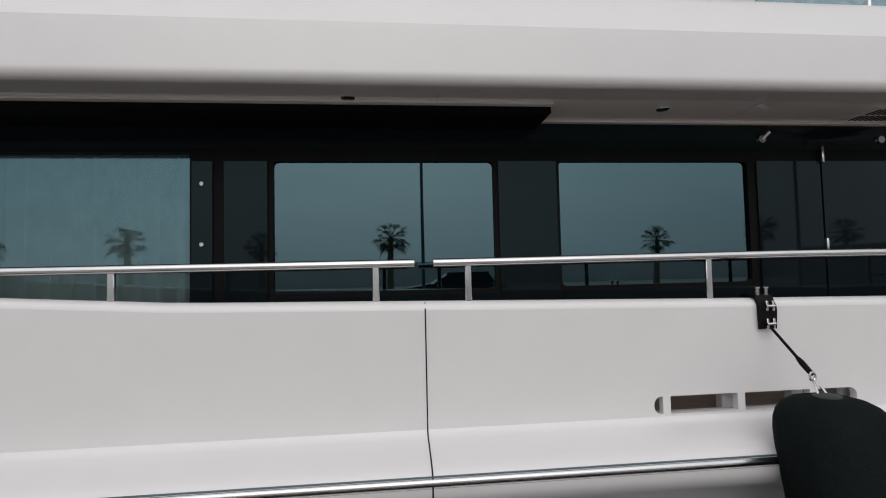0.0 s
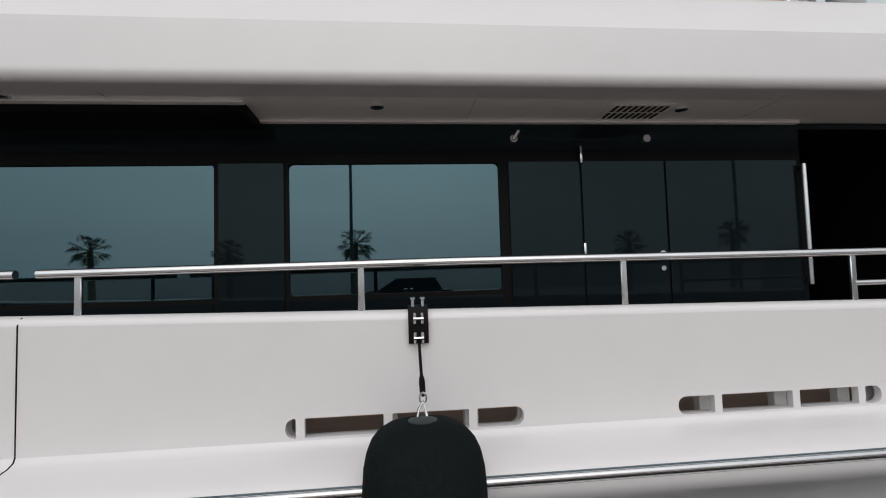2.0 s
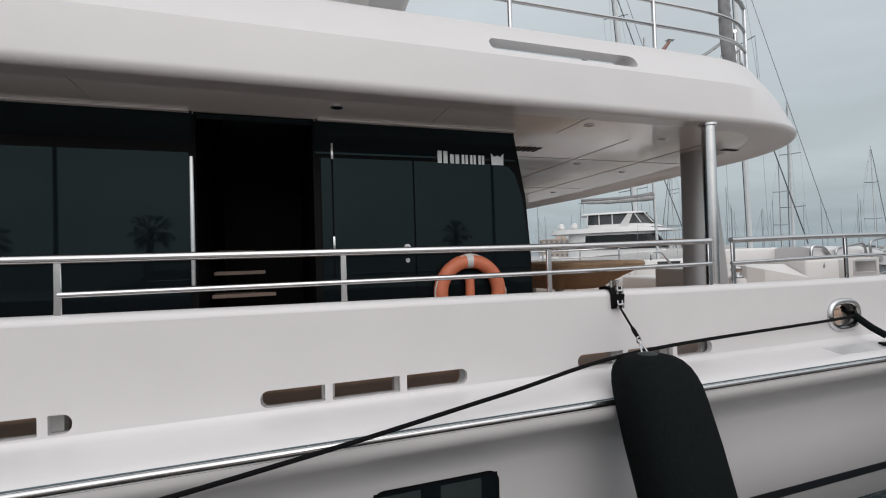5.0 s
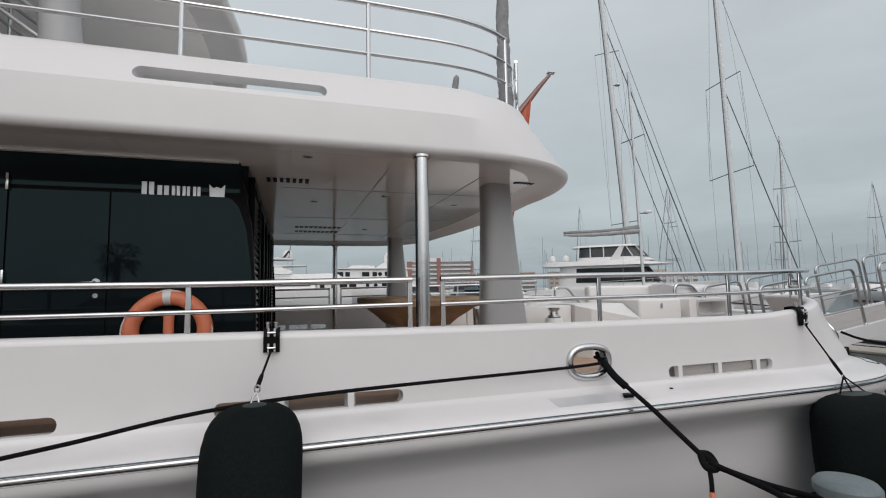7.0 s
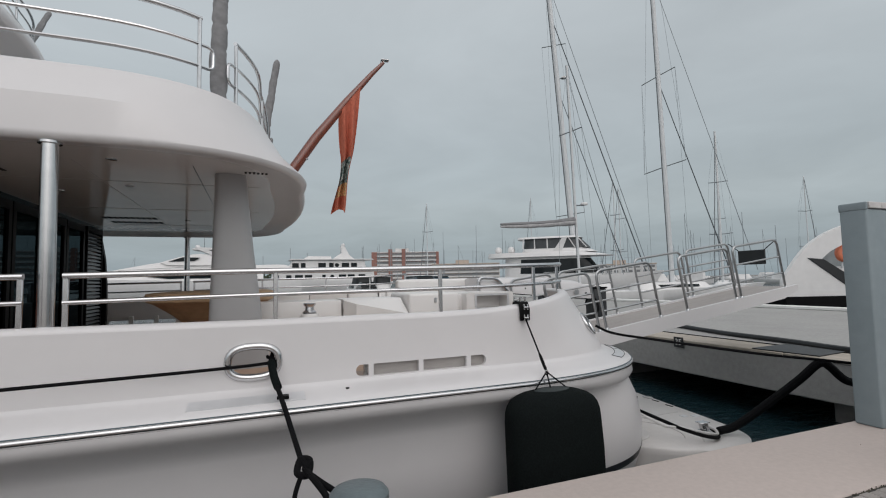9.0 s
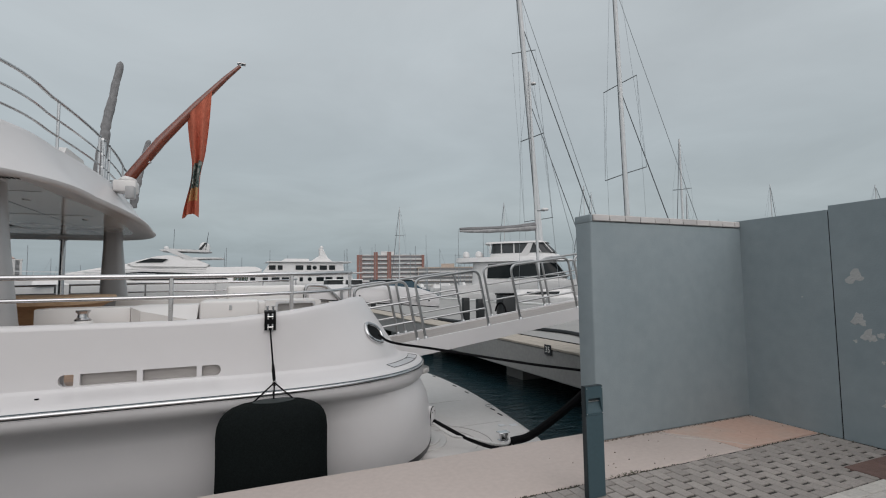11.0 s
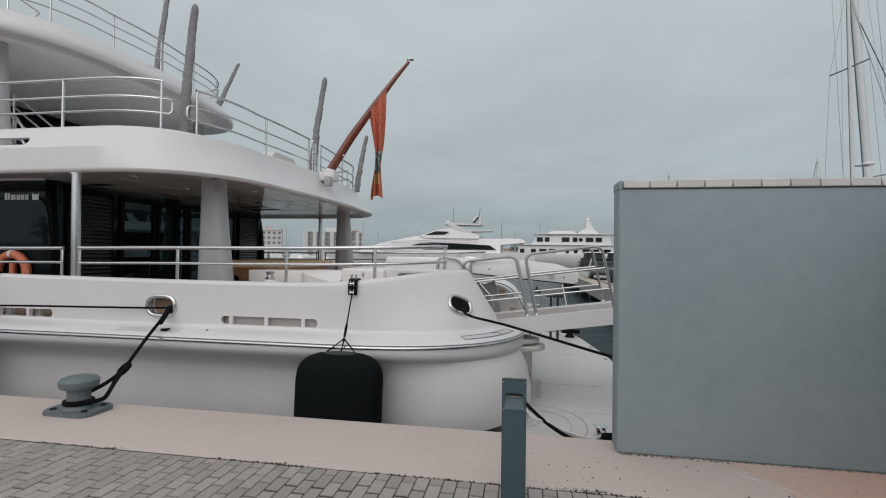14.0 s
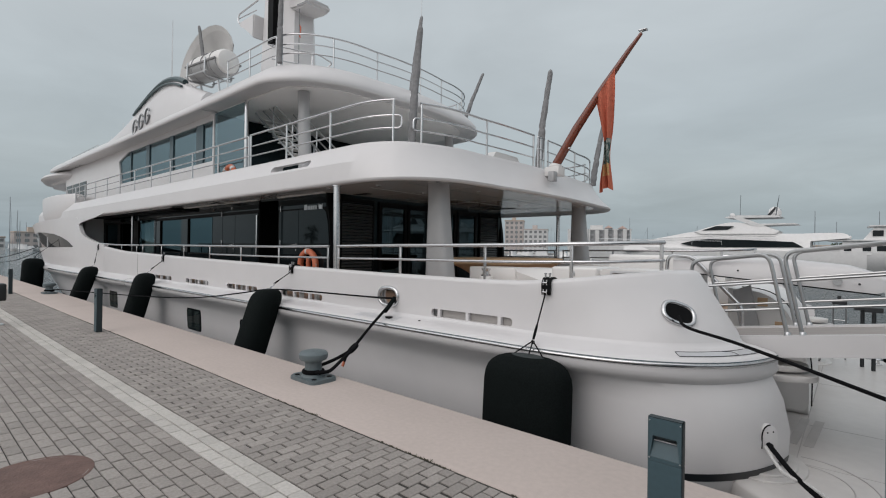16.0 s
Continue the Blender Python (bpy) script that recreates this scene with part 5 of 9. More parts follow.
# life ring behind the upper rail
bm = B()
C = Vector((5.3, 3.50, 3.45))
tube(bm, [C + Vector((0.30 * math.cos(radians(a)), 0.02 * math.sin(radians(a)), 0.30 * math.sin(radians(a)))) for a in range(0, 360, 12)], 0.068, 12, closed=True)
up_ring = solo("life_ring", bm, M["orange"], "orange life ring hung behind the upper rail", "life ring")
for a in (50, 130, 230, 310):
    bm = B()
    tube(bm, [C + Vector((0.30 * math.cos(radians(a + d)), 0, 0.30 * math.sin(radians(a + d)))) for d in (-7, 0, 7)], 0.071, 12)
    part("tape_band", bm, M["reflect"], up_ring, "grey reflective band")
# upper deck floor furniture: low white lockers
bm = B()
box(bm, 7.6, 8.6, 5.6, 6.6, 3.24, 3.75, 0.05, 2)
pair("deck_locker", bm, M["mould"], yacht, "white locker on the upper deck")

# sun deck slab
SUN = outline(3.42, 8.55, 2.0, 2.6, -16, 2.2)
SFAS = [(-0.7, 5.66), (-0.36, 5.655), (-0.14, 5.61), (-0.07, 5.585), (-0.02, 5.59), (0.005, 5.63), (0.0, 5.70), (-0.04, 5.79), (-0.14, 5.90), (-0.27, 6.02), (-0.40, 6.12), (-0.5, 6.15), (-0.7, 6.16)]
bm = B()
loft(bm, deck_rings(SUN, SFAS))
part("sun_deck_fascia", bm, M["gelcoat"], yacht, "white rounded sun-deck fascia", sharp=60)
ins = [((p + n_ * -0.6).x, (p + n_ * -0.6).y) for p, n_ in frames_of(SUN)]
poly = ins + [(x, 2 * CY - y) for x, y in reversed(ins[:-1])]
bm = B()
loft(bm, [[(x, y, 5.635) for x, y in poly], [(x, y, 6.14) for x, y in poly]])
part("sun_deck", bm, M["soffit_matt"], yacht, "pale deckhead under the sun deck")
SR = [((p + n_ * -0.45).x, (p + n_ * -0.45).y) for p, n_ in frames_of(SUN)]
acc = [0.0]
for a, b in zip(SR, SR[1:]):
    acc.append(acc[-1] + math.dist(a, b))
upper_section(SR, s_at_x(4.3), s_at_x(6.9), 6.16, (0.25, 0.48, 0.72), 1.3, name="sun_deck", curl=(0.0, 0.12))
upper_section(SR, s_at_x(7.05), acc[-1] - 0.01, 6.16, (0.25, 0.48, 0.72), 1.5, name="sun_deck", curl=(0.12, 0.0))
awning_pole(7.1, 3.86, 6.16, 2.1, (0.0, 0.0), False)
awning_pole(7.2, 11.0, 6.16, 1.85, (0.22, 0.28), False)
awning_pole(7.98, 7.55, 6.14, 2.5, (-0.045, 0.18), False)
awning_pole(1.35, 4.5, 7.45, 1.75, (-0.38, 0.0), True)
bm = B()
tube(bm, rounded([(5.9, 4.2, 7.05), (6.4, 5.42, 7.05), (6.5, 5.86, 6.9), (6.36, 5.7, 6.72), (5.85, 4.35, 6.72)], 0.1, 6), 0.022, 8)
for x, y in ((6.0, 4.5), (6.33, 5.3)):
    tube(bm, [(x, y, 6.12), (x, y, 7.05)], 0.022, 8)
pair("inner_guard", bm, M["chrome"], yacht, "curled guard rail across the sun deck")
# coaming wing with a dark stripe and a badge
WING = [(-11, 5.56), (-9, 5.75), (-6, 6.05), (-4.0, 6.35), (-2.4, 6.74), (-0.9, 7.08), (0.2, 7.16), (1.2, 7.0), (2.3, 6.55), (3.4, 6.16), (4.3, 5.6), (-11, 5.5)]
top = curve_pts([(x, 0, z) for x, z in WING[:10]], 4)
bm = B()
loft(bm, [[(p.x, 3.47 + d, max(5.58, 5.6 + (p.z - 5.6) * k)) for d, k in ((0.0, 0.0), (0.0, 0.25), (0.10, 0.7), (0.2, 0.94), (0.28, 1.0), (0.42, 1.0), (0.5, 0.9), (0.5, 0.0))] for p in top])
pair("sun_deck_wing", bm, M["gelcoat"], yacht, "swept white side wing of the sun deck", sharp=50)
bm = B()
arc = [p for p in top if -2.9 < p.x < 2.0]
tube(bm, [(p.x, 3.72, p.z + 0.03) for p in arc], 0.09, 8)
tube(bm, [(p.x, 3.60, 5.6 + (p.z - 5.6) * 0.93 - 0.04) for p in arc], 0.04, 8)
pair("wing_stripe", bm, M["stripe"], yacht, "pair of dark green stripes along the wing top")
bm = B()
for k in range(3):
    cx, cz = -2.05 + 0.62 * k, 5.93 + 0.10 * k
    pts = [(cx + 0.22 * math.cos(radians(a)) + 0.06 * math.sin(radians(a)), 3.445, cz + 0.25 * math.sin(radians(a))) for a in range(40, 331, 15)]
    tube(bm, pts + [(cx + 0.2, 3.445, cz), (cx + 0.05, 3.445, cz)], 0.032, 6)
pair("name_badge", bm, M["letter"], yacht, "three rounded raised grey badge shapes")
# forward: high hull side, wheelhouse brow, bow
bm = B()
rings = []
stations = [(p, nrm) for p, nrm in NP if p.x < -8.6] + [(Vector((x, CY - half_beam(x))), Vector((0, -1))) for x in np.linspace(-8.5, -3.6, 50)]
for p, nrm in stations:
    zt = float(np.interp(p.x, (-29, -20, -14, -10, -8.2, -7.75, -7.5, -7.35, -7.2, -7.0, -6.8, -6.4, -5.8, -4.96, -3.6), (2.95, 2.70, 2.82, 2.86, 2.85, 2.82, 2.72, 2.50, 2.33, 2.19, 2.09, 1.98, 1.89, 1.78, 1.65)))
    zb = 0.64
    rings.append([hull_point(p, nrm, 0.001, zb + (zt - zb) * k / 8) for k in range(9)] + [hull_point(p, nrm, -0.14, zt - 0.02), hull_point(p, nrm, -0.14, zb)])
loft(bm, rings)
corner = curve_pts([(-7.38, 0, 2.46), (-7.2, 0, 2.54), (-6.64, 0, 2.61), (-5.4, 0, 2.69), (-4.5, 0, 2.76), (-3.7, 0, 2.86)], 4)
pair("fore_bulwark", bm, M["gelcoat"], yacht, "high white foreship side sweeping up to the bow", sharp=50)
bm = prism(B(), [(-7.6, 2.868)] + [(-7.6, 2.4)] + [(p.x, p.z) for p in corner] + [(-3.7, 2.868)], "y", 2.945, 3.0)
pair("opening_brow", bm, M["gelcoat"], yacht, "white rounded upper corner of the side-deck opening")
bm = B()
rings = []
for x in np.linspace(-19.8, -8.25, 50):
    hb = CY - half_beam(x)
    flare = 0.28 * min(1, (-8 - x) / 12)
    zb = float(np.interp(x, (-19.8, -18.9, -8.25), (2.1, 1.43, 1.53)))
    zt = max(zb + 0.01, float(np.interp(x, (-19.8, -18.5, -16, -14, -11.7, -10.2, -9.1, -8.25), (2.12, 2.22, 2.27, 2.24, 2.14, 1.98, 1.79, 1.54))))
    rings.append([(x, hb - 0.001 - flare * (z - 0.6) - off, z) for z, off in ((zb, 0.014), (zt, 0.014), (zt, -0.03), (zb, -0.03))])
loft(bm, rings)
pair("fore_window", bm, M["black"], yacht, "dark swept window in the foreship")
for x in (-16.6, -13.2):
    hb = CY - half_beam(x)
    bm = B()
    box(bm, x - 0.12, x + 0.12, hb - 0.03 - 0.28 * min(1, (-8 - x) / 12) * 1.25, hb + 0.1, 1.49, 2.3, 0.01, 1)
    pair("fore_window_mullion", bm, M["pillar"], yacht, "grey mullion of the swept window")
bm = B()
lathe(bm, [(0.0, -0.72), (0.45, -0.70), (0.75, -0.58), (0.92, -0.3), (0.98, 0.1), (1.0, 0.6), (0.97, 0.68), (0.9, 0.71), (0, 0.72)], (-12.7, 3.35, 3.30), 28, (3.4, 0.55))
pair("anchor_pod", bm, M["gelcoat"], yacht, "rounded white anchor pod on the bow")
bm = B()
loft(bm, [[(x, CY - half_beam(x) + 0.2, 0.7), (x, CY - half_beam(x) + 0.2, 3.3), (x, CY - half_beam(x) + 0.32, 3.45), (x, CY + half_beam(x) - 0.32, 3.45), (x, CY + half_beam(x) - 0.2, 3.3), (x, CY + half_beam(x) - 0.2, 0.7)] for x in np.linspace(-21.5, -8.5, 20)])
box(bm, -10.5, -8.0, 3.3, 11.56, 0.7, 3.5, 0.05, 2)
part("fore_deck_block", bm, M["gelcoat"], yacht, "white foredeck block")
bm = B()
box(bm, -13.9, -8.0, 3.15, 3.2, 1.2, 3.1)
pair("side_deck_end", bm, M["black"], yacht, "dark end of the covered side deck")
bm = B()
loft(bm, [[(-20.5 + 7.2 * s, CY - k * (3.2 + 0.95 * math.sin(math.pi * s) ** 0.6), z) for s in np.linspace(0, 1, 15)] + [(-20.5 + 7.2 * s, CY + k * (3.2 + 0.95 * math.sin(math.pi * s) ** 0.6), z) for s in np.linspace(1, 0, 15)] for k, z in ((0.78, 5.02), (0.86, 5.06), (0.88, 5.16), (0.96, 5.22), (1.0, 5.38), (0.985, 5.5), (0.92, 5.62), (0.75, 5.76), (0.4, 5.86))])
part("wheelhouse_brow", bm, M["gelcoat"], yacht, "white brow above the wheelhouse")
for x in (-10.8, -12.2, -13.6):
    bm = B()
    box(bm, x - 1.25, x, UY - 0.012, UY - 0.001, 3.98, 4.78, 0.004, 1)
    pair("wheelhouse_window", bm, M["black"], yacht, "dark wheelhouse side window")
# mast, dish shell, liferaft
bm = B()
loft(bm, [[(1.55 + a * (1.12 - 0.03 * (z - 6)), CY + b * (0.8 - 0.04 * (z - 6)), z) for a, b in ((-1, -0.6), (-0.7, -1), (0.7, -1), (1, -0.6), (1, 0.6), (0.7, 1), (-0.7, 1), (-1, 0.6))] for z in (6.1, 8.5, 11, 13.6)])
part("mast_tower", bm, M["gelcoat"], yacht, "white radar mast tower")
bm = B()
prism(bm, [(2.3, 10.17), (3.2, 10.05), (3.45, 10.12), (3.5, 10.3), (2.3, 10.66)], "y", CY - 0.5, CY + 0.5)
bmesh.ops.bevel(bm, geom=bm.edges[:], offset=0.07, segments=2, affect='EDGES')
part("mast_platform", bm, M["gelcoat"], yacht, "white radar platform on the mast")
bm = B()
prism(bm, [(1.8, 11.5), (4.3, 11.25), (4.5, 11.4), (4.1, 11.65), (1.8, 11.9)], "y", CY - 0.9, CY + 0.9)
bmesh.ops.bevel(bm, geom=bm.edges[:], offset=0.1, segments=2, affect='EDGES')
part("radar_scanner", bm, M["soffit"], yacht, "broad white radar scanner")
bm = B()
tube(bm, rounded([(0.62, CY - 0.75, 11.0), (-0.42, CY - 1.0, 10.66), (-0.45, CY - 1.0, 10.36), (0.5, CY - 0.8, 10.1)], 0.12), 0.03, 8)
tube(bm, [(-0.44, CY - 1.0, 10.5), (0.6, CY - 0.8, 10.6)], 0.02, 8)
part("mast_rail", bm, M["chrome"], yacht, "mast guard rail")
bm = B()
prism(bm, [(0.75, 9.45), (0.75, 10.36), (-0.38, 10.36), (-0.40, 10.24), (0.1, 9.95)], "y", CY - 1.0, CY - 0.3)
bmesh.ops.bevel(bm, geom=bm.edges[:], offset=0.04, segments=2, affect='EDGES')
part("mast_bracket", bm, M["gelcoat"], yacht, "white triangular bracket on the mast")
bm = B()
tube(bm, rounded([(3.0, CY - 0.55, 10.1), (3.75, CY - 0.55, 10.05), (3.75, CY - 0.55, 10.75), (3.0, CY - 0.55, 10.9)], 0.15), 0.03, 8)
part("platform_rail", bm, M["chrome"], yacht, "guard rail on the radar platform")
bm = B()
box(bm, 1.75, 2.15, CY - 0.98, CY - 0.7, 8.9, 13.4, 0.03, 1)
part("mast_trunk", bm, M["black_matt"], yacht, "black cable trunk on the mast")
bm = B()
tube(bm, [(3.2, CY - 0.6, 6.2), (3.2, CY - 0.6, 9.9)], 0.012, 6)
hal = part("signal_halyard", bm, M["wire"], yacht, "thin signal halyard")
bm = B()
loft(bm, [[(3.22 + 0.10 * s + 0.03 * math.sin(6 * s), CY - 0.6 + 0.03 * math.sin(5 * s + q), 9.35 - 0.38 * s - q * 0.26 * (1 - 0.5 * s)) for q in (0, 1)] + [(3.22 + 0.10 * s + 0.03 * math.sin(6 * s), CY - 0.594 + 0.03 * math.sin(5 * s + q), 9.35 - 0.38 * s - q * 0.26 * (1 - 0.5 * s)) for q in (1, 0)] for s in np.linspace(0, 1, 8)])
part("courtesy_flag", bm, M["flag"], hal, "small red and yellow courtesy flag")
# a curved pale shell behind the raft
bm = B()
rings = []
for k in range(15):
    a = radians(200 - 185 * k / 14)
    up = math.sin(a) * (1.0 if math.sin(a) > 0 else 0.5)
    rings.append([(0.6 + 2.2 * r * math.cos(a) + 0.3 * (1 - r), 4.75 + 0.5 * (1 - r * r), 7.72 + 1.5 * r * up) for r in (0.05, 0.35, 0.65, 0.85, 0.97, 1.0)] + [(0.6 + 2.17 * math.cos(a), 4.80, 7.72 + 1.48 * up), (0.65, 5.33, 7.72)])
loft(bm, rings)
pair("dish_shell", bm, M["bldg_white"], yacht, "pale curved dish shell on the sun deck", sharp=60)
RA, RB = Vector((1.80, 4.02, 7.20)), Vector((4.0, 4.2, 7.12))
ax_ = (RB - RA).normalized()
sd_ = ax_.cross(Vector((0, 0, 1))).normalized()
up_ = sd_.cross(ax_)
prof = [(0.0, 0.0), (0.2, 0.01), (0.33, 0.07), (0.375, 0.2), (0.385, 0.5), (0.385, 0.8), (0.375, 0.82), (0.37, 0.9)]
prof = prof + [(r, 2.0 - z) for r, z in reversed(prof)]
bm = B()
loft(bm, [[RA + ax_ * z + (sd_ * math.cos(t) + up_ * math.sin(t)) * max(r, 0.004) for t in (2 * math.pi * q / 20 for q in range(20))] for r, z in prof])
raft, raft2 = pair("liferaft_canister", bm, M["mould"], yacht, "white liferaft canister on its cradle")
for host, mirror in ((raft, False), (raft2, True)):
    bm = B()
    loft(bm, [[RA + ax_ * z + (sd_ * math.cos(radians(a)) + up_ * math.sin(radians(a))) * r for a, r in [(q, 0.395) for q in range(182, 359, 16)] + [(358, 0.36), (270, 0.36), (182, 0.36)]] for z in (0.16, 0.18, 1.0, 1.82, 1.84)])
    part("raft_lower_half", flip(bm) if mirror else bm, M["pillar"], host, "grey lower half of the canister")
    for q in (-1, 1):
        bm = B()
        loft(bm, [[RA + ax_ * z + sd_ * q * d + up_ * e for d, e in ((0.37, -0.025), (0.425, -0.025), (0.425, 0.025), (0.37, 0.025))] for z in (0.12, 1.88)])
        part("raft_flange", flip(bm) if mirror else bm, M["grey_cover"], host, "dark joint flange")
    for z in (0.45, 1.0, 1.5):
        bm = B()
        tube(bm, [RA + ax_ * z + (sd_ * math.cos(radians(a)) + up_ * math.sin(radians(a))) * 0.39 for a in range(0, 360, 20)], 0.014, 6, closed=True)
        part("raft_strap", flip(bm) if mirror else bm, M["grey_cover"], host, "dark strap")
bm = B()
for z in (0.3, 1.35):
    c_ = RA + ax_ * z
    tube(bm, rounded([c_ + sd_ * 0.42 + up_ * 0.1, c_ + sd_ * 0.42 - up_ * 0.42, c_ - sd_ * 0.42 - up_ * 0.42, c_ - sd_ * 0.42 + up_ * 0.1], 0.1), 0.03, 8)
    tube(bm, [c_ - up_ * 0.42, Vector((c_.x, 4.2, 6.1))], 0.035, 8)
for q in (-0.42, 0.42):
    tube(bm, [RA + ax_ * 0.2 + sd_ * q - up_ * 0.3, RA + ax_ * 1.5 + sd_ * q - up_ * 0.3], 0.022, 8)
pair("raft_cradle", bm, M["satin"], yacht, "steel raft cradle")
for x, y, h in ((-6.5, 6.2, 6.0), (6.2, 9.8, 5.0), (-3.0, 5.0, 4.5)):
    bm = B()
    tube(bm, [(x, y, 6.1), (x, y, 6.2 + h)], [0.02, 0.006], 6)
    part("whip_aerial", bm, M["alu"], yacht)
bm = B()
for x in np.arange(-13.5, -8.5, 0.8):
    tube(bm, [(x, 3.9, 5.6), (x, 3.9, 6.25)], 0.015, 6)
tube(bm, [(-13.5, 3.9, 6.2), (-8.7, 3.9, 6.25)], 0.015, 6)
pair("brow_rail", bm, M["chrome"], yacht, "thin rail above the wheelhouse")

for k, (x, h) in enumerate(((-12.6, 1.3), (-11.7, 0.9), (-10.6, 1.7), (-9.6, 1.1), (-8.9, 1.5))):
    bm = B()
    tube(bm, [(x, 5.4, 5.6), (x, 5.4, 6.2 + h)], [0.025, 0.012], 6)
    part("whip_aerial", bm, M["alu"], yacht)

# aft deck furniture that is part of the stern moulding
bm = B()
box(bm, 14.13, 14.89, 4.60, 5.6, 0.6, 1.395, 0.04, 3)
pair("stern_locker", bm, M["mould"], yacht, "white moulded stern locker")
bm = B()
box(bm, 14.50, 14.54, 4.592, 4.604, 1.26, 1.33, 0.004, 1)
pair("locker_latch", bm, M["satin"], yacht, "small steel latch")
bm = B()
loft(bm, [[(x, y, z) for y, z in ((y0, 0.6), (y0, z0), (4.92, 1.335), (5.6, 1.335), (5.6, 0.6))] for x, y0, z0 in ((13.28, 4.90, 1.32), (13.42, 4.72, 1.275), (14.10, 4.55, 1.13))])
pair("sloped_locker", bm, M["mould"], yacht, "white locker with a sloping front", sharp=20)
bm = B()
holed(bm, pill(14.98, 15.75, 0.6, 1.385, 0.03, 0.03, 3), [pill(15.14, 15.64, 1.16, 1.335, 0.02, 0.02, 2)], lambda u, v, w: (u, 4.55 + w, v), 0.24)
box(bm, 14.99, 15.74, 4.788, 5.6, 0.6, 1.38, 0.02, 2)
pair("niche_locker", bm, M["mould"], yacht, "white stern locker with an open niche")
bm = B()
holed(bm, pill(15.11, 15.67, 1.13, 1.365, 0.02, 0.02, 2), [pill(15.14, 15.64, 1.16, 1.335, 0.02, 0.02, 2)], lambda u, v, w: (u, 4.537 + w, v), 0.012)
pair("locker_vent", bm, M["satin_pale"], yacht, "pale frame round the niche")
bm = B()
box(bm, 14.8, 15.05, 4.72, 5.6, 0.6, 1.36, 0.02, 2)
pair("locker_infill", bm, M["mould"], yacht)
bm = B()
box(bm, 12.2, 13.265, 4.97, 5.6, 0.6, 1.325, 0.02, 2)
pair("deck_coaming", bm, M["mould"], yacht)
bm = B()
box(bm, 14.35, 15.9, 5.9, 8.96, 0.6, 1.05, 0.06, 3)
box(bm, 14.42, 15.88, 6.2, 6.36, 0.9, 1.60, 0.05, 3)
part("stern_seat", bm, M["mould"], yacht, "white moulded stern seat")
bm = B()
for y in (4.62,):
    tube(bm, rounded([(15.62, y + 0.88, 1.3), (15.64, y + 0.88, 1.6), (15.98, y + 0.88, 1.58), (16.62, y + 0.88, 0.88), (16.62, y + 0.88, 0.1)], 0.1, 7), 0.028, 9)
pair("stair_handrail", bm, M["chrome"], yacht, "polished stair handrail")
bm = B()
for y in (7.35, 7.75):
    tube(bm, [(12.9, y, 0.61), (12.82 + 0.3 * (y - 7.55), y, 1.22)], 0.05, 12)
box(bm, 12.7, 13.1, 7.2, 7.9, 0.6, 0.63, 0.008, 1)
part("deck_bitt", bm, M["chrome"], yacht, "polished deck bitt")
bm = B()
lathe(bm, [(0.19, 0), (0.19, 0.1), (0.11, 0.14), (0.10, 0.34), (0.17, 0.4), (0.17, 0.44), (0, 0.44)], (14.17, 10.9, 0.6), 18)
pair("capstan", bm, M["chrome"], yacht, "polished capstan")
bm = B()
lathe(bm, [(0.12, 0), (0.12, 0.55), (0.105, 0.575), (0, 0.575)], (12.80, 4.68, 0.6), 18)
stand, stand2 = pair("winch_stand", bm, M["mould"], yacht, "white winch stand")
for host, mirror in ((stand, False), (stand2, True)):
    bm = B()
    lathe(bm, [(0.09, 0.575), (0.09, 0.595), (0.06, 0.62), (0.057, 0.66), (0.08, 0.69), (0.08, 0.71), (0, 0.715)], (12.80, 4.68, 0.6), 18)
    part("winch_drum", flip(bm) if mirror else bm, M["chrome"], host, "polished winch drum")

# moulded centre of the stern, with a dark seam
bm = B()
poly = [(p.x, p.z) for p in curve_pts([(16.3, 0, 1.10), (16.72, 0, 1.06), (16.98, 0, 0.9), (17.16, 0, 0.6), (17.28, 0, 0.25), (17.33, 0, -0.15), (17.33, 0, -0.66)], 4)]
prism(bm, poly + [(16.3, -0.66)], "y", 6.3, 8.56)
bmesh.ops.bevel(bm, geom=[e for e in bm.edges if abs(e.verts[0].co.y - e.verts[1].co.y) < 1e-6], offset=0.05, segments=3, affect='EDGES')
part("stern_moulding", bm, M["mould"], yacht, "rounded white moulding at the middle of the stern")
bm = B()
tube(bm, [(x + 0.004, 6.85, z) for x, z in poly[1:]], 0.014, 6)
part("moulding_seam", bm, M["black_matt"], yacht, "dark seam over the stern moulding")
bm = B()
prism(bm, [(16.39, 1.07), (16.62, 1.17), (16.84, 0.0), (16.84, -0.66), (16.5, -0.66), (16.5, 0.46)], "y", 6.19, 6.26)
part("stair_side", bm, M["pillar"], yacht, "grey side panel of the stern stair")
for x0, x1, z0, z1 in ((16.70, 16.83, 0.85, 0.98), (16.92, 17.02, 0.50, 0.64)):
    bm = B()
    box(bm, x0, x1, 6.286, 6.304, z0, z1, 0.006, 1)
    part("beige_panel", bm, M["tan"], yacht, "small beige panel on the stern moulding")

# folding boarding arm, stowed level at the stern
arm = thing("boarding_arm", (16.5, 5.9, 1.2), "white folded boarding arm with a round fitting, at the yacht's stern", "boarding arm")
bm = B()
rings = []
for x, zt, zb, hw in ((15.7, 1.60, 1.37, 0.36), (16.3, 1.60, 1.315, 0.37), (17.2, 1.565, 1.235, 0.36), (17.75, 1.51, 1.185, 0.33), (18.03, 1.42, 1.165, 0.27), (18.12, 1.37, 1.20, 0.22)):
    rings.append([(x, 5.9 + hw * c, z) for c, z in ((-1, zb), (-1.0, zb + (zt - zb) * 0.72), (-0.86, zt - 0.03), (-0.5, zt), (0.5, zt), (0.86, zt - 0.03), (1.0, zb + (zt - zb) * 0.72), (1, zb))])
loft(bm, rings)
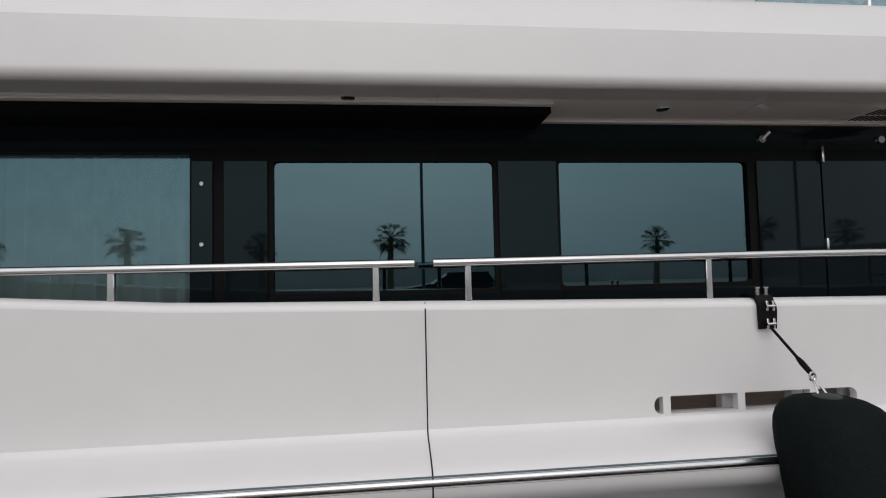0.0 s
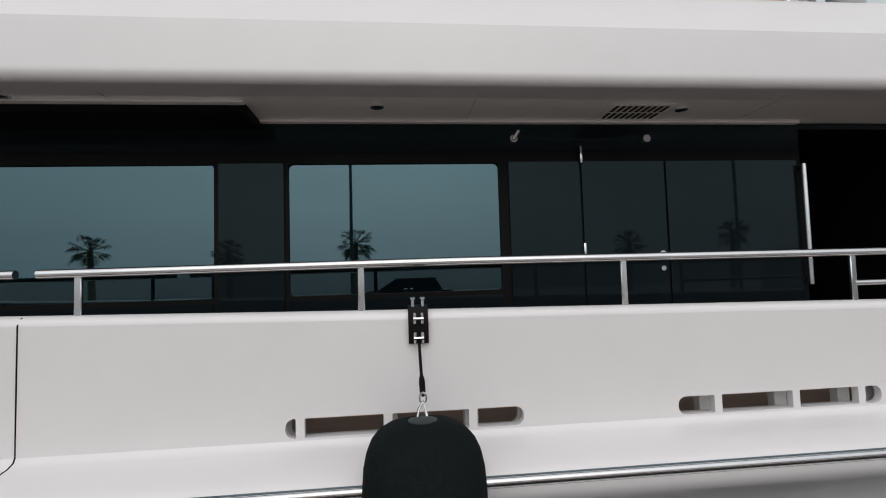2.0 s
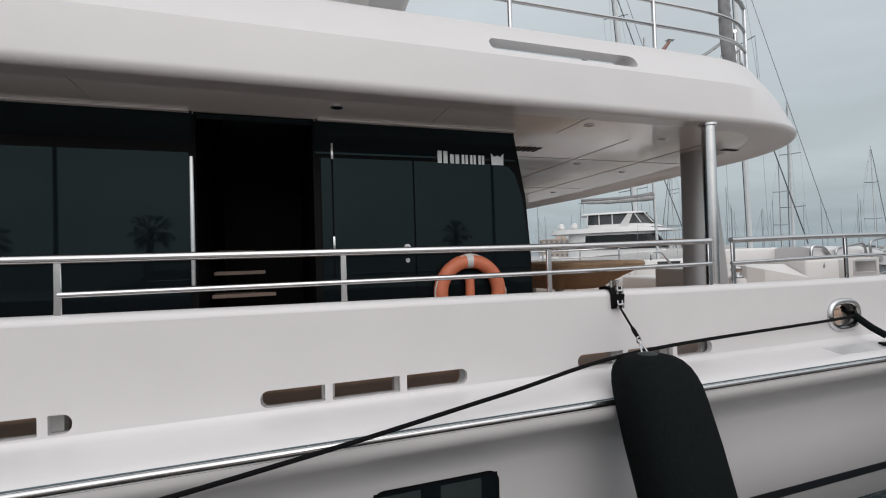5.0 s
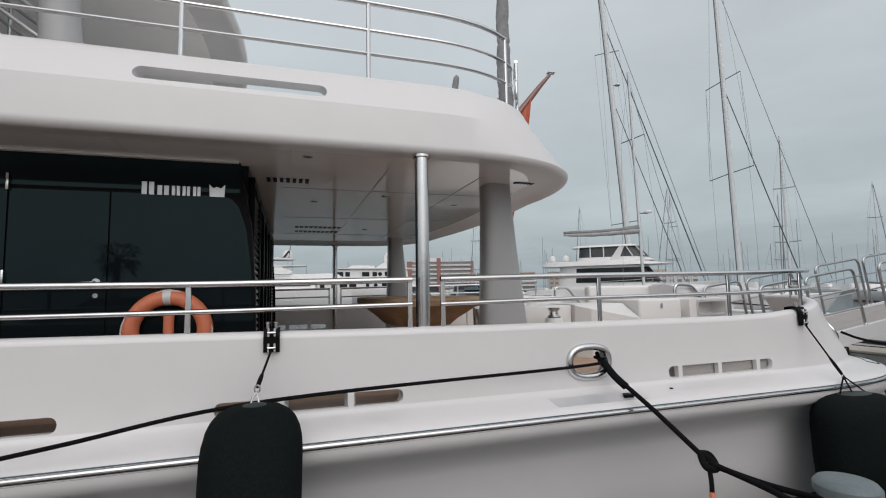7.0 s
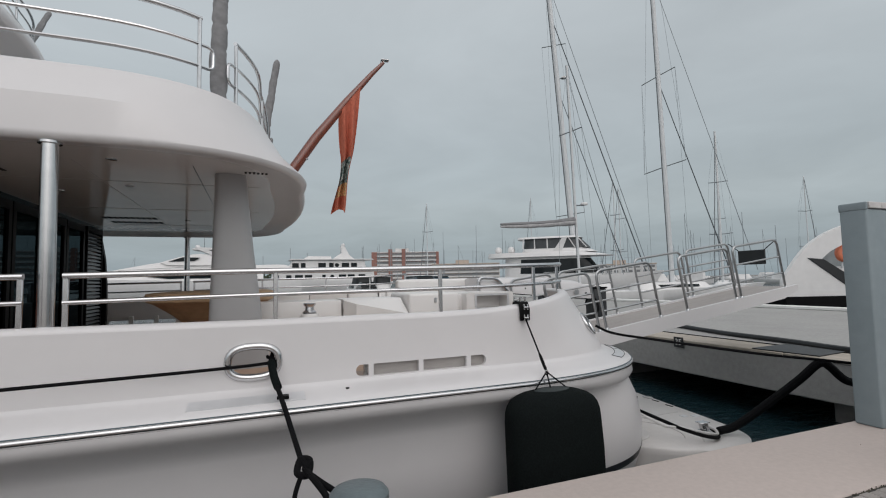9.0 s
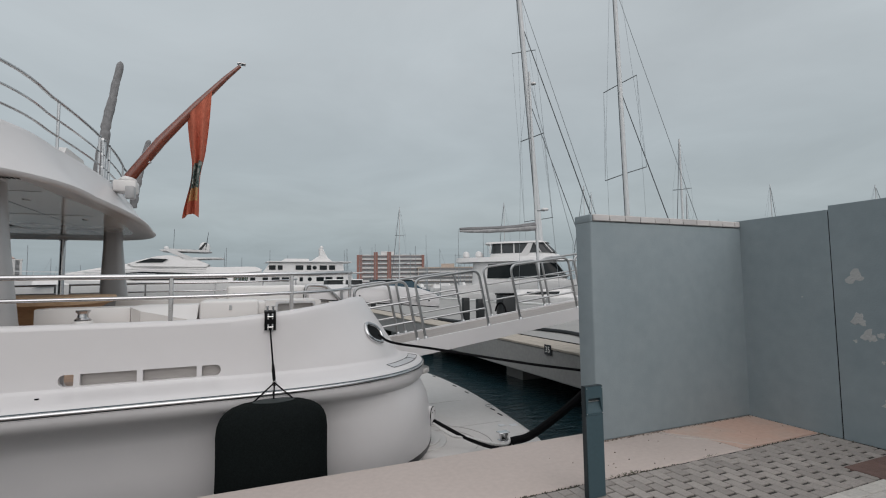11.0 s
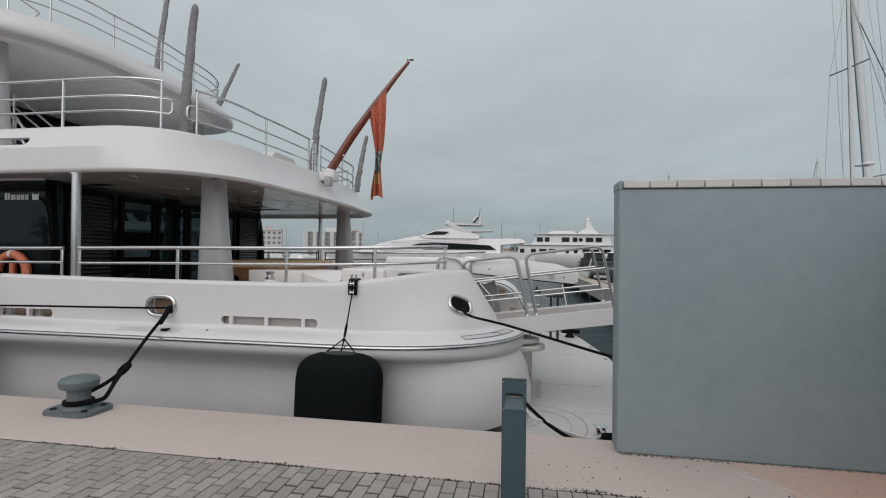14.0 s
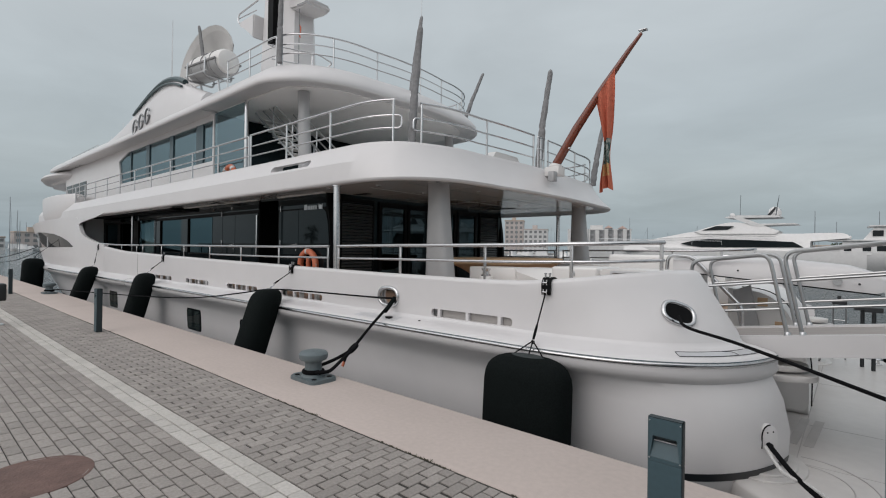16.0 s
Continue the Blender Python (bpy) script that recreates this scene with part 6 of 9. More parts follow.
part("arm_body", bm, M["gelcoat"], arm, sharp=50)
bm = B()
prism(bm, [(15.7, 1.355), (18.05, 1.15), (18.06, 1.166), (15.7, 1.372)], "y", 5.528, 5.545)
part("edge_strip", bm, M["black_matt"], arm, "thin dark strip along the lower edge")
bm = B()
tube(bm, [(17.65, 5.525, 1.305), (17.65, 5.55, 1.305)], 0.05, 16)
part("round_fitting", bm, M["satin"], arm, "round steel fitting")
for x, z in ((16.56, 1.40), (17.86, 1.28)):
    bm = B()
    tube(bm, [(x, 5.527, z), (x, 5.56, z)], 0.014, 10)
    part("stud", bm, M["ink"], arm)
bm = B()
box(bm, 15.75, 16.05, 5.62, 6.18, 0.6, 1.40, 0.03, 2)
part("arm_pedestal", bm, M["mould"], arm, "white pedestal")
# black davit posts on the platform
for x, y in ((18.12, 10.59), (17.95, 10.9)):
    post_ = thing("platform_stanchion", (x, y, -0.67), "black stanchion with a bracket on the swim platform", "stanchion", "stanchions on the platform")
    bm = B()
    tube(bm, [(x, y, -0.67), (x, y, 0.55)], 0.035, 10)
    part("post", bm, M["ink"], post_)
    bm = B()
    box(bm, x - 0.14, x + 0.14, y - 0.06, y + 0.06, 0.5, 0.6, 0.01, 1)
    part("bracket", bm, M["ink"], post_)

rail_ = thing("platform_lamp", (17.56, 11.5, -0.67), "black work lamp on thin steel legs beside the swim platform", "work lamp")
bm = B()
box(bm, 17.44, 17.70, 11.42, 11.58, 0.55, 0.66, 0.012, 1)
box(bm, 17.53, 17.60, 11.46, 11.54, 0.66, 0.74, 0.01, 1)
part("lamp_housing", bm, M["ink"], rail_)
for x in (17.46, 17.68):
    part("leg", tube(B(), [(x, 11.5, -0.67), (x, 11.5, 0.56)], 0.016, 8), M["hoop"], rail_)
part("cross_bar", tube(B(), [(17.46, 11.5, 0.2), (17.68, 11.5, 0.2)], 0.012, 8), M["hoop"], rail_)
solo("boat_pole", tube(B(), [(18.62, 11.4, -0.69), (18.33, 11.9, 0.85)], 0.018, 8), M["white_rope"], "thin white pole leaning on the swim platform", "boat pole")

# passerelle
GA, GB = Vector((16.35, 0, 0.53)), Vector((22.2, 0, 1.29))


def gz(x):
    return GA.z + (GB.z - GA.z) * (x - GA.x) / (GB.x - GA.x)


bm = B()
for y0, y1 in ((4.40, 4.47), (5.43, 5.50)):
    prism(bm, [(16.35, gz(16.35) - 0.2), (21.6, gz(21.6) - 0.13), (22.02, gz(22.02) - 0.03), (22.02, gz(22.02) + 0.08), (16.35, gz(16.35) + 0.06)], "y", y0, y1)
gang = thing("gangway", (16.4, 5, 0.5), "white boarding gangway with steel guard hoops at the yacht's stern", "gangway")
part("side_beam", bm, M["gelcoat"], gang, "white side beams")
bm = B()
prism(bm, [(16.35, gz(16.35) - 0.05), (22.0, gz(22.0) - 0.03), (22.0, gz(22.0) + 0.045), (16.35, gz(16.35) + 0.035)], "y", 4.47, 5.43)
part("gangway_deck", bm, M["plank"], gang, "worn grey gangway deck")
for y in (4.435, 5.465):
    for a, b in ((16.40, 17.24), (17.38, 18.52), (19.14, 20.36), (20.49, 21.72)):
        def P(x, h):
            return (x - 0.2 * h, y, gz(x) + 0.02 + h)
        bm = B()
        tube(bm, rounded([P(a, 0.03), P(a, 0.98), P(b, 0.98), P(b, 0.03)], 0.14, 7), 0.022, 9)
        hoop = part("guard_hoop", bm, M["hoop"], gang)
        for h in (0.34, 0.65):
            bm = B()
            tube(bm, [P(a, h), P(b, h)], 0.016, 8)
            part("hoop_bar", bm, M["hoop"], hoop)
        for x in (a, b):
            bm = B()
            lathe(bm, [(0.0, 0), (0.034, 0), (0.034, 0.05), (0.026, 0.06), (0, 0.06)], (x - 0.006, y, gz(x) + 0.04), 10)
            part("hoop_socket", bm, M["satin"], hoop, "steel socket")
bm = B()
box(bm, 21.50, 21.54, 4.66, 5.22, 1.76, 2.05, 0.008, 1)
board = part("gangway_sign", bm, M["ink"], gang, "black board hung across the gangway's end")
for y, y_top in ((4.68, 4.45), (5.20, 5.45)):
    bm = B()
    tube(bm, [(21.52, y, 2.04), (21.53, y_top, 2.22)], 0.009, 6)
    part("board_lanyard", bm, M["ink"], board)

# ---- things on and about the yacht ----
# life ring on the deckhouse side
ring = thing("life_ring", (8.38, 3.9, 1.0), "orange life ring with grey tape bands on the deckhouse", "life ring")
bm = B()
C = Vector((8.36, 3.915, 1.25))
pts = [C + Vector((0.303 * math.cos(radians(a)), 0, 0.303 * math.sin(radians(a)))) for a in range(0, 360, 10)]
tube(bm, pts, 0.07, 14, closed=True)
part("buoy", bm, M["orange"], ring)
for a in (92, 212, 328):
    bm = B()
    tube(bm, [C + Vector((0.303 * math.cos(radians(a + d)), 0, 0.303 * math.sin(radians(a + d)))) for d in (-6, -2, 2, 6)], 0.073, 14)
    part("tape_band", bm, M["reflect"], ring, "grey reflective band")
bm = B()
tube(bm, curve_pts([C + Vector((0.37 * math.cos(radians(a)), -0.03, 0.37 * math.sin(radians(a)) - (0.03 if a % 90 else 0))) for a in range(0, 361, 45)], 4), 0.008, 6)
part("grab_line", bm, M["white_rope"], ring, "thin white grab line")
bm = B()
tube(bm, [(8.36, 3.92, 1.10), (8.36, 3.92, 1.42)], 0.045, 12)
box(bm, 8.345, 8.375, 3.92, 3.985, 1.0, 1.42)
part("ring_light", bm, M["orange"], ring, "orange light canister on its bracket")

# ensign
rows = []
for i in range(33):
    s = i / 32
    row = []
    hang = Vector((13.83 - 0.26 * max(0, s - 0.45), CY + 0.02 + 0.42 * s * s, 5.05 - 2.0 * s + 0.02 * math.sin(9 * s)))
    wide = 0.165 + 0.045 * math.sin(2.2 * math.pi * s + 0.5) - 0.05 * s
    for j in range(19):
        u = j / 18
        at_staff = Vector((14.06 - 0.42 * u, CY - 0.085, 5.42 - 0.56 * u))
        fold = 0.075 * math.sin(u * 14 + 2.0 * s) + 0.03 * math.sin(u * 5 + 7 * s)
        free = hang + Vector((wide * (1 - 2 * u) * 0.94, -wide * (1 - 2 * u) * 0.3 + fold, 0.16 * (0.5 - u) * (1 - s) - 0.10 * abs(2 * u - 0.8) * s))
        k = smooth01(s, 0.0, 0.42)
        p = at_staff.lerp(free, k)
        row.append((p.x, p.y, p.z))
    rows.append(row)
bm = B()
loft(bm, rows, ring_closed=False)
back = loft(B(), [[(x, y + 0.006, z) for x, y, z in r] for r in rows], ring_closed=False)
me_tmp = bpy.data.meshes.new("tmp")
back.to_mesh(me_tmp)
bm.from_mesh(me_tmp)
back.free()
bpy.data.meshes.remove(me_tmp)
bm.faces.ensure_lookup_table()
for q, fc in enumerate(bm.faces):
    i, j = (q % (32 * 18)) // 18, (q % (32 * 18)) % 18
    if 16 <= i <= 23 and 1 <= j <= 16:
        fc.material_index = 1
    elif 24 <= i <= 27 and 2 <= j <= 15:
        fc.material_index = 2
flag = solo("ensign", bm, [M["flag"], M["badge"], M["badge_gold"]], "faded red ensign with a mottled badge hanging from the varnished staff", "flag")
bm = B()
tube(bm, [(14.17, CY, 5.54), (14.42, CY, 5.88)], 0.01, 6)
part("halyard", bm, M["white_rope"], flag)


def tan_cover(name, x0, x1, y0, y1, z0, z1, label):
    """A canvas-covered table: the cloth spreads at the top and is gathered in underneath."""
    t = thing(name, ((x0 + x1) / 2, (y0 + y1) / 2, 0.6), label, "covered table", "covered tables on the aft deck")
    rings = []
    for k, (f_, z) in enumerate(((0.5, z0), (0.62, z0 + 0.12), (0.85, z0 + 0.3), (0.98, z1 - 0.12), (1.0, z1 - 0.04), (0.985, z1), (0.9, z1 + 0.012))):
        ring_ = []
        for i in range(44):
            a = 2 * math.pi * i / 44
            c, s = math.cos(a), math.sin(a)
            n = 5
            px = abs(c) ** (2 / n) * (1 if c >= 0 else -1)
            py = abs(s) ** (2 / n) * (1 if s >= 0 else -1)
            fold = 1 + (0.05 * math.sin(7 * a + k) if k < 3 else 0)
            ring_.append(((x0 + x1) / 2 + px * (x1 - x0) / 2 * f_ * fold, (y0 + y1) / 2 + py * (y1 - y0) / 2 * f_ * fold, z))
        rings.append(ring_)
    bm = B()
    loft(bm, rings)
    part("canvas_cover", bm, M["tan"], t)
    bm = B()
    lathe(bm, [(0.35, 0.0), (0.33, 0.04), (0.09, 0.08), (0.08, z0 + 0.1 - 0.6)], ((x0 + x1) / 2, (y0 + y1) / 2, 0.6), 20)
    part("pedestal", bm, M["satin"], t)


tan_cover("covered_table", 10.62, 12.45, 5.75, 8.8, 1.0, 1.46, "large table under a tan canvas cover on the aft deck")

# fenders


def fender(x, y, ztop_, height, w, th, lean, hook_x, hook_z, label):
    """A cloth-covered fender with shoulder curve and cap, hung by a bridle and rope from a padded clamp over the bulwark."""
    f_ = thing("fender", (x, y, ztop_ - height), label, "fender", "fenders along the hull")
    broad = w > 0.8
    cr = 0.2 if broad else 0.13
    rings = []
    for s, k in ((0.0, 0.62), (0.02, 0.86), (0.07, 0.97), (0.2, 1.0), (0.6, 1.0), (0.80, 0.995), (0.86, 0.975), (0.905, 0.93), (0.94, 0.855), (0.968, 0.74), (0.988, 0.58), (1.0, 0.36)):
        ring_ = []
        for i in range(36):
            a = 2 * math.pi * i / 36
            c, q = math.cos(a), math.sin(a)
            n = 2.7
            px = abs(c) ** (2 / n) * (1 if c >= 0 else -1)
            py = abs(q) ** (2 / n) * (1 if q >= 0 else -1)
            ring_.append((x + px * w / 2 * k + 0.006 * math.sin(5 * a + 9 * s), y - lean * (1 - s) * height + py * th / 2 * k, ztop_ - height * (1 - s)))
        rings.append(ring_)
    bm = B()
    loft(bm, rings)
    part("cloth_cover", bm, M["fabric"], f_)
    bm = B()
    lathe(bm, [(w * cr, -0.03), (w * cr * 0.95, 0.010), (w * cr * 0.6, 0.018), (0, 0.02)], (x, y, ztop_ - 0.005), 24, (1, th / w))
    part("top_cap", bm, M["cap"], f_, "grey-green rubber cap")
    eye = Vector((x + 0.01, y + 0.10, ztop_ + (0.16 if broad else 0.10)))
    if broad:
        for dx in (-0.19, 0.19, 0.0):
            bm = B()
            tube(bm, [(x + dx, y + 0.02, ztop_ + 0.0), eye], 0.008, 7)
            part("bridle_leg", bm, M["rope"], f_, "black rope bridle")
    else:
        for dx in (-0.03, 0.03):
            bm = B()
            tube(bm, [(x + dx, y + 0.02, ztop_ - 0.01), (x + 0.6 * dx, y + 0.05, ztop_ + 0.04), eye - Vector((0, 0, 0.03))], 0.007, 7)
            part("shackle_link", bm, M["chrome"], f_, "steel link")
    bm = B()
    tube(bm, [eye + Vector((0.018 * math.cos(radians(a)), 0, 0.024 * math.sin(radians(a)) - 0.01)) for a in range(0, 360, 30)], 0.007, 6, closed=True)
    part("snap_shackle", bm, M["chrome"], f_, "steel snap shackle")
    hk = Vector((hook_x, 2.905, hook_z - 0.10))
    bm = B()
    tube(bm, [eye + (hk - eye) * s for s in (0.0, 0.06, 0.22, 0.3, 0.34, 1.0)], [0.010, 0.016, 0.017, 0.014, 0.009, 0.009], 8)
    part("hanging_rope", bm, M["rope"], f_, "black hanging rope")
    zt = ztop(hook_x)
    prof = [(2.930, hook_z - 0.12), (2.915, hook_z - 0.12), (2.905, hook_z + 0.0), (2.91, zt - 0.05), (2.945, zt + 0.018), (3.01, zt + 0.03), (3.08, zt + 0.018), (3.10, zt - 0.06), (3.087, zt - 0.06), (3.075, zt + 0.004), (3.01, zt + 0.008), (2.952, zt - 0.002), (2.935, zt - 0.05)]
    bm = B()
    loft(bm, [[(hook_x + dx, y_, z_) for y_, z_ in prof] for dx in (-0.06, 0.06)])
    pad = part("padded_clamp", bm, M["black_matt"], f_, "black padded clamp over the bulwark")
    for dz in (-0.085, 0.03):
        bm = B()
        box(bm, hook_x - 0.03, hook_x - 0.014, 2.885, 2.912, hook_z + dz - 0.03, hook_z + dz + 0.035, 0.003, 1)
        box(bm, hook_x + 0.014, hook_x + 0.03, 2.885, 2.912, hook_z + dz - 0.03, hook_z + dz + 0.035, 0.003, 1)
        tube(bm, [(hook_x - 0.03, 2.89, hook_z + dz), (hook_x + 0.03, 2.89, hook_z + dz)], 0.011, 8)
        part("cleat", bm, M["chrome"], pad, "small steel cleat")
    for dx in (-0.03, 0.03):
        bm = B()
        tube(bm, [(hook_x + dx, 2.96, zt + 0.02), (hook_x + dx, 2.96, zt + 0.065)], 0.012, 8)
        lathe(bm, [(0, 0), (0.019, 0.004), (0.019, 0.014), (0, 0.02)], (hook_x + dx, 2.96, zt + 0.06), 10)
        part("clamp_screw", bm, M["chrome"], pad, "steel clamp screw")


fender(2.40, 2.50, 0.84, 1.40, 0.60, 0.52, 0.26, 2.41, 1.29, "black cloth-covered fender hanging by the freeing port")
fender(9.19, 2.50, 0.82, 1.45, 0.62, 0.54, 0.33, 9.28, 1.24, "black cloth-covered fender leaning against the quay")
fender(14.98, 2.47, 0.43, 1.45, 1.06, 0.54, 0.05, 14.96, 1.22, "broad black fender hanging low at the quarter")
fender(-3.3, 2.48, 0.84, 1.45, 0.62, 0.54, 0.33, -4.3, 1.56, "black fender amidships on a long slanting rope")
fender(-13.2, 2.36, 0.92, 1.5, 0.95, 0.86, 0.05, -10.6, 2.0, "black fender far forward near the bow")

# mooring ropes


def rope(name, pts, r, label, mat="rope", smooth=8):
    bm = B()
    tube(bm, curve_pts(pts, smooth), r, 9)
    return solo(name, bm, M[mat], label, "rope", "mooring ropes")


rope("spring_line", [(12.25, 3.02, 0.90), (12.1, 2.90, 0.845), (9.3, 2.64, 0.815), (8.0, 2.53, 0.66), (6.7, 2.44, 0.49), (5.3, 2.3, 0.37), (3.0, 2.1, 0.26), (0.0, 1.75, 0.17), (-2.25, 1.24, 0.15)], 0.0145, "long black spring line running forward along the hull")
line = thing("breast_line", (12.5, 1.9, 0.1), "black breast line spliced round the quay bollard", "rope", "mooring ropes")
bm = B()
tube(bm, curve_pts([(12.30, 3.05, 0.93), (12.28, 2.91, 0.82), (12.38, 2.4, 0.52), (12.47, 1.97, 0.24)], 8), 0.021, 9)
part("standing_part", bm, M["rope"], line)
bm = B()
tube(bm, curve_pts([(12.28, 2.93, 0.86), (12.30, 2.80, 0.75), (12.33, 2.68, 0.67)], 6), [0.035] * 13, 9)
part("chafe_sleeve", bm, M["fabric"], line, "thick black chafe sleeve")
bm = B()
tube(bm, curve_pts([(12.455, 2.02, 0.27), (12.52, 1.98, 0.26), (12.50, 1.9, 0.19), (12.43, 1.93, 0.2), (12.46, 2.0, 0.27), (12.50, 1.93, 0.22)], 6), 0.026, 9)
part("knot", bm, M["rope"], line, "bulky black knot")
bm = B()
tube(bm, curve_pts([(12.48, 1.95, 0.22), (12.58, 1.6, 0.16), (12.62, 1.32, 0.12), (12.74, 1.18, 0.11), (12.84, 1.10, 0.11), (12.92, 1.2, 0.115), (12.86, 1.33, 0.12), (12.66, 1.62, 0.15), (12.48, 1.93, 0.21)], 7), 0.022, 9)
part("bollard_loop", bm, M["rope"], line, "loop round the bollard")
bm = B()
tube(bm, curve_pts([(12.46, 1.93, 0.19), (12.42, 1.88, 0.11), (12.40, 1.86, 0.04)], 6), 0.017, 8)
tail = part("rope_tail", bm, M["rope"], line)
bm = B()
tube(bm, [(12.40, 1.86, 0.045), (12.385, 1.845, -0.02)], 0.02, 8)
part("tail_whipping", bm, M["orange"], tail, "orange whipping at the rope's end")
rope("stern_line", [(16.33, 3.42, 0.93), (16.47, 3.25, 0.84), (17.0, 3.12, 0.74), (18.0, 2.5, 0.57), (19.2, 1.55, 0.40), (19.7, 1.46, 0.05)], 0.0165, "black stern line leading past the wall")
rope("bow_line", [(-18.2, 3.5, 1.55), (-23, 2.6, 0.85), (-29, 1.9, 0.4), (-36, 1.3, 0.12)], 0.02, "black bow line leading forward to the quay")
rope("bow_line", [(-19.5, 3.75, 1.3), (-25, 3.1, 0.5), (-31, 2.2, 0.2), (-38, 1.3, 0.1)], 0.02, "slack black bow line leading forward to the quay")
fol = thing("folded_davit", (18.5, 11.15, -0.665), "black folded davit lying on the swim platform", "davit")
bm = lathe(B(), [(0, 0), (0.13, 0), (0.14, 0.03), (0.10, 0.06), (0.08, 0.12), (0.05, 0.16), (0, 0.165)], (18.5, 11.15, -0.667), 18)
part("base", bm, M["black_matt"], fol)
bm = box(B(), 18.28, 18.78, 11.08, 11.22, -0.56, -0.44, 0.03, 2)
part("arm", bm, M["black_matt"], fol)
bm = tube(B(), [(18.3, 11.15, -0.45), (18.42, 11.12, -0.36), (18.62, 11.17, -0.40)], 0.045, 8)
part("hook", bm, M["black_matt"], fol)
rope("platform_line", [(17.16, 3.58, -0.31), (17.34, 3.33, -0.41), (17.49, 3.19, -0.49), (17.68, 3.04, -0.56), (17.84, 3.0, -0.60), (17.99, 3.04, -0.63), (18.14, 3.18, -0.635), (18.22, 3.34, -0.63)], 0.024, "black line from the quarter to the platform cleat")
rope("fender_line", [(17.14, 3.56, -0.34), (17.31, 3.30, -0.455), (17.50, 3.20, -0.475), (17.70, 3.08, -0.53), (17.86, 3.05, -0.57), (18.02, 3.08, -0.60), (18.14, 3.2, -0.60), (18.2, 3.34, -0.60)], 0.019, "white line beside the black one on the platform", "white_rope")
rope("shore_hose", [(18.15, 3.16, -0.60), (18.42, 3.08, -0.53), (18.79, 2.85, -0.2), (19.0, 2.58, 0.13), (19.12, 2.44, 0.33), (19.2, 2.39, 0.365), (19.32, 2.39, 0.31), (19.75, 2.4, 0.06), (20.4, 2.35, -0.02), (20.95, 2.32, 0.1), (21.4, 2.3, 0.165)], 0.055, "thick black shore-power hose rising from the platform")

# ---- quay furniture ----


def bollard(x, y, label):
    b = thing("mooring_bollard", (x, y, 0), label, "bollard", "mooring bollards on the quay")
    bm = B()
    prism(bm, pill(x - 0.27, x + 0.27, y - 0.19, y + 0.19, 0.09, 0.09), "z", 0.0, 0.045)
    bmesh.ops.bevel(bm, geom=[e for e in bm.edges if abs(e.verts[0].co.z - 0.045) < 1e-5 and abs(e.verts[1].co.z - 0.045) < 1e-5], offset=0.012, segments=2, affect='EDGES')
    plate = part("base_plate", bm, M["bollard"], b)
    for dx in (-0.18, 0.18):
        for dy in (-0.11, 0.11):
            bm = B()
            lathe(bm, [(0, 0), (0.032, 0), (0.03, 0.006), (0, 0.006)], (x + dx, y + dy, 0.045), 12)
            part("bolt_pocket", bm, M["black_matt"], plate)
    bm = B()
    lathe(bm, [(0.15, 0.04), (0.12, 0.07), (0.105, 0.12), (0.10, 0.2), (0.115, 0.235), (0.16, 0.25), (0.175, 0.275), (0.175, 0.32), (0.155, 0.345), (0.10, 0.36), (0, 0.365)], (x, y, 0), 28)
    part("bollard_head", bm, M["bollard"], b)
    bm = B()
    tube(bm, [(x + 0.118 * math.cos(radians(a)), y + 0.118 * math.sin(radians(a)), 0.09 + 0.012 * (a / 360)) for a in range(0, 721, 20)], 0.021, 8)
    part("rope_turns", bm, M["rope"], b, "black rope turns round the neck")


bollard(12.72, 1.14, "grey cast-iron mooring bollard with black rope on the coping")
bollard(-2.4, 1.14, "grey cast-iron mooring bollard far along the coping")


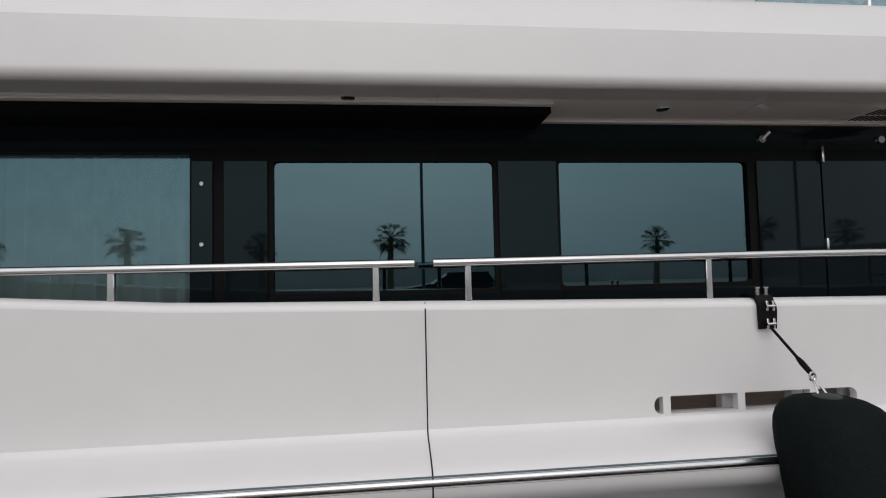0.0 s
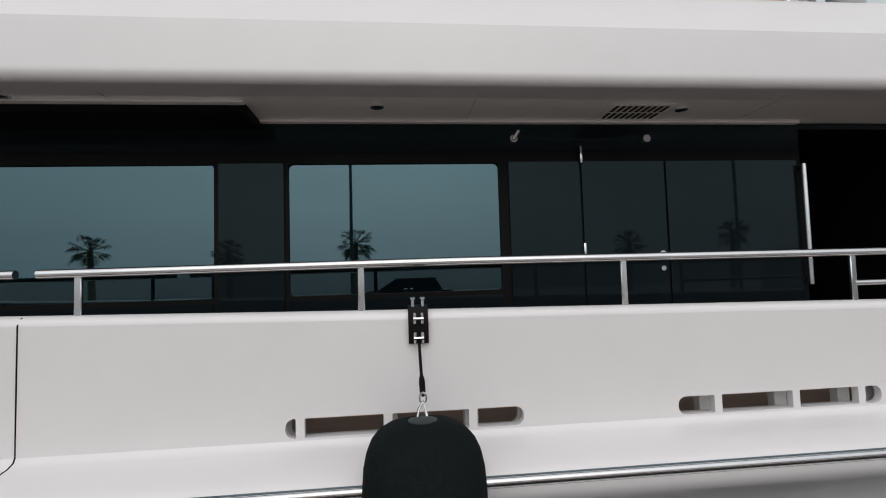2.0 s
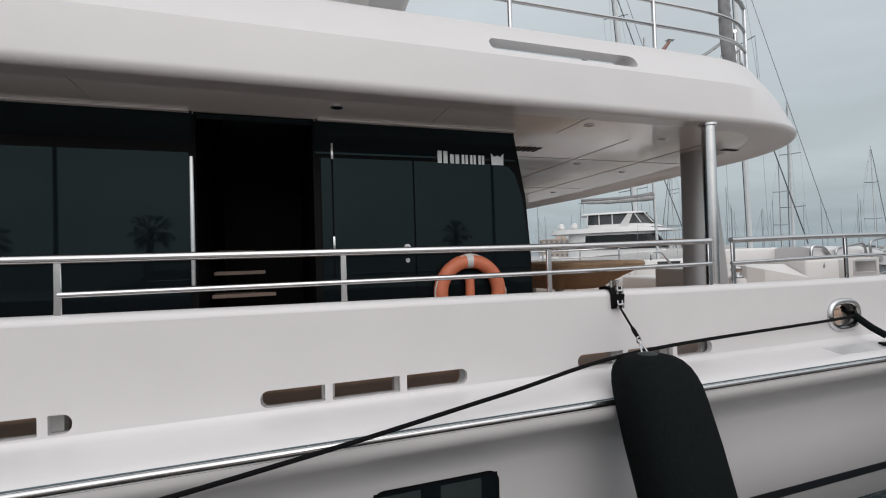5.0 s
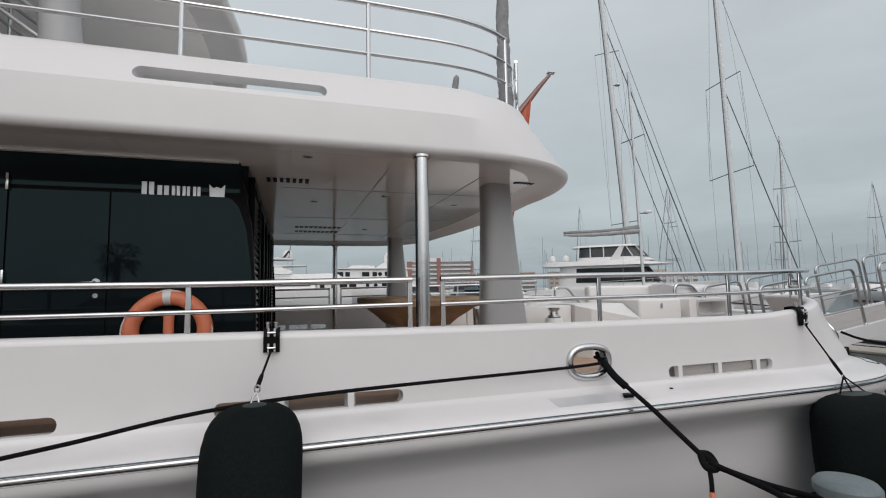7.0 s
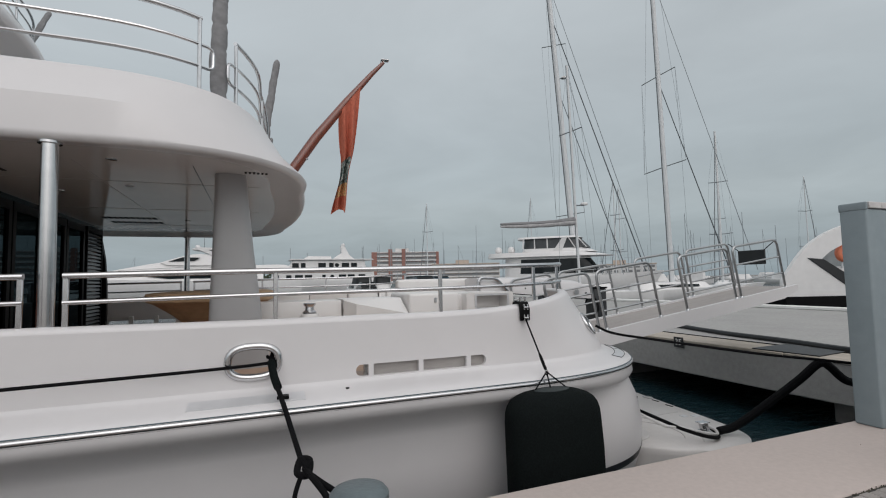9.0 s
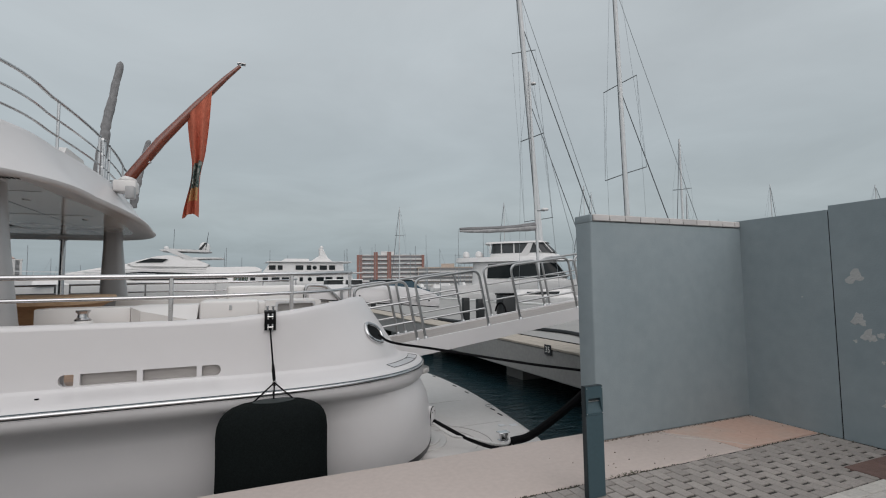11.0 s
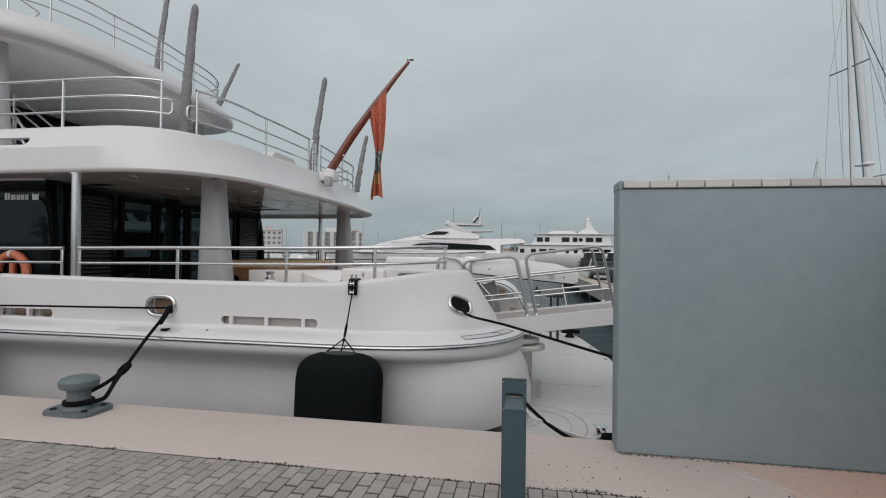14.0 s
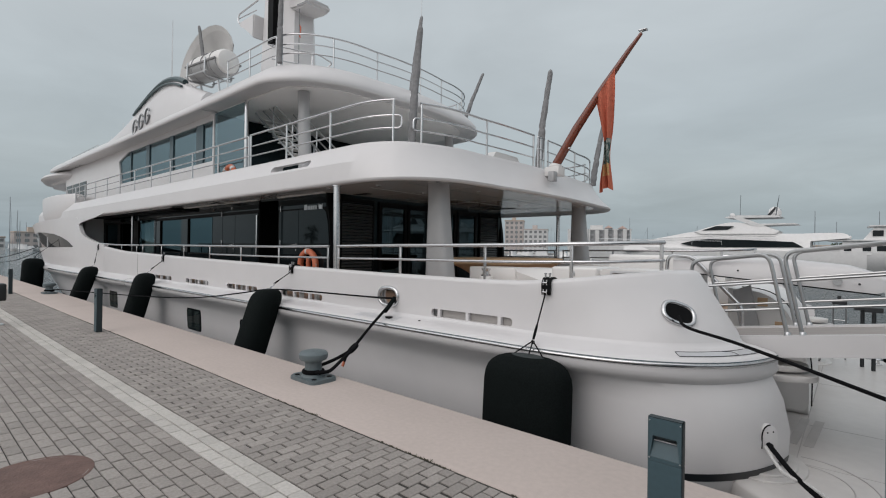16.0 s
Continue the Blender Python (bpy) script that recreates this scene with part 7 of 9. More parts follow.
def bollard_light(x, y, h, label, q=0.025):
    """A square quay light with a sloped hood and a lens slot."""
    t = thing("bollard_light", (x, y, 0), label, "bollard light", "quay lights")
    a = 0.081
    bm = B()
    box(bm, x - a, x + a, y - q + 0.006, y + q, 0.0, h - 0.216, 0.003, 1)
    box(bm, x - a, x + a, y - q + 0.036, y + q, h - 0.217, h + 0.001, 0.003, 1)
    for k in (-1, 1):
        box(bm, x + k * (a - 0.002) - 0.002, x + k * (a - 0.002) + 0.002, y - q + 0.006, y - q + 0.037, h - 0.217, h + 0.001)
    box(bm, x - a, x + a, y - q + 0.006, y - q + 0.037, h - 0.003, h + 0.001)
    part("casing", bm, M["lampedge_shade"], t, "casing edge painted dark as its shaded side")
    bm = B()
    box(bm, x - a + 0.004, x + a - 0.004, y - q, y - q + 0.007, 0.004, h - 0.215, 0.002, 1)
    part("front_plate", bm, M["lampmetal"], t)
    bm = B()
    mouth = [(x - 0.055, h - 0.088), (x + 0.055, h - 0.088), (x + 0.069, h - 0.197), (x - 0.069, h - 0.197)]
    holed(bm, [(x - a + 0.0042, h - 0.213), (x + a - 0.0042, h - 0.213), (x + a - 0.0042, h - 0.0035), (x - a + 0.0042, h - 0.0035)], [mouth], lambda u, v, w: (u, y - q - 0.001 + w, v), 0.036)
    head = part("lamp_head", bm, M["lampmetal"], t)
    bm = B()
    loft(bm, [[(x + k * wt, y - q + 0.033, h - 0.112), (x + k * wb, y - q + 0.001, h - 0.196), (x + k * wb, y - q + 0.034, h - 0.196)] for k, wt, wb in ((-1, 0.058, 0.0685), (1, 0.058, 0.0685))])
    part("sloped_sill", bm, M["lampmetal"], head)
    bm = B()
    box(bm, x - 0.043, x + 0.043, y - q + 0.022, y - q + 0.0345, h - 0.108, h - 0.092, 0.002, 1)
    part("lens", bm, M["dark_lens"], head, "dark lens slot")
    bm = B()
    box(bm, x - 0.052, x + 0.052, y - q + 0.012, y - q + 0.034, h - 0.116, h - 0.110, 0.001, 1)
    part("lens_trim", bm, M["satin"], head)
    for sx in (-1, 1):
        for z in (h - 0.014, h - 0.200):
            bm = B()
            tube(bm, [(x + sx * 0.071, y - q - 0.003, z), (x + sx * 0.071, y - q + 0.003, z)], 0.004, 8)
            part("screw", bm, M["satin"], t)


bollard_light(17.11, 0.20, 0.81, "blue-grey square bollard light at the coping's edge")
bollard_light(7.05, 0.25, 0.81, "blue-grey square bollard light along the coping", 0.048)
bollard_light(-3.0, 0.25, 0.81, "blue-grey square bollard light far along the coping", 0.048)
bollard_light(-13.1, 0.25, 0.81, "blue-grey square bollard light beyond the bow")

bm = B()
lathe(bm, [(0, -0.03), (0.352, -0.03), (0.352, 0.002), (0.338, 0.005), (0.325, 0.001), (0.3, 0.004), (0, 0.006)], (13.47, -1.65, 0), 40)
solo("manhole_cover", bm, M["rust"], "round rust-brown manhole cover set in the pavers", "manhole cover")
bm = B()
box(bm, 19.38, 20.16, -0.92, -0.22, -0.03, 0.006, 0.003, 1)
hatch = solo("rusty_hatch", bm, M["rust"], "rusty square steel hatch beside the wall", "hatch")
rng = random.Random(2)
for k in range(9):
    bm = lathe(B(), [(0, 0), (0.012, 0), (0.01, 0.004), (0, 0.004)], (19.45 + rng.random() * 0.65, -0.85 + rng.random() * 0.55, 0.004), 8)
    part("pale_fleck", bm, M["bare"], hatch, "pale fleck on the hatch" if k == 0 else "")

rng = random.Random(7)
for x, n_ in ((17.66, 40), (17.4, 6), (18.6, 9), (15.3, 7), (13.9, 6), (11.6, 5), (19.95, 14)):
    bm = B()
    for k in range(n_):
        y0 = 0.425 if x < 19.9 else rng.uniform(0.0, 0.9)
        px, a, h = (x + rng.gauss(0, 0.07) if x < 19.9 else 20.18), rng.uniform(0, 6.28), rng.uniform(0.006, 0.022)
        dx, dy = math.cos(a) * 0.018, math.sin(a) * 0.012
        vs = [bm.verts.new(p) for p in ((px - 0.003, y0, 0.0), (px + 0.003, y0, 0.0), (px + dx + 0.002, y0 + dy, h * 0.8), (px + dx * 1.5, y0 + dy * 1.5, h))]
        bm.faces.new(vs)
    solo("weed_tuft", bm, M["weed"], "small dry weed tuft in the paving joint", "weed", "weeds in the joint", kind="stuff")

rng = random.Random(17)
bm = B()
for k in range(900):
    px = 4 + 16.1 * rng.random() ** 0.8
    if noise.noise(Vector((px * 1.3, 2.2, 0))) < -0.12:
        continue
    py, r = 0.417 + rng.gauss(0, 0.006), rng.uniform(0.004, 0.013)
    ring_ = [(px + r * rng.uniform(0.6, 1.6) * math.cos(a), py + r * 0.7 * math.sin(a)) for a in (0.3, 1.6, 2.9, 4.1, 5.3)]
    top_ = bm.verts.new((px, py, rng.uniform(0.0, 0.006)))
    vs = [bm.verts.new((x, y, -0.008)) for x, y in ring_]
    for i in range(5):
        bm.faces.new((vs[i], vs[(i + 1) % 5], top_))
solo("joint_moss", bm, M["moss"], "dry moss and dirt along the joint beside the coping", "moss", kind="stuff")

rng = random.Random(31)
bm = B()
for k in range(300):
    if k < 190:
        px, py = 17.95 + 2.25 * rng.random(), 1.15 - abs(rng.gauss(0, 0.02))
    elif k < 270:
        px, py = 20.2 - abs(rng.gauss(0, 0.02)), rng.uniform(-1.4, 1.15)
    else:
        px, py = 17.2 + 3.0 * rng.random() ** 1.4, rng.uniform(0.47, 1.1)
    r = rng.uniform(0.004, 0.012)
    a0 = rng.uniform(0, 6.28)
    ring_ = [(px + r * q * math.cos(a0 + a), py + r * 0.7 * q * math.sin(a0 + a)) for a, q in ((0, 1.5), (1.3, 0.7), (2.7, 1.0), (4.0, 0.8), (5.2, 0.6))]
    top_ = bm.verts.new((px, py, rng.uniform(0.006, 0.012)))
    vs = [bm.verts.new((x, y, 0.001)) for x, y in ring_]
    for i in range(5):
        bm.faces.new((vs[i], vs[(i + 1) % 5], top_))
solo("wall_foot_litter", bm, M["litter"], "dry dirt and leaf crumbs along the foot of the wall", "litter", kind="stuff")

# ---- beyond the yacht ----


def frame_at(x, y, z, heading):
    return Matrix.Translation((x, y, z)) @ Matrix.Rotation(radians(heading), 4, 'Z')


def put(bm, m):
    bm.transform(m)
    return bm


def boat_hull(L, beam, z_bow, z_stern, z_keel=-0.3):
    """Hull along x, bow at +L/2, with flare, sheer and rounded bilge."""
    rings = []
    for i in range(22):
        s = i / 21
        x = -L / 2 + L * s
        b = beam / 2 * (1 - max(0, (s - 0.45) / 0.55) ** 2.2) + 0.02
        zt = z_stern + (z_bow - z_stern) * s ** 1.8
        prof = [(-b, zt), (-b * 1.0, zt * 0.7), (-b * (0.95 - 0.25 * s), zt * 0.25), (-b * (0.8 - 0.5 * s), z_keel)]
        rake = 0.10 * L * max(0, s - 0.8) / 0.2
        ring_ = [(x + rake * (z / max(zt, 0.1)) - rake * 0.6, y, z) for y, z in prof]
        rings.append(ring_ + [(px, -py, pz) for px, py, pz in reversed(ring_)])
    return loft(B(), rings)


def cabin(x0, x1, w0, w1, z0, z1, rake_f, rake_a, n=6):
    """A deckhouse block: narrower above, raked ends, rounded plan."""
    rings = []
    for k in range(n):
        s = k / (n - 1)
        z = z0 + (z1 - z0) * s
        a, b = x0 + rake_a * s, x1 - rake_f * s
        w = w0 + (w1 - w0) * s
        ring_ = []
        for i in range(28):
            t = 2 * math.pi * i / 28
            c, q = math.cos(t), math.sin(t)
            e = 4.5
            ring_.append(((a + b) / 2 + abs(c) ** (2 / e) * (1 if c >= 0 else -1) * (b - a) / 2, abs(q) ** (2 / e) * (1 if q >= 0 else -1) * w / 2, z))
        rings.append(ring_)
    return loft(B(), rings)


def motor_boat(at, heading, L, beam, zb, zs, decks, label, windows, group="moored yachts", mast=True, arch=True):
    m = frame_at(*at, heading)
    t = thing("moored_yacht", at, label, "yacht", group)
    part("hull", put(boat_hull(L, beam, zb, zs), m), M["hullfar"], t)
    bm = B()
    rail = []
    for i in range(14):
        s = i / 13
        x = -L * 0.1 + L * 0.58 * s
        b = beam / 2 * (1 - max(0, ((x + L / 2) / L - 0.45) / 0.55) ** 2.2) * 0.95
        rail.append((x, -b, zs + (zb - zs) * ((x + L / 2) / L) ** 1.8 + 0.7))
    for s in (1, -1):
        tube(bm, [(x, y * s, z) for x, y, z in rail], 0.025, 6)
        for x, y, z in rail[::2]:
            tube(bm, [(x, y * s, z - 0.75), (x, y * s, z)], 0.018, 5)
    part("bow_rail", put(bm, m), M["alu"], t)
    for x0, x1, w0, w1, z0, z1, rf, ra in decks:
        part("deckhouse", put(cabin(x0, x1, w0, w1, z0, z1, rf, ra), m), M["hullfar"], t)
    for x0, x1, w0, w1, z0, z1, rf, ra in windows:
        part("window_band", put(cabin(x0, x1, w0, w1, z0, z1, rf, ra, 3), m), M["farglass"], t, "dark window band")
    if arch:
        x0, x1, w0, w1, z0, z1, rf, ra = decks[-1]
        bm = B()
        for s in (-1, 1):
            prism(bm, [(x0 + 0.4, z1 - 0.2), (x0 + 1.6, z1 - 0.2), (x0 + 0.7, z1 + 1.3), (x0 + 0.1, z1 + 1.3)], "y", s * w1 * 0.4 - 0.1, s * w1 * 0.4 + 0.1)
        box(bm, x0 - 0.2, x0 + 1.2, -w1 * 0.42, w1 * 0.42, z1 + 1.25, z1 + 1.42, 0.05, 1)
        part("radar_arch", put(bm, m), M["hullfar"], t)
        bm = B()
        lathe(bm, [(0.35, 0), (0.5, 0.25), (0.48, 0.6), (0.3, 0.85), (0, 0.95)], (x0 + 0.5, 0.5, z1 + 1.4), 16)
        part("radome", put(bm, m), M["hullfar"], t)
        bm = B()
        tube(bm, [(x0 + 0.4, -0.5, z1 + 1.4), (x0 + 0.2, -0.5, z1 + 3.4)], 0.03, 6)
        tube(bm, [(x0 - 1.8, 0.4, z1), (x0 - 1.8, 0.4, z1 + 3.6)], 0.03, 6)
        part("signal_mast", put(bm, m), M["wire"], t)
    return t


# the long white flybridge yacht across the basin
def shell(poly, half, lean, bev=0.0, seg=3):
    """A side profile in x and z pushed out to both sides, drawing in with height."""
    bm = prism(B(), poly, "y", -half, half)
    if bev:
        bmesh.ops.bevel(bm, geom=bm.edges[:], offset=bev, segments=seg, affect='EDGES')
    low = min(v.co.z for v in bm.verts)
    for v in bm.verts:
        v.co.y *= 1 - lean * (v.co.z - low)
    return bm


FLY = Matrix.Translation((0, 81, 0))
fly = thing("moored_yacht", (2, 81, -1.15), "long white flybridge yacht moored across the basin", "yacht", "moored yachts")
part("hull", put(boat_hull(38, 7.6, 4.3, 3.3), Matrix.Translation((0, 81, -1.15)) @ Matrix.Rotation(math.pi, 4, 'Z')), M["hullfar"], fly)
line = [(p.x, p.z) for p in curve_pts([(-11.5, 0, 2.7), (-8, 0, 3.65), (-4, 0, 4.5), (-0.6, 0, 5.12), (2.0, 0, 5.2), (6, 0, 4.9), (11, 0, 4.6), (16.4, 0, 4.65), (17.6, 0, 3.95)], 4)]
part("deckhouse", put(shell(line + [(17.2, 3.78), (13.2, 3.7), (13.4, 1.9), (-11.5, 1.9)], 3.3, 0.12, 0.14), FLY), M["hullfar"], fly, "white sweeping deckhouse")
line = [(p.x, p.z) for p in curve_pts([(-0.9, 0, 5.05), (1.2, 0, 5.75), (3.4, 0, 6.3), (5.2, 0, 6.3), (7.6, 0, 5.7), (9.9, 0, 5.0)], 4)]
part("flybridge", put(shell(line + [(9.5, 4.5), (0, 4.6)], 2.5, 0.10, 0.10), FLY), M["hullfar"], fly, "white raised flybridge")
for s in (-1, 1):
    part("side_glazing", put(prism(B(), [(-2.6, 3.2), (-0.6, 3.74), (1.4, 3.88), (6.5, 3.72), (11.5, 3.45), (12.6, 2.72), (0.2, 2.66), (-1.6, 2.95)], "y", s * 3.02 - 0.12, s * 3.02 + 0.12), FLY), M["farglass"], fly, "long dark saloon glazing")
    part("windscreen", put(prism(B(), [(0.2, 5.22), (2.1, 5.86), (4.4, 5.78), (3.6, 5.28)], "y", s * 2.38 - 0.06, s * 2.38 + 0.06), FLY), M["farglass"], fly, "dark raked windscreen")
    # thin grey strip added to draw the shading line along the deckhouse
    part("fold_line", put(prism(B(), [(-6, 3.98), (3.5, 4.42), (9.5, 4.22), (9.5, 4.16), (3.5, 4.34), (-6, 3.93)], "y", s * 2.86 - 0.06, s * 2.86 + 0.06), FLY), M["pillar"], fly, "grey strip painted as the moulding's shade")
    part("arch_leg", put(prism(B(), [(3.7, 7.2), (4.9, 7.24), (9.9, 5.0), (8.6, 4.9)], "y", s * 2.1 - 0.12, s * 2.1 + 0.12), FLY), M["hullfar"], fly, "sloping white arch")
    part("dark_strut", put(prism(B(), [(8.0, 7.0), (8.5, 7.0), (9.4, 8.4), (9.15, 8.5)], "y", s * 0.9 - 0.06, s * 0.9 + 0.06), FLY), M["ink"], fly, "black mast strut")
bm = prism(B(), [(3.1, 7.12), (4.2, 7.38), (9.6, 7.2), (10.1, 7.02), (9.4, 6.92), (3.6, 7.02)], "y", -2.2, 2.2)
part("hardtop", put(bm, FLY), M["hullfar"], fly, "slim white hardtop")
part("aft_roof", put(shell([(7.5, 6.1), (11.6, 6.08), (12.0, 5.92), (7.5, 5.8)], 1.9, 0.0, 0.04), FLY), M["hullfar"], fly, "low white roof over the aft flybridge")
part("radome", put(lathe(B(), [(0.5, 0), (0.78, 0.2), (0.82, 0.6), (0.66, 1.1), (0.35, 1.38), (0, 1.45)], (9.05, 0.4, 7.2), 18), FLY), M["hullfar"], fly)
part("radome", put(lathe(B(), [(0.2, 0), (0.36, 0.12), (0.3, 0.4), (0, 0.5)], (3.9, -0.8, 7.34), 14), FLY), M["hullfar"], fly)
part("signal_mast", put(tube(B(), [(9.2, -0.3, 7.2), (9.6, -0.3, 10.2)], [0.1, 0.03], 6), FLY), M["wire"], fly)
part("aerial_mast", put(tube(B(), [(4.7, 0.5, 7.3), (4.75, 0.5, 10.6)], 0.035, 6), FLY), M["wire"], fly)
bm = B()
for s in (-1, 1):
    tube(bm, [(-17 + 2 * k, s * 3.5 * (1 - max(0, (-3 - (-17 + 2 * k)) / 16) ** 2.2) * 0.93, 4.0 - 0.06 * k + 0.15) for k in range(11)], 0.03, 5)
    for k in range(0, 11, 2):
        x = -17 + 2 * k
        tube(bm, [(x, s * 3.5 * (1 - max(0, (-3 - x) / 16) ** 2.2) * 0.93, 3.0), (x, s * 3.5 * (1 - max(0, (-3 - x) / 16) ** 2.2) * 0.93, 4.15 - 0.06 * k)], 0.02, 5)
part("bow_rail", put(bm, FLY), M["alu"], fly)
# expedition yacht
EXP = Matrix.Translation((0, 121, 0))
classic = thing("moored_yacht", (28, 121, -1.15), "white three-storey classic yacht far across the basin", "yacht", "moored yachts")
part("hull", put(boat_hull(36, 8.0, 4.4, 3.2), Matrix.Translation((26.5, 121, -1.15)) @ Matrix.Rotation(math.pi, 4, 'Z')), M["hullfar"], classic)
for x0, x1, z0, z1, half, rake in ((15.5, 40.5, 1.8, 4.5, 3.5, 0.6), (19.0, 38.3, 4.7, 7.2, 3.1, 1.7)):
    part("deckhouse", put(shell([(x0, z0), (x1, z0), (x1 - 0.3, z1), (x0 + rake, z1)], half, 0.02, 0.08), EXP), M["hullfar"], classic)
for x0, x1, z, half in ((13.8, 43.0, 4.5, 3.8), (19.6, 40.2, 7.2, 3.5)):
    part("deck_edge", put(shell([(x0, z), (x1, z), (x1 - 0.2, z + 0.28), (x0 + 0.5, z + 0.28)], half, 0.0, 0.06), EXP), M["hullfar"], classic, "white overhanging deck edge")
for x0, x1, z0, z1 in [(20.4, 21.9, 5.4, 6.5), (22.4, 23.5, 5.4, 6.5), (26.5, 28.3, 5.4, 6.5), (29.1, 30.2, 5.4, 6.5), (32.2, 34.0, 5.4, 6.5), (34.5, 36.0, 5.4, 6.5)] + \
        [(16.3, 17.4, 2.6, 3.6), (19.0, 20.2, 2.6, 3.6), (21.0, 22.8, 2.6, 3.6), (23.3, 25.0, 2.6, 3.6), (27.4, 28.2, 2.6, 3.6), (31.4, 33.2, 2.6, 3.6), (33.6, 35.3, 2.6, 3.6), (36.3, 38.0, 2.6, 3.6)]:
    half = 3.12 if z0 > 5 else 3.5
    part("cabin_window", put(box(B(), x0, x1, -half - 0.06, -half + 0.2, z0, z1, 0.04, 1), EXP), M["farglass"], classic, "dark square cabin window")
for x, z, half in ((31.0, 5.95, 3.12), (29.8, 3.1, 3.5)):
    part("porthole", put(tube(B(), [(x, -half - 0.07, z), (x, -half + 0.2, z)], 0.5, 16), EXP), M["farglass"], classic, "round porthole")
part("funnel_mast", put(shell([(30.2, 7.4), (36.0, 7.4), (34.4, 8.6), (33.4, 10.8), (32.4, 10.9), (32.6, 9.0), (31.4, 8.3)], 0.9, 0.05, 0.06), EXP), M["hullfar"], classic, "white swept mast tower")
part("radome", put(lathe(B(), [(0.3, 0), (0.5, 0.2), (0.45, 0.6), (0, 0.85)], (33.1, 0, 10.8), 14), EXP), M["hullfar"], classic)
part("top_cabin", put(shell([(23.0, 7.4), (30.0, 7.4), (29.7, 8.2), (24.2, 8.2)], 1.8, 0.05, 0.06), EXP), M["hullfar"], classic)
# flybridge trawler seen behind the gangway
trawler = motor_boat((47, 47, -1.15), -38, 21, 5.4, 3.4, 2.5, ((-7, 5.0, 4.8, 4.6, 2.3, 5.3, 1.8, 0.2), (-9.0, 6.0, 5.4, 5.0, 5.3, 5.85, 3.4, 0.1), (-4.8, 4.2, 3.9, 3.5, 5.8, 6.35, 1.4, 0.2), (-5.3, 2.5, 4.0, 3.7, 7.5, 7.72, 0.6, 0.1)),
           "white trawler yacht with an enclosed flybridge", ((-6.4, 4.7, 4.86, 4.72, 3.3, 5.0, 1.3, 0.2),), arch=False)
tm = frame_at(47, 47, -1.15, -38)
part("wheelhouse_glazing", put(cabin(-4.6, 3.4, 3.6, 3.3, 6.3, 7.55, 1.2, 0.2, 3), tm), M["smokeglass"], trawler, "smoked glazing round the flybridge")
for x, lean in ((-4.5, 0.1), (-3.1, 0.0), (-1.6, 0.0), (1.6, -0.75), (2.9, -1.0)):
    for s in (-1, 1):
        part("window_post", put(prism(B(), [(x - 0.07, 6.3), (x + 0.07, 6.3), (x + 0.07 + lean, 7.55), (x - 0.07 + lean, 7.55)], "y", s * 1.78 - 0.05, s * 1.78 + 0.05), tm), M["hullfar"], trawler)
for s in (-1, 1):
    part("roof_strut", put(prism(B(), [(-0.9, 6.0), (0.1, 6.0), (0.75, 7.6), (0.2, 7.6)], "y", s * 1.86 - 0.06, s * 1.86 + 0.06), tm), M["hullfar"], trawler, "wide raked white roof strut")
for x, y in ((-7.6, -1.2), (-6.2, 0.6), (-6.0, -1.3)):
    part("radome", put(lathe(B(), [(0.25, 0), (0.42, 0.2), (0.42, 0.5), (0.28, 0.75), (0, 0.85)], (x, y, 5.85), 14), tm), M["hullfar"], trawler)
for x, y, h_, L_ in ((27.5, 74, 96, 11), (31.5, 76, 84, 12), (36.0, 73, 92, 11), (40.5, 77, 80, 13)):
    small = motor_boat((x, y, -1.15), h_, L_, 3.4, 2.0, 1.5, ((-L_ * 0.3, L_ * 0.2, 2.8, 2.5, 1.5, 2.5, 1.4, 0.2), (-L_ * 0.32, L_ * 0.02, 2.7, 2.5, 3.5, 3.62, 0.3, 0.1)), "small white cabin cruiser with a dark canopy past the pier", ((-L_ * 0.22, L_ * 0.2, 2.84, 2.6, 1.8, 2.35, 1.0, 0.2),), group="small boats past the pier", arch=False)
    part("canopy", put(cabin(-L_ * 0.3, L_ * 0.03, 2.6, 2.45, 2.5, 3.48, 0.6, 0.1, 3), frame_at(x, y, -1.15, h_)), M["ink"], small, "dark canvas canopy")
# boat to the side of the pier, dark below
sb = thing("pier_boat", (37, 12, -1.15), "white motor boat with a black lower hull behind the pier", "boat", "moored yachts")
m = frame_at(35.0, 13.0, 0, -21)


def slab(poly, y0, y1, bev):
    bm = prism(B(), poly, "y", y0, y1)
    if bev:
        bmesh.ops.bevel(bm, geom=bm.edges[:], offset=bev, segments=3, affect='EDGES')
    return bm


outer = [(p.x, p.z) for p in curve_pts([(-0.13, 0, 0.48), (-0.14, 0, 1.2), (0.25, 0, 1.82), (0.7, 0, 2.40), (1.21, 0, 2.9), (1.9, 0, 3.35), (2.7, 0, 3.69), (3.6, 0, 3.93), (5.2, 0, 4.15), (8.5, 0, 4.1)], 4)]
opening = [(p.x, p.z) for p in curve_pts([(1.74, 0, 2.2), (2.2, 0, 2.56), (2.88, 0, 2.88), (3.6, 0, 3.08), (4.6, 0, 3.2), (5.4, 0, 3.1)], 4)] + [(5.4, 0.9), (3.6, 0.98)]
bm = B()
holed(bm, outer + [(8.5, 0.48)], [opening], lambda u, v, w: (u, w, v), 0.22)
part("cabin_side", put(bm, m), M["hullfar"], sb, "white curved cabin side with an open cockpit")
part("cabin_back", put(slab([(2.4, 0.5), (8.4, 0.5), (8.4, 3.8), (5.0, 3.6), (3.6, 3.3), (2.7, 2.8)], 1.3, 1.5, 0.04), m), M["paleglass"], sb, "pale glazed far side")
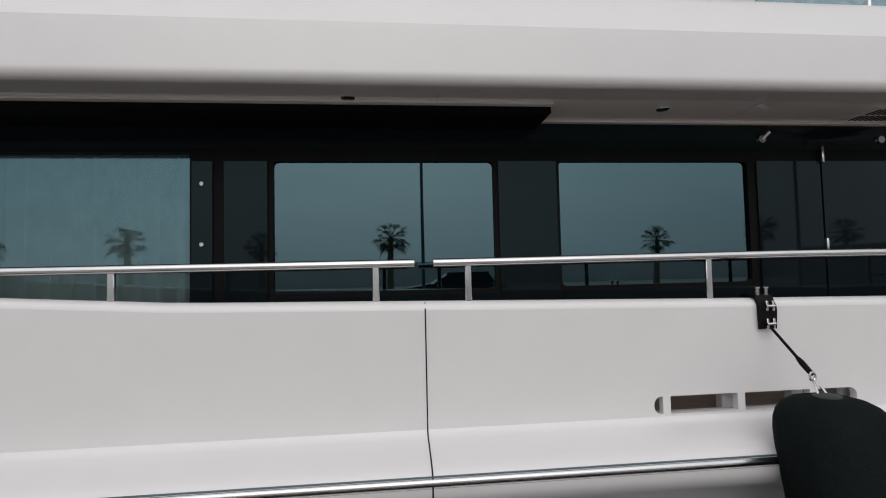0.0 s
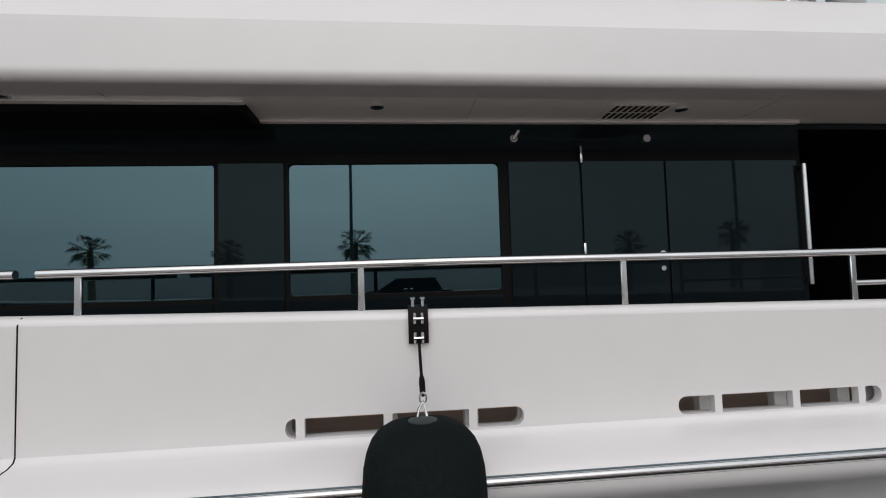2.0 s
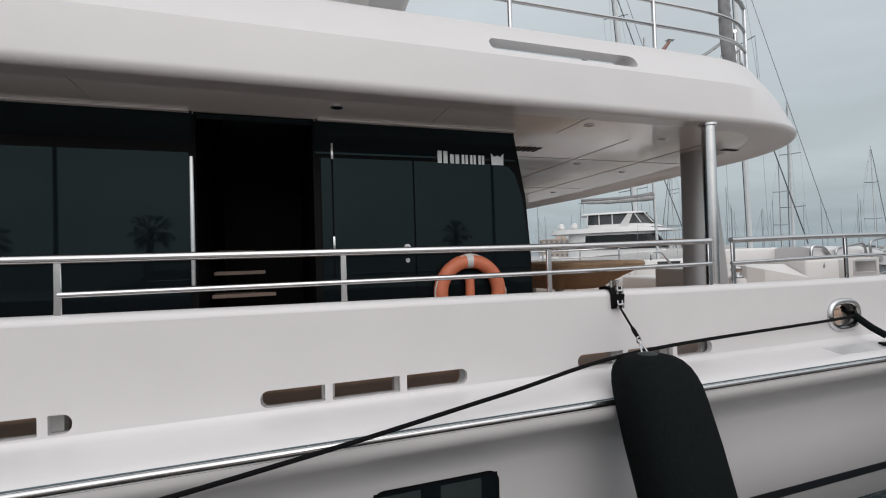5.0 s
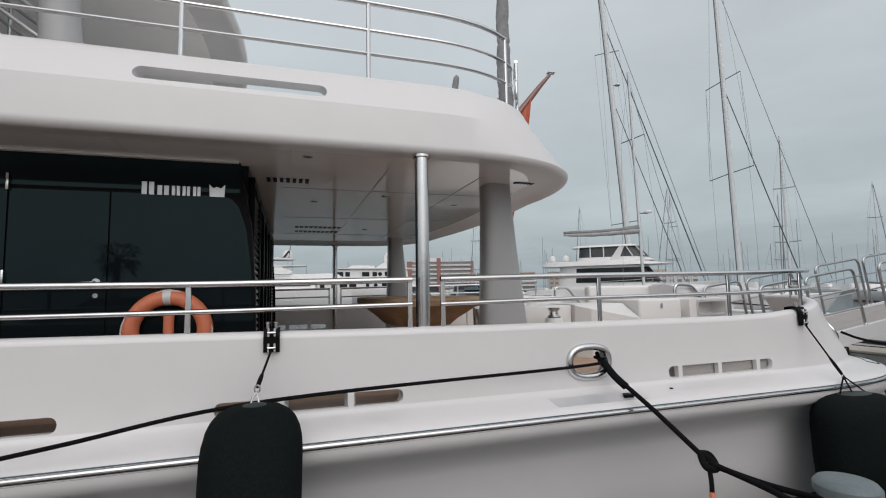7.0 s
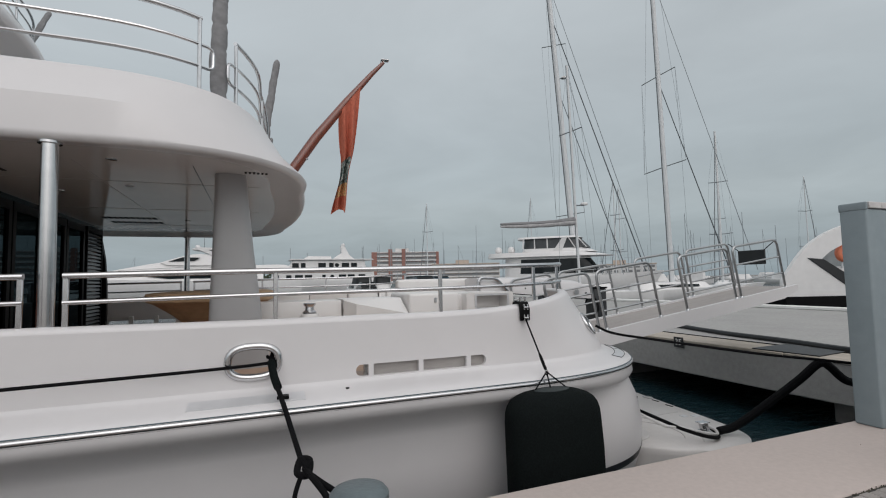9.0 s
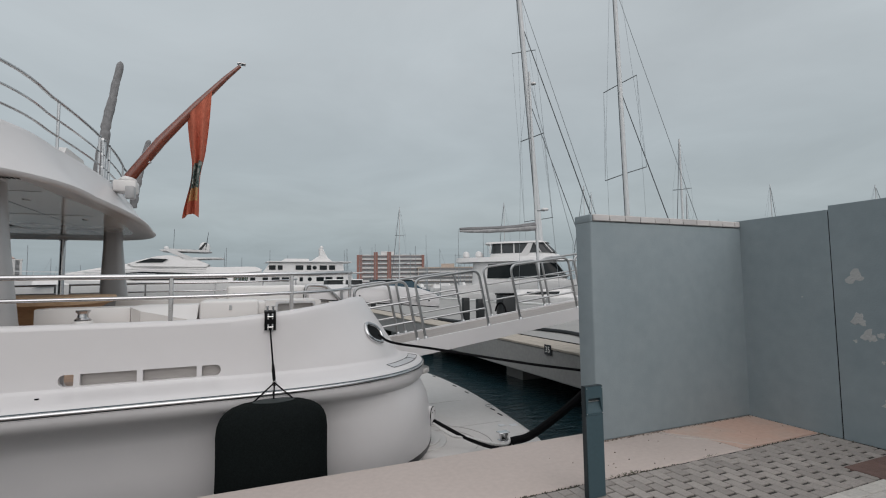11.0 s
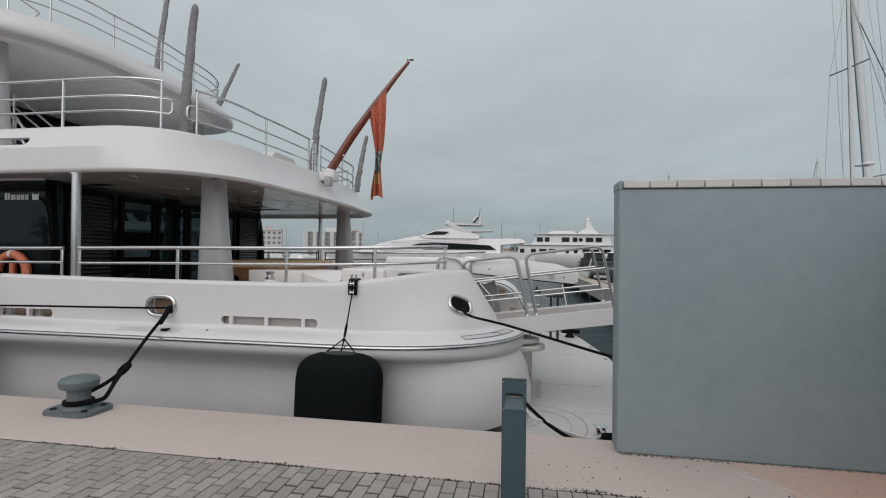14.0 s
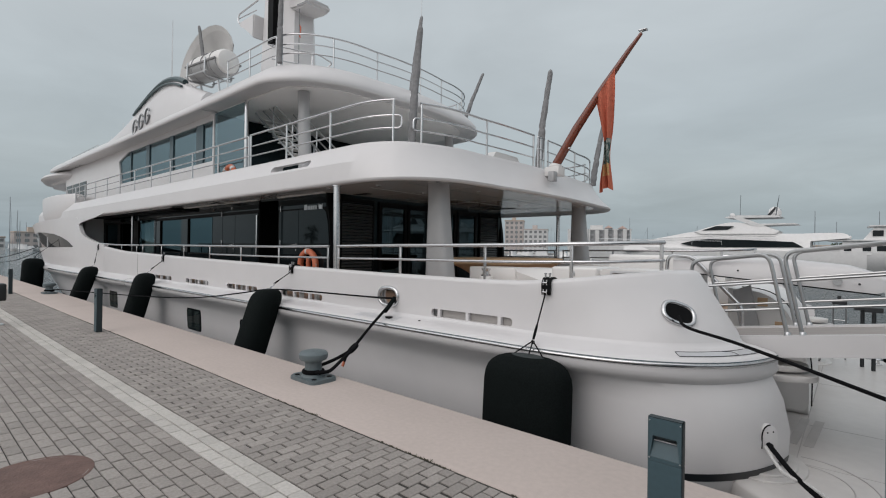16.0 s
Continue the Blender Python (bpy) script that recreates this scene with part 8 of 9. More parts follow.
part("seat_block", put(slab([(2.2, 0.9), (5.4, 0.9), (5.4, 1.75), (3.3, 1.85), (2.4, 1.7)], 0.5, 1.4, 0.06), m), M["hullfar"], sb, "white moulded seat")
part("raked_band", put(slab([(1.05, 2.26), (1.80, 2.18), (3.72, 0.9), (3.72, 0.25)], -0.05, 0.02, 0.012), m), M["ink"], sb, "black raked stripe")
part("lower_hull", put(slab([(-0.14, 0.47), (8.4, 0.44), (8.4, -1.1), (0.1, -1.1)], -0.03, 1.5, 0.03), m), M["black_matt"], sb, "black lower hull")
bm = B()
cr = Vector((3.0, 0.30, 2.45))
tube(bm, [cr + Vector((0.22 * math.cos(radians(a)), 0, 0.26 * math.sin(radians(a)))) for a in range(0, 360, 15)], 0.15, 10, closed=True)
part("rescue_ring", put(bm, m), M["orange"], sb, "faded orange rescue ring")
part("ring_post", put(tube(B(), [(3.0, 0.40, 1.75), (3.0, 0.40, 2.5)], 0.05, 8), m), M["satin"], sb)


def sailing_boat(at, heading, L, mast_h, label, spreaders=3, r=0.15):
    t = thing("sailing_yacht", at, label, "sailing yacht", "moored sailing yachts")
    m = frame_at(*at, heading)
    part("hull", put(boat_hull(L, L * 0.24, 1.7, 1.25), m), M["hullfar"], t)
    part("coachroof", put(cabin(-L * 0.22, L * 0.2, L * 0.15, L * 0.11, 1.3, 1.85, 0.7, 0.2), m), M["hullfar"], t)
    part("cabin_window", put(cabin(-L * 0.15, L * 0.14, L * 0.142, L * 0.135, 1.5, 1.68, 0.3, 0.1, 3), m), M["farglass"], t)
    bm = B()
    tube(bm, [(L * 0.08, 0, 1.3), (L * 0.08 - 0.15, 0, mast_h)], [r, r * 0.8], 10)
    mast = part("mast", put(bm, m), M["alu"], t)
    for k in range(spreaders):
        z = 1.3 + (mast_h - 1.3) * (k + 1) / (spreaders + 1)
        w = L * 0.085 * (1 - 0.16 * k)
        bm = B()
        tube(bm, [(L * 0.08 - 0.5, -w, z + 0.12), (L * 0.08, 0, z), (L * 0.08 - 0.5, w, z + 0.12)], 0.06, 6)
        part("spreader", put(bm, m), M["farmast"], mast)
    bm = B()
    for s in (-1, 1):
        pts = [(L * 0.06, s * L * 0.11, 1.3)]
        for k in range(spreaders):
            z = 1.3 + (mast_h - 1.3) * (k + 1) / (spreaders + 1)
            pts.append((L * 0.08 - 0.5, s * L * 0.085 * (1 - 0.16 * k), z + 0.12))
        tube(bm, pts + [(L * 0.08 - 0.15, 0, mast_h)], 0.009, 4)
    tube(bm, [(-L * 0.49, 0, 1.4), (L * 0.08 - 0.15, 0, mast_h)], 0.010, 4)
    part("shroud", put(bm, m), M["farmast"], t, "thin rigging wires")
    bm = B()
    big = mast_h > 30
    tube(bm, [(L * 0.468, 0, 1.8), (L * 0.08, 0, 22.5 if big else mast_h * 0.97)], [0.065, 0.04] if big else [0.05, 0.035], 7)
    part("furled_genoa", put(bm, m), M["wire"], t, "dark furled genoa on the forestay")
    if big:
        part("furled_staysail", put(tube(B(), [(L * 0.362, 0, 1.8), (L * 0.08, 0, 17.2)], [0.055, 0.035], 7), m), M["wire"], t, "dark furled staysail")
        part("radar_bracket", put(tube(B(), [(L * 0.08, 0, 10.2), (L * 0.08 + 1.1, 0, 10.5)], 0.05, 6), m), M["wire"], mast)
        part("radar", put(lathe(B(), [(0, 0), (0.33, 0.02), (0.36, 0.12), (0.3, 0.24), (0, 0.27)], (L * 0.08 + 0.9, 0, 10.5), 14), m), M["hullfar"], mast)
    rings = []
    for i in range(15):
        s_ = i / 16
        hw = L * 0.12 * (1 - max(0, (s_ - 0.45) / 0.55) ** 2.2) * (0.92 - 0.28 * s_) + 0.05
        rings.append([(-L / 2 + L * s_, -hw, 0.03), (-L / 2 + L * s_, -hw - 0.02, 0.2), (-L / 2 + L * s_, hw + 0.02, 0.2), (-L / 2 + L * s_, hw, 0.03)])
    part("boot_stripe", put(loft(B(), rings), m), M["maroon"], t, "maroon stripe along the waterline")
    bm = B()
    if big and at[0] < 43:
        tube(bm, [(L * 0.07, 0, 8.35), (L * 0.02, 0, 8.15), (-L * 0.2, 0, 7.85), (-L * 0.38, 0, 7.7)], [0.3, 0.24, 0.2, 0.16], 10)
    else:
        tube(bm, [(L * 0.07, 0, 2.6), (-L * 0.3, 0, 2.75)], [0.14, 0.17], 10)
    part("boom", put(bm, m), M["white_rope"] if big and at[0] < 43 else M["grey_cover"], t, "boom with a stowed sail")


def tall_rig(base, top, spreaders, stays, radius, label, L=17, heading=-20, bits=(), boom=None):
    """A large sailing yacht: raked mast with spreaders and shrouds, and dark furled sails on the forestays."""
    base, top = Vector(base), Vector(top)
    at = (base.x, base.y, -1.15)
    t = thing("sailing_yacht", at, label, "sailing yacht", "moored sailing yachts")
    m = frame_at(*at, heading)
    part("hull", put(boat_hull(L, L * 0.24, 1.9, 1.35), m), M["hullfar"], t)
    part("coachroof", put(cabin(-L * 0.22, L * 0.2, L * 0.15, L * 0.11, 1.4, 2.1, 0.7, 0.2), m), M["hullfar"], t)
    part("cabin_window", put(cabin(-L * 0.15, L * 0.14, L * 0.142, L * 0.135, 1.65, 1.9, 0.3, 0.1, 3), m), M["farglass"], t)

    def on_mast(z):
        return base.lerp(top, (z - base.z) / (top.z - base.z))
    mast = part("mast", tube(B(), [base, top], [radius, radius * 0.8], 12), M["alu"], t)
    side = Vector((1, -0.25, 0)).normalized()
    part("mast_track", tube(B(), [base - side * radius, top - side * radius * 0.8], radius * 0.2, 6), M["wire"], mast, "dark sail track up the mast")
    ends = []
    for z, left, right, tilt in spreaders:
        c = on_mast(z)
        a, b = c - side * left - Vector((0, 0, tilt)), c + side * right + Vector((0, 0, tilt))
        ends.append((a, b))
        part("spreader", tube(B(), [a, c, b], 0.05, 6), M["wire"], mast)
    for k in (0, 1):
        foot = base + side * (2.0 if k else -2.0)
        foot.z = 0.4
        part("shroud", tube(B(), [foot] + [e[k] for e in ends] + [on_mast(top.z - 0.3)], 0.014, 5), M["farmast"], t, "thin rigging wires")
    for z, foot, r, dark in stays:
        part("furled_sail", tube(B(), [on_mast(z), Vector(foot)], [r * 0.7, r], 7), M["wire"] if dark else M["farmast"], t, "sail furled tightly on its stay" if r > 0.04 else "thin stay")
    for z, dx in bits:
        c = on_mast(z)
        part("radar_bracket", tube(B(), [c, c + side * dx], 0.05, 6), M["wire"], mast)
        part("radar", lathe(B(), [(0, 0), (0.33, 0.02), (0.36, 0.12), (0.3, 0.24), (0, 0.27)], c + side * dx, 14), M["hullfar"], mast)
    if boom:
        a, b = Vector(boom[0]), Vector(boom[1])
        n_ = [a.lerp(b, q / 8) - Vector((0, 0, 0.10 * math.sin(math.pi * q / 8))) for q in range(9)]
        part("boom", tube(B(), n_, [0.30, 0.30, 0.22, 0.24, 0.19, 0.22, 0.17, 0.16, 0.09], 10), M["sailcloth"], t, "grey canvas-covered boom")
        part("boom_cover", tube(B(), [p_ + Vector((0, 0, 0.2)) for p_ in n_], [0.3, 0.26, 0.2, 0.2, 0.19, 0.18, 0.18, 0.16, 0.1], 8), M["grey_cover"], t, "grey sail stacked on the boom")
    return t


tall_rig((50.1, 48.3, 0.6), (46.8, 48.3, 46), ((31.5, 1.6, 1.6, 0.35), (9.6, 1.9, 1.9, 0.3)), ((40, (60.6, 46.8, 2.0), 0.05, False), (35.3, (60.0, 46.8, 2.0), 0.085, True), (25.5, (57.2, 47.2, 2.0), 0.065, True)), 0.36,
         "large white sailing yacht with a tall raked mast", 24, -14, ((27.2, 0.9),))
tall_rig((49.42, 32.9, 0.4), (48.6, 32.9, 38), ((21.2, 1.75, 1.85, 1.0), (12.15, 2.1, 2.35, 0.75)), ((31.5, (60.2, 32.0, 2.0), 0.035, False), (20.6, (56.7, 32.4, 2.0), 0.06, True)), 0.25,
         "white sailing yacht with a tall mast beside the pier", 19, -12)
tall_rig((40.28, 35.0, 0.4), (39.75, 35.0, 21.8), ((15.4, 1.15, 1.1, 0.45),), ((20.8, (45.0, 34.5, 1.8), 0.03, False),), 0.13,
         "smaller white sailing yacht with a thin mast and a covered boom", 14, 160, ((8.35, 0.9),), ((39.9, 35, 6.75), (32.3, 35.3, 6.2)))
sailing_boat((63, 38.0, -1.15), 210, 14, 19.5, "white sailing yacht further along the basin", 2)
for k, (x, y, h) in enumerate(((62, 54, 17), (70, 62, 18), (78, 50, 16), (55, 66, 16), (88, 44, 17), (38, 70, 15), (98, 36, 16))):
    sailing_boat((x, y, -1.15), 200 + 7 * k, 12, h, "white sailing yacht among the moored boats", 2, 0.08)

for k, (x, y, h) in enumerate(((-98, 34, 9), (-120, 52, 10))):
    sailing_boat((x, y, -1.15), 60 + 23 * k, 12, h, "white sailing yacht moored beyond the bow", 2, 0.08)

ped = thing("power_pedestal", (23.05, 11.65, 0.117), "black power pedestal with a coiled lead on the pier", "pedestal")
bm = box(B(), 22.8, 23.3, 11.4, 11.9, 0.117, 1.18, 0.03, 2)
part("cabinet", bm, M["ink"], ped)
bm = box(B(), 22.77, 23.33, 11.37, 11.93, 1.18, 1.24, 0.015, 1)
part("cap", bm, M["black_matt"], ped)
bm = tube(B(), [(22.72 + 0.02 * k, 11.55 + 0.26 * math.cos(radians(30 * k)), 0.62 + 0.3 * math.sin(radians(30 * k))) for k in range(14)], 0.03, 7)
part("coiled_lead", bm, M["rope"], ped)

# far mast forest, far boats and shore
rng = random.Random(12)
bm = B()
for k in range(240):
    a = rng.uniform(-86, 64)
    d = rng.uniform(150, 290)
    x, y = 14 + d * math.sin(radians(a)), d * math.cos(radians(a))
    if -60 < a < 5 and rng.random() < 0.6:
        continue
    h = rng.uniform(12, 22) * (0.62 if a < 10 else 1.0)
    tube(bm, [(x, y, -1), (x + rng.uniform(-0.2, 0.2), y, h)], [0.12, 0.07], 5, caps=False)
    if rng.random() < 0.6:
        tube(bm, [(x - 1.3, y, h * 0.55), (x + 1.3, y, h * 0.55)], 0.05, 4, caps=False)
    if rng.random() < 0.5:
        tube(bm, [(x + rng.choice((-5, 5)), y, 0), (x, y, h * 0.97)], 0.035, 4, caps=False)
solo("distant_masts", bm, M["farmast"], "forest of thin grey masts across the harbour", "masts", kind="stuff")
bm = B()
for k in range(190):
    a = rng.uniform(-86, 66)
    d = rng.uniform(140, 285)
    x, y = 14 + d * math.sin(radians(a)), d * math.cos(radians(a))
    L = rng.uniform(7, 15)
    h = boat_hull(L, L * 0.28, 1.6, 1.1)
    h.transform(frame_at(x, y, -1.15, rng.uniform(0, 360)))
    c = cabin(-L * 0.3, L * 0.2, L * 0.2, L * 0.15, 1.0, rng.uniform(1.8, 3.4), 1.2, 0.2, 3)
    c.transform(frame_at(x, y, -1.15, rng.uniform(0, 360)))
    for q in (h, c):
        tmp = bpy.data.meshes.new("tmp")
        q.to_mesh(tmp)
        q.free()
        bm.from_mesh(tmp)
        bpy.data.meshes.remove(tmp)
solo("distant_boats", bm, M["hullfar"], "many small white boats moored across the harbour", "boats", kind="stuff")

bm = B()
box(bm, -700, 900, 296, 420, -3, 0.4)
solo("far_quay", bm, M["pier"], "far quay across the harbour", "quay", kind="structure")


def building(at, heading, w, d, floors, mat, label, bands=False, bays=9, roof=None, piers=(), pier_mat=None, towers=()):
    t = thing("apartment_building", at, label, "building", "buildings across the harbour")
    m = frame_at(*at, heading)
    fh = 3.0
    H = floors * fh
    bm = B()
    box(bm, -w / 2, w / 2, -d / 2, d / 2, 0, H)
    part("facade", put(bm, m), mat, t)
    bm = B()
    box(bm, -w / 2 - 0.3, w / 2 + 0.3, -d / 2 - 0.3, d / 2 + 0.3, H, H + 0.7, 0.1, 1)
    box(bm, -w * 0.15, w * 0.05, -d * 0.2, d * 0.2, H + 0.7, H + 3.2)
    part("roof", put(bm, m), roof or M["bldg_beige"], t)
    for f_ in range(floors):
        z = f_ * fh
        if bands:
            bm = B()
            box(bm, -w / 2 - 0.1, w / 2 + 0.1, -d / 2 - 0.9, -d / 2, z + 0.1, z + 1.2)
            part("balcony", put(bm, m), M["bldg_white"], t)
            bm = B()
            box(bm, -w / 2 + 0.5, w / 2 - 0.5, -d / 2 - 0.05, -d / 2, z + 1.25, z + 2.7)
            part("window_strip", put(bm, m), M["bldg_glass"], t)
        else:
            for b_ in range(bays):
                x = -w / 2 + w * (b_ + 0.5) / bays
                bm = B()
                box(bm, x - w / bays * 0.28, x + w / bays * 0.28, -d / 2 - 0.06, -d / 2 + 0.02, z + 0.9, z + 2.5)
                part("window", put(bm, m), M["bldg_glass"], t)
    for x, h in towers:
        bm = B()
        box(bm, x - 2.2, x + 2.2, -d / 2 - 0.5, -d / 2 + 4, H, H + h, 0.05, 1)
        part("roof_tower", put(bm, m), mat, t)
        apex = (x, -d / 2 + 1.75, H + h + 1.8)
        bm = B()
        loft(bm, [[(x - 2.5, -d / 2 - 0.8, H + h), (x + 2.5, -d / 2 - 0.8, H + h), (x + 2.5, -d / 2 + 4.3, H + h), (x - 2.5, -d / 2 + 4.3, H + h)], [(apex[0] + 0.02 * i, apex[1] + 0.02 * j, apex[2]) for i, j in ((-1, -1), (1, -1), (1, 1), (-1, 1))]])
        part("tower_roof", put(bm, m), M["roof_tile"], t, "faded hipped tile roof")
    for a, b, top in piers:
        bm = B()
        box(bm, -w / 2 + w * a, -w / 2 + w * b, -d / 2 - 1.3, -d / 2 + 0.5, 0, H + top, 0.05, 1)
        part("pier", put(bm, m), pier_mat or mat, t, "upright wall pier")


building((111, 322, 0.4), -14, 46, 14, 7, M["bldg_red"], "red and white banded apartment block with balconies", bands=True, roof=M["bldg_white"], piers=((-0.01, 0.07, 0.5), (0.24, 0.30, 2.4), (0.44, 0.5, 2.6), (0.96, 1.0, 0.4)))
building((150, 305, 0.4), -22, 46, 14, 4, M["bldg_beige"], "beige apartment block across the harbour", bands=True)
building((196, 285, 0.4), -28, 34, 12, 4, M["bldg_beige"], "beige low apartment block across the harbour", bays=10)
# white block: the facade behind its piers is coloured as shaded recess
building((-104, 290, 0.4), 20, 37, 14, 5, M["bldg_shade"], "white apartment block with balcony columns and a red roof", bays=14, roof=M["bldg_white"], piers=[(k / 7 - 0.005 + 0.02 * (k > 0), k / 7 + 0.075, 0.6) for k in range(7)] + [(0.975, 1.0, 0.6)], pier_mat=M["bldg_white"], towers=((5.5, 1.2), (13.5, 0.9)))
building((-139, 272, 0.4), 26, 15, 12, 5, M["bldg_white"], "white block of flats on the far quay", bays=5, roof=M["bldg_pink"])
building((-154, 270, 0.4), 28, 12, 12, 7, M["bldg_pink"], "narrow pinkish block of flats on the far quay", bays=4)
building((-2, 312, 0.4), 2, 24, 12, 2, M["bldg_beige"], "low beige building on the far quay", bays=8)
building((-48, 300, 0.4), 8, 16, 12, 2, M["bldg_beige"], "low beige house on the far quay", bays=5)
building((240, 250, 0.4), -40, 40, 12, 3, M["bldg_white"], "pale low building on the far shore", bays=9)

# distant tree clumps on the far quay
rng = random.Random(21)
for cx in (12, 15.5, 19, 22, 25, -34, -28, -22):
    bm = B()
    for k in range(90):
        a, r = rng.uniform(0, 6.28), rng.random() ** 0.5 * 3.2
        p = Vector((cx + r * math.cos(a), 302 + r * math.sin(a), 5.5 + rng.gauss(0, 1.5)))
        s = rng.uniform(0.4, 0.9)
        q = [p + Vector((rng.uniform(-s, s), rng.uniform(-s, s), rng.uniform(-s, s))) for _ in range(4)]
        vs = [bm.verts.new(v) for v in q]
        for tri in ((0, 1, 2), (0, 2, 3), (0, 1, 3), (1, 2, 3)):
            bm.faces.new([vs[i] for i in tri])
    t = thing("far_tree", (cx, 302, 0.4), "dark tree on the far quay", "tree", "trees on the far quay")
    part("crown", bm, M["leaf"], t, kind="stuff")
    part("trunk", tube(B(), [(cx, 302, 0.3), (cx + 0.2, 302, 5)], [0.3, 0.15], 6), M["trunk"], t)

# hills behind
bm = B()
n = 120
ridge = [(-900 + 1900 * i / n, 6 + 16 * noise.noise(Vector((i * 0.07, 3.1, 0))) + 8 * noise.noise(Vector((i * 0.21, 8.1, 0)))) for i in range(n + 1)]
loft(bm, [[(x, 900, -5) for x, z in ridge], [(x, 940, max(1, z)) for x, z in ridge], [(x, 1400, max(1, z)) for x, z in ridge]], ring_closed=False)
# pale blue-grey: air haze is painted into the hill and shore colour
M["hill"] = material("haze_tinted_hill", (0.30, 0.34, 0.36), 1.0, vary=0.05, scale=0.02, spec=0.0)
shore = [(-150 + 12 * i, 3.5 + 5 * noise.noise(Vector((i * 0.19, 1.3, 0))) + 3 * noise.noise(Vector((i * 0.6, 5.1, 0)))) for i in range(70)]
west = loft(B(), [[(-560, y, -5) for y, z in shore], [(-570, y, max(1.5, z)) for y, z in shore], [(-700, y, max(1.5, z)) for y, z in shore]], ring_closed=False)
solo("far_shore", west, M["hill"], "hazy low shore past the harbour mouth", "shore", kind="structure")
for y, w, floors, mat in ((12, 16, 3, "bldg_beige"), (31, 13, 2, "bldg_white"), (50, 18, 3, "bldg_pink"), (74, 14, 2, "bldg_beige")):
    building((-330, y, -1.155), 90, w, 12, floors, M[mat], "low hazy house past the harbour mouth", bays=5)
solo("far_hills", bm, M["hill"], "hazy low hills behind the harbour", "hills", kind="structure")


def car(at, heading, mat, label, van=False):
    """A parked car: body with wheel arches, glass house, wheels, lamps."""
    m = frame_at(*at, heading)
    t = thing("parked_car", at, label, "car", "parked cars")
    L, W = (4.9, 1.95) if van else (4.3, 1.8)
    top = [(-L / 2, 0.45), (-L / 2 + 0.02, 0.95), (-L / 2 + 0.12, 1.75 if van else 0.98), (L * 0.05, 1.85 if van else 1.02), (L * 0.28, 1.02), (L / 2 - 0.1, 0.86), (L / 2, 0.6), (L / 2 - 0.02, 0.35)]
    bot = []
    for cx in (L * 0.30, -L * 0.30):
        bot += [(cx + 0.37 * math.cos(radians(a)), 0.32 + 0.37 * math.sin(radians(a))) for a in range(0, 181, 20)]
    bm = prism(B(), top + bot + [(-L / 2 + 0.05, 0.32)], "y", -W / 2, W / 2)
    part("body", put(bm, m), mat, t)
    z1 = 1.95 if van else 1.48
    bm = B()
    loft(bm, [[(x, y * W * f_, z) for x, y in ((-L * 0.40, -0.5), (L * 0.24, -0.5), (L * 0.24, 0.5), (-L * 0.40, 0.5))] for f_, z in ((0.97, 1.0),)] + [[(x, y * W * 0.8, z1) for x, y in ((-L * 0.33, -0.5), (L * 0.06, -0.5), (L * 0.06, 0.5), (-L * 0.33, 0.5))]])
    part("glass_house", put(bm, m), M["farglass"], t, "dark car windows")
    bm = B()
    box(bm, -L * 0.34, L * 0.07, -W * 0.41, W * 0.41, z1, z1 + 0.04, 0.02, 1)
    part("roof", put(bm, m), mat, t)
    for cx in (L * 0.30, -L * 0.30):
        for s in (-1, 1):
            bm = B()
            tube(bm, [(cx, s * (W / 2 - 0.2), 0.32), (cx, s * (W / 2 + 0.01), 0.32)], 0.32, 18)
            w_ = part("wheel", put(bm, m), M["tyre"], t)
            bm = B()
            tube(bm, [(cx, s * (W / 2 - 0.02), 0.32), (cx, s * (W / 2 + 0.02), 0.32)], 0.2, 14)
            part("rim", put(bm, m), M["satin"], w_)
    bm = B()
    for s in (-1, 1):
        box(bm, L / 2 - 0.12, L / 2 + 0.01, s * W * 0.36 - 0.16, s * W * 0.36 + 0.16, 0.66, 0.8, 0.02, 1)
    part("headlight", put(bm, m), M["sign_white"], t)


car((22.9, 33.5, 0.06), -95, M["carblack"], "black hatchback parked on the pier")
car((26.8, 40.5, 0.06), -84, M["carpaint"], "dark blue van parked on the pier", True)
car((31.2, 47, 0.06), 8, M["carpaint"], "dark blue-green van parked across the pier", True)
car((24.5, 55, 0.06), 88, M["carblack"], "dark car parked on the pier")
for x, y, h in ((23.0, 13.5, 1.0), (23.2, 15.2, 1.0), (22.6, 28, 0.9)):
    bm = B()
    box(bm, x - 0.14, x + 0.14, y - 0.12, y + 0.12, 0.06, h, 0.03, 2)
    box(bm, x - 0.1, x + 0.1, y - 0.13, y - 0.12, h - 0.3, h - 0.12, 0.004, 1)
    solo("service_post", bm, M["ink"], "black service pedestal on the pier", "service pedestal", "pedestals on the pier")

# ---- landside, seen in the window reflections ----


LAMPS = ((0.87, -7.6), (14.2, -7.6), (-12.5, -7.6))


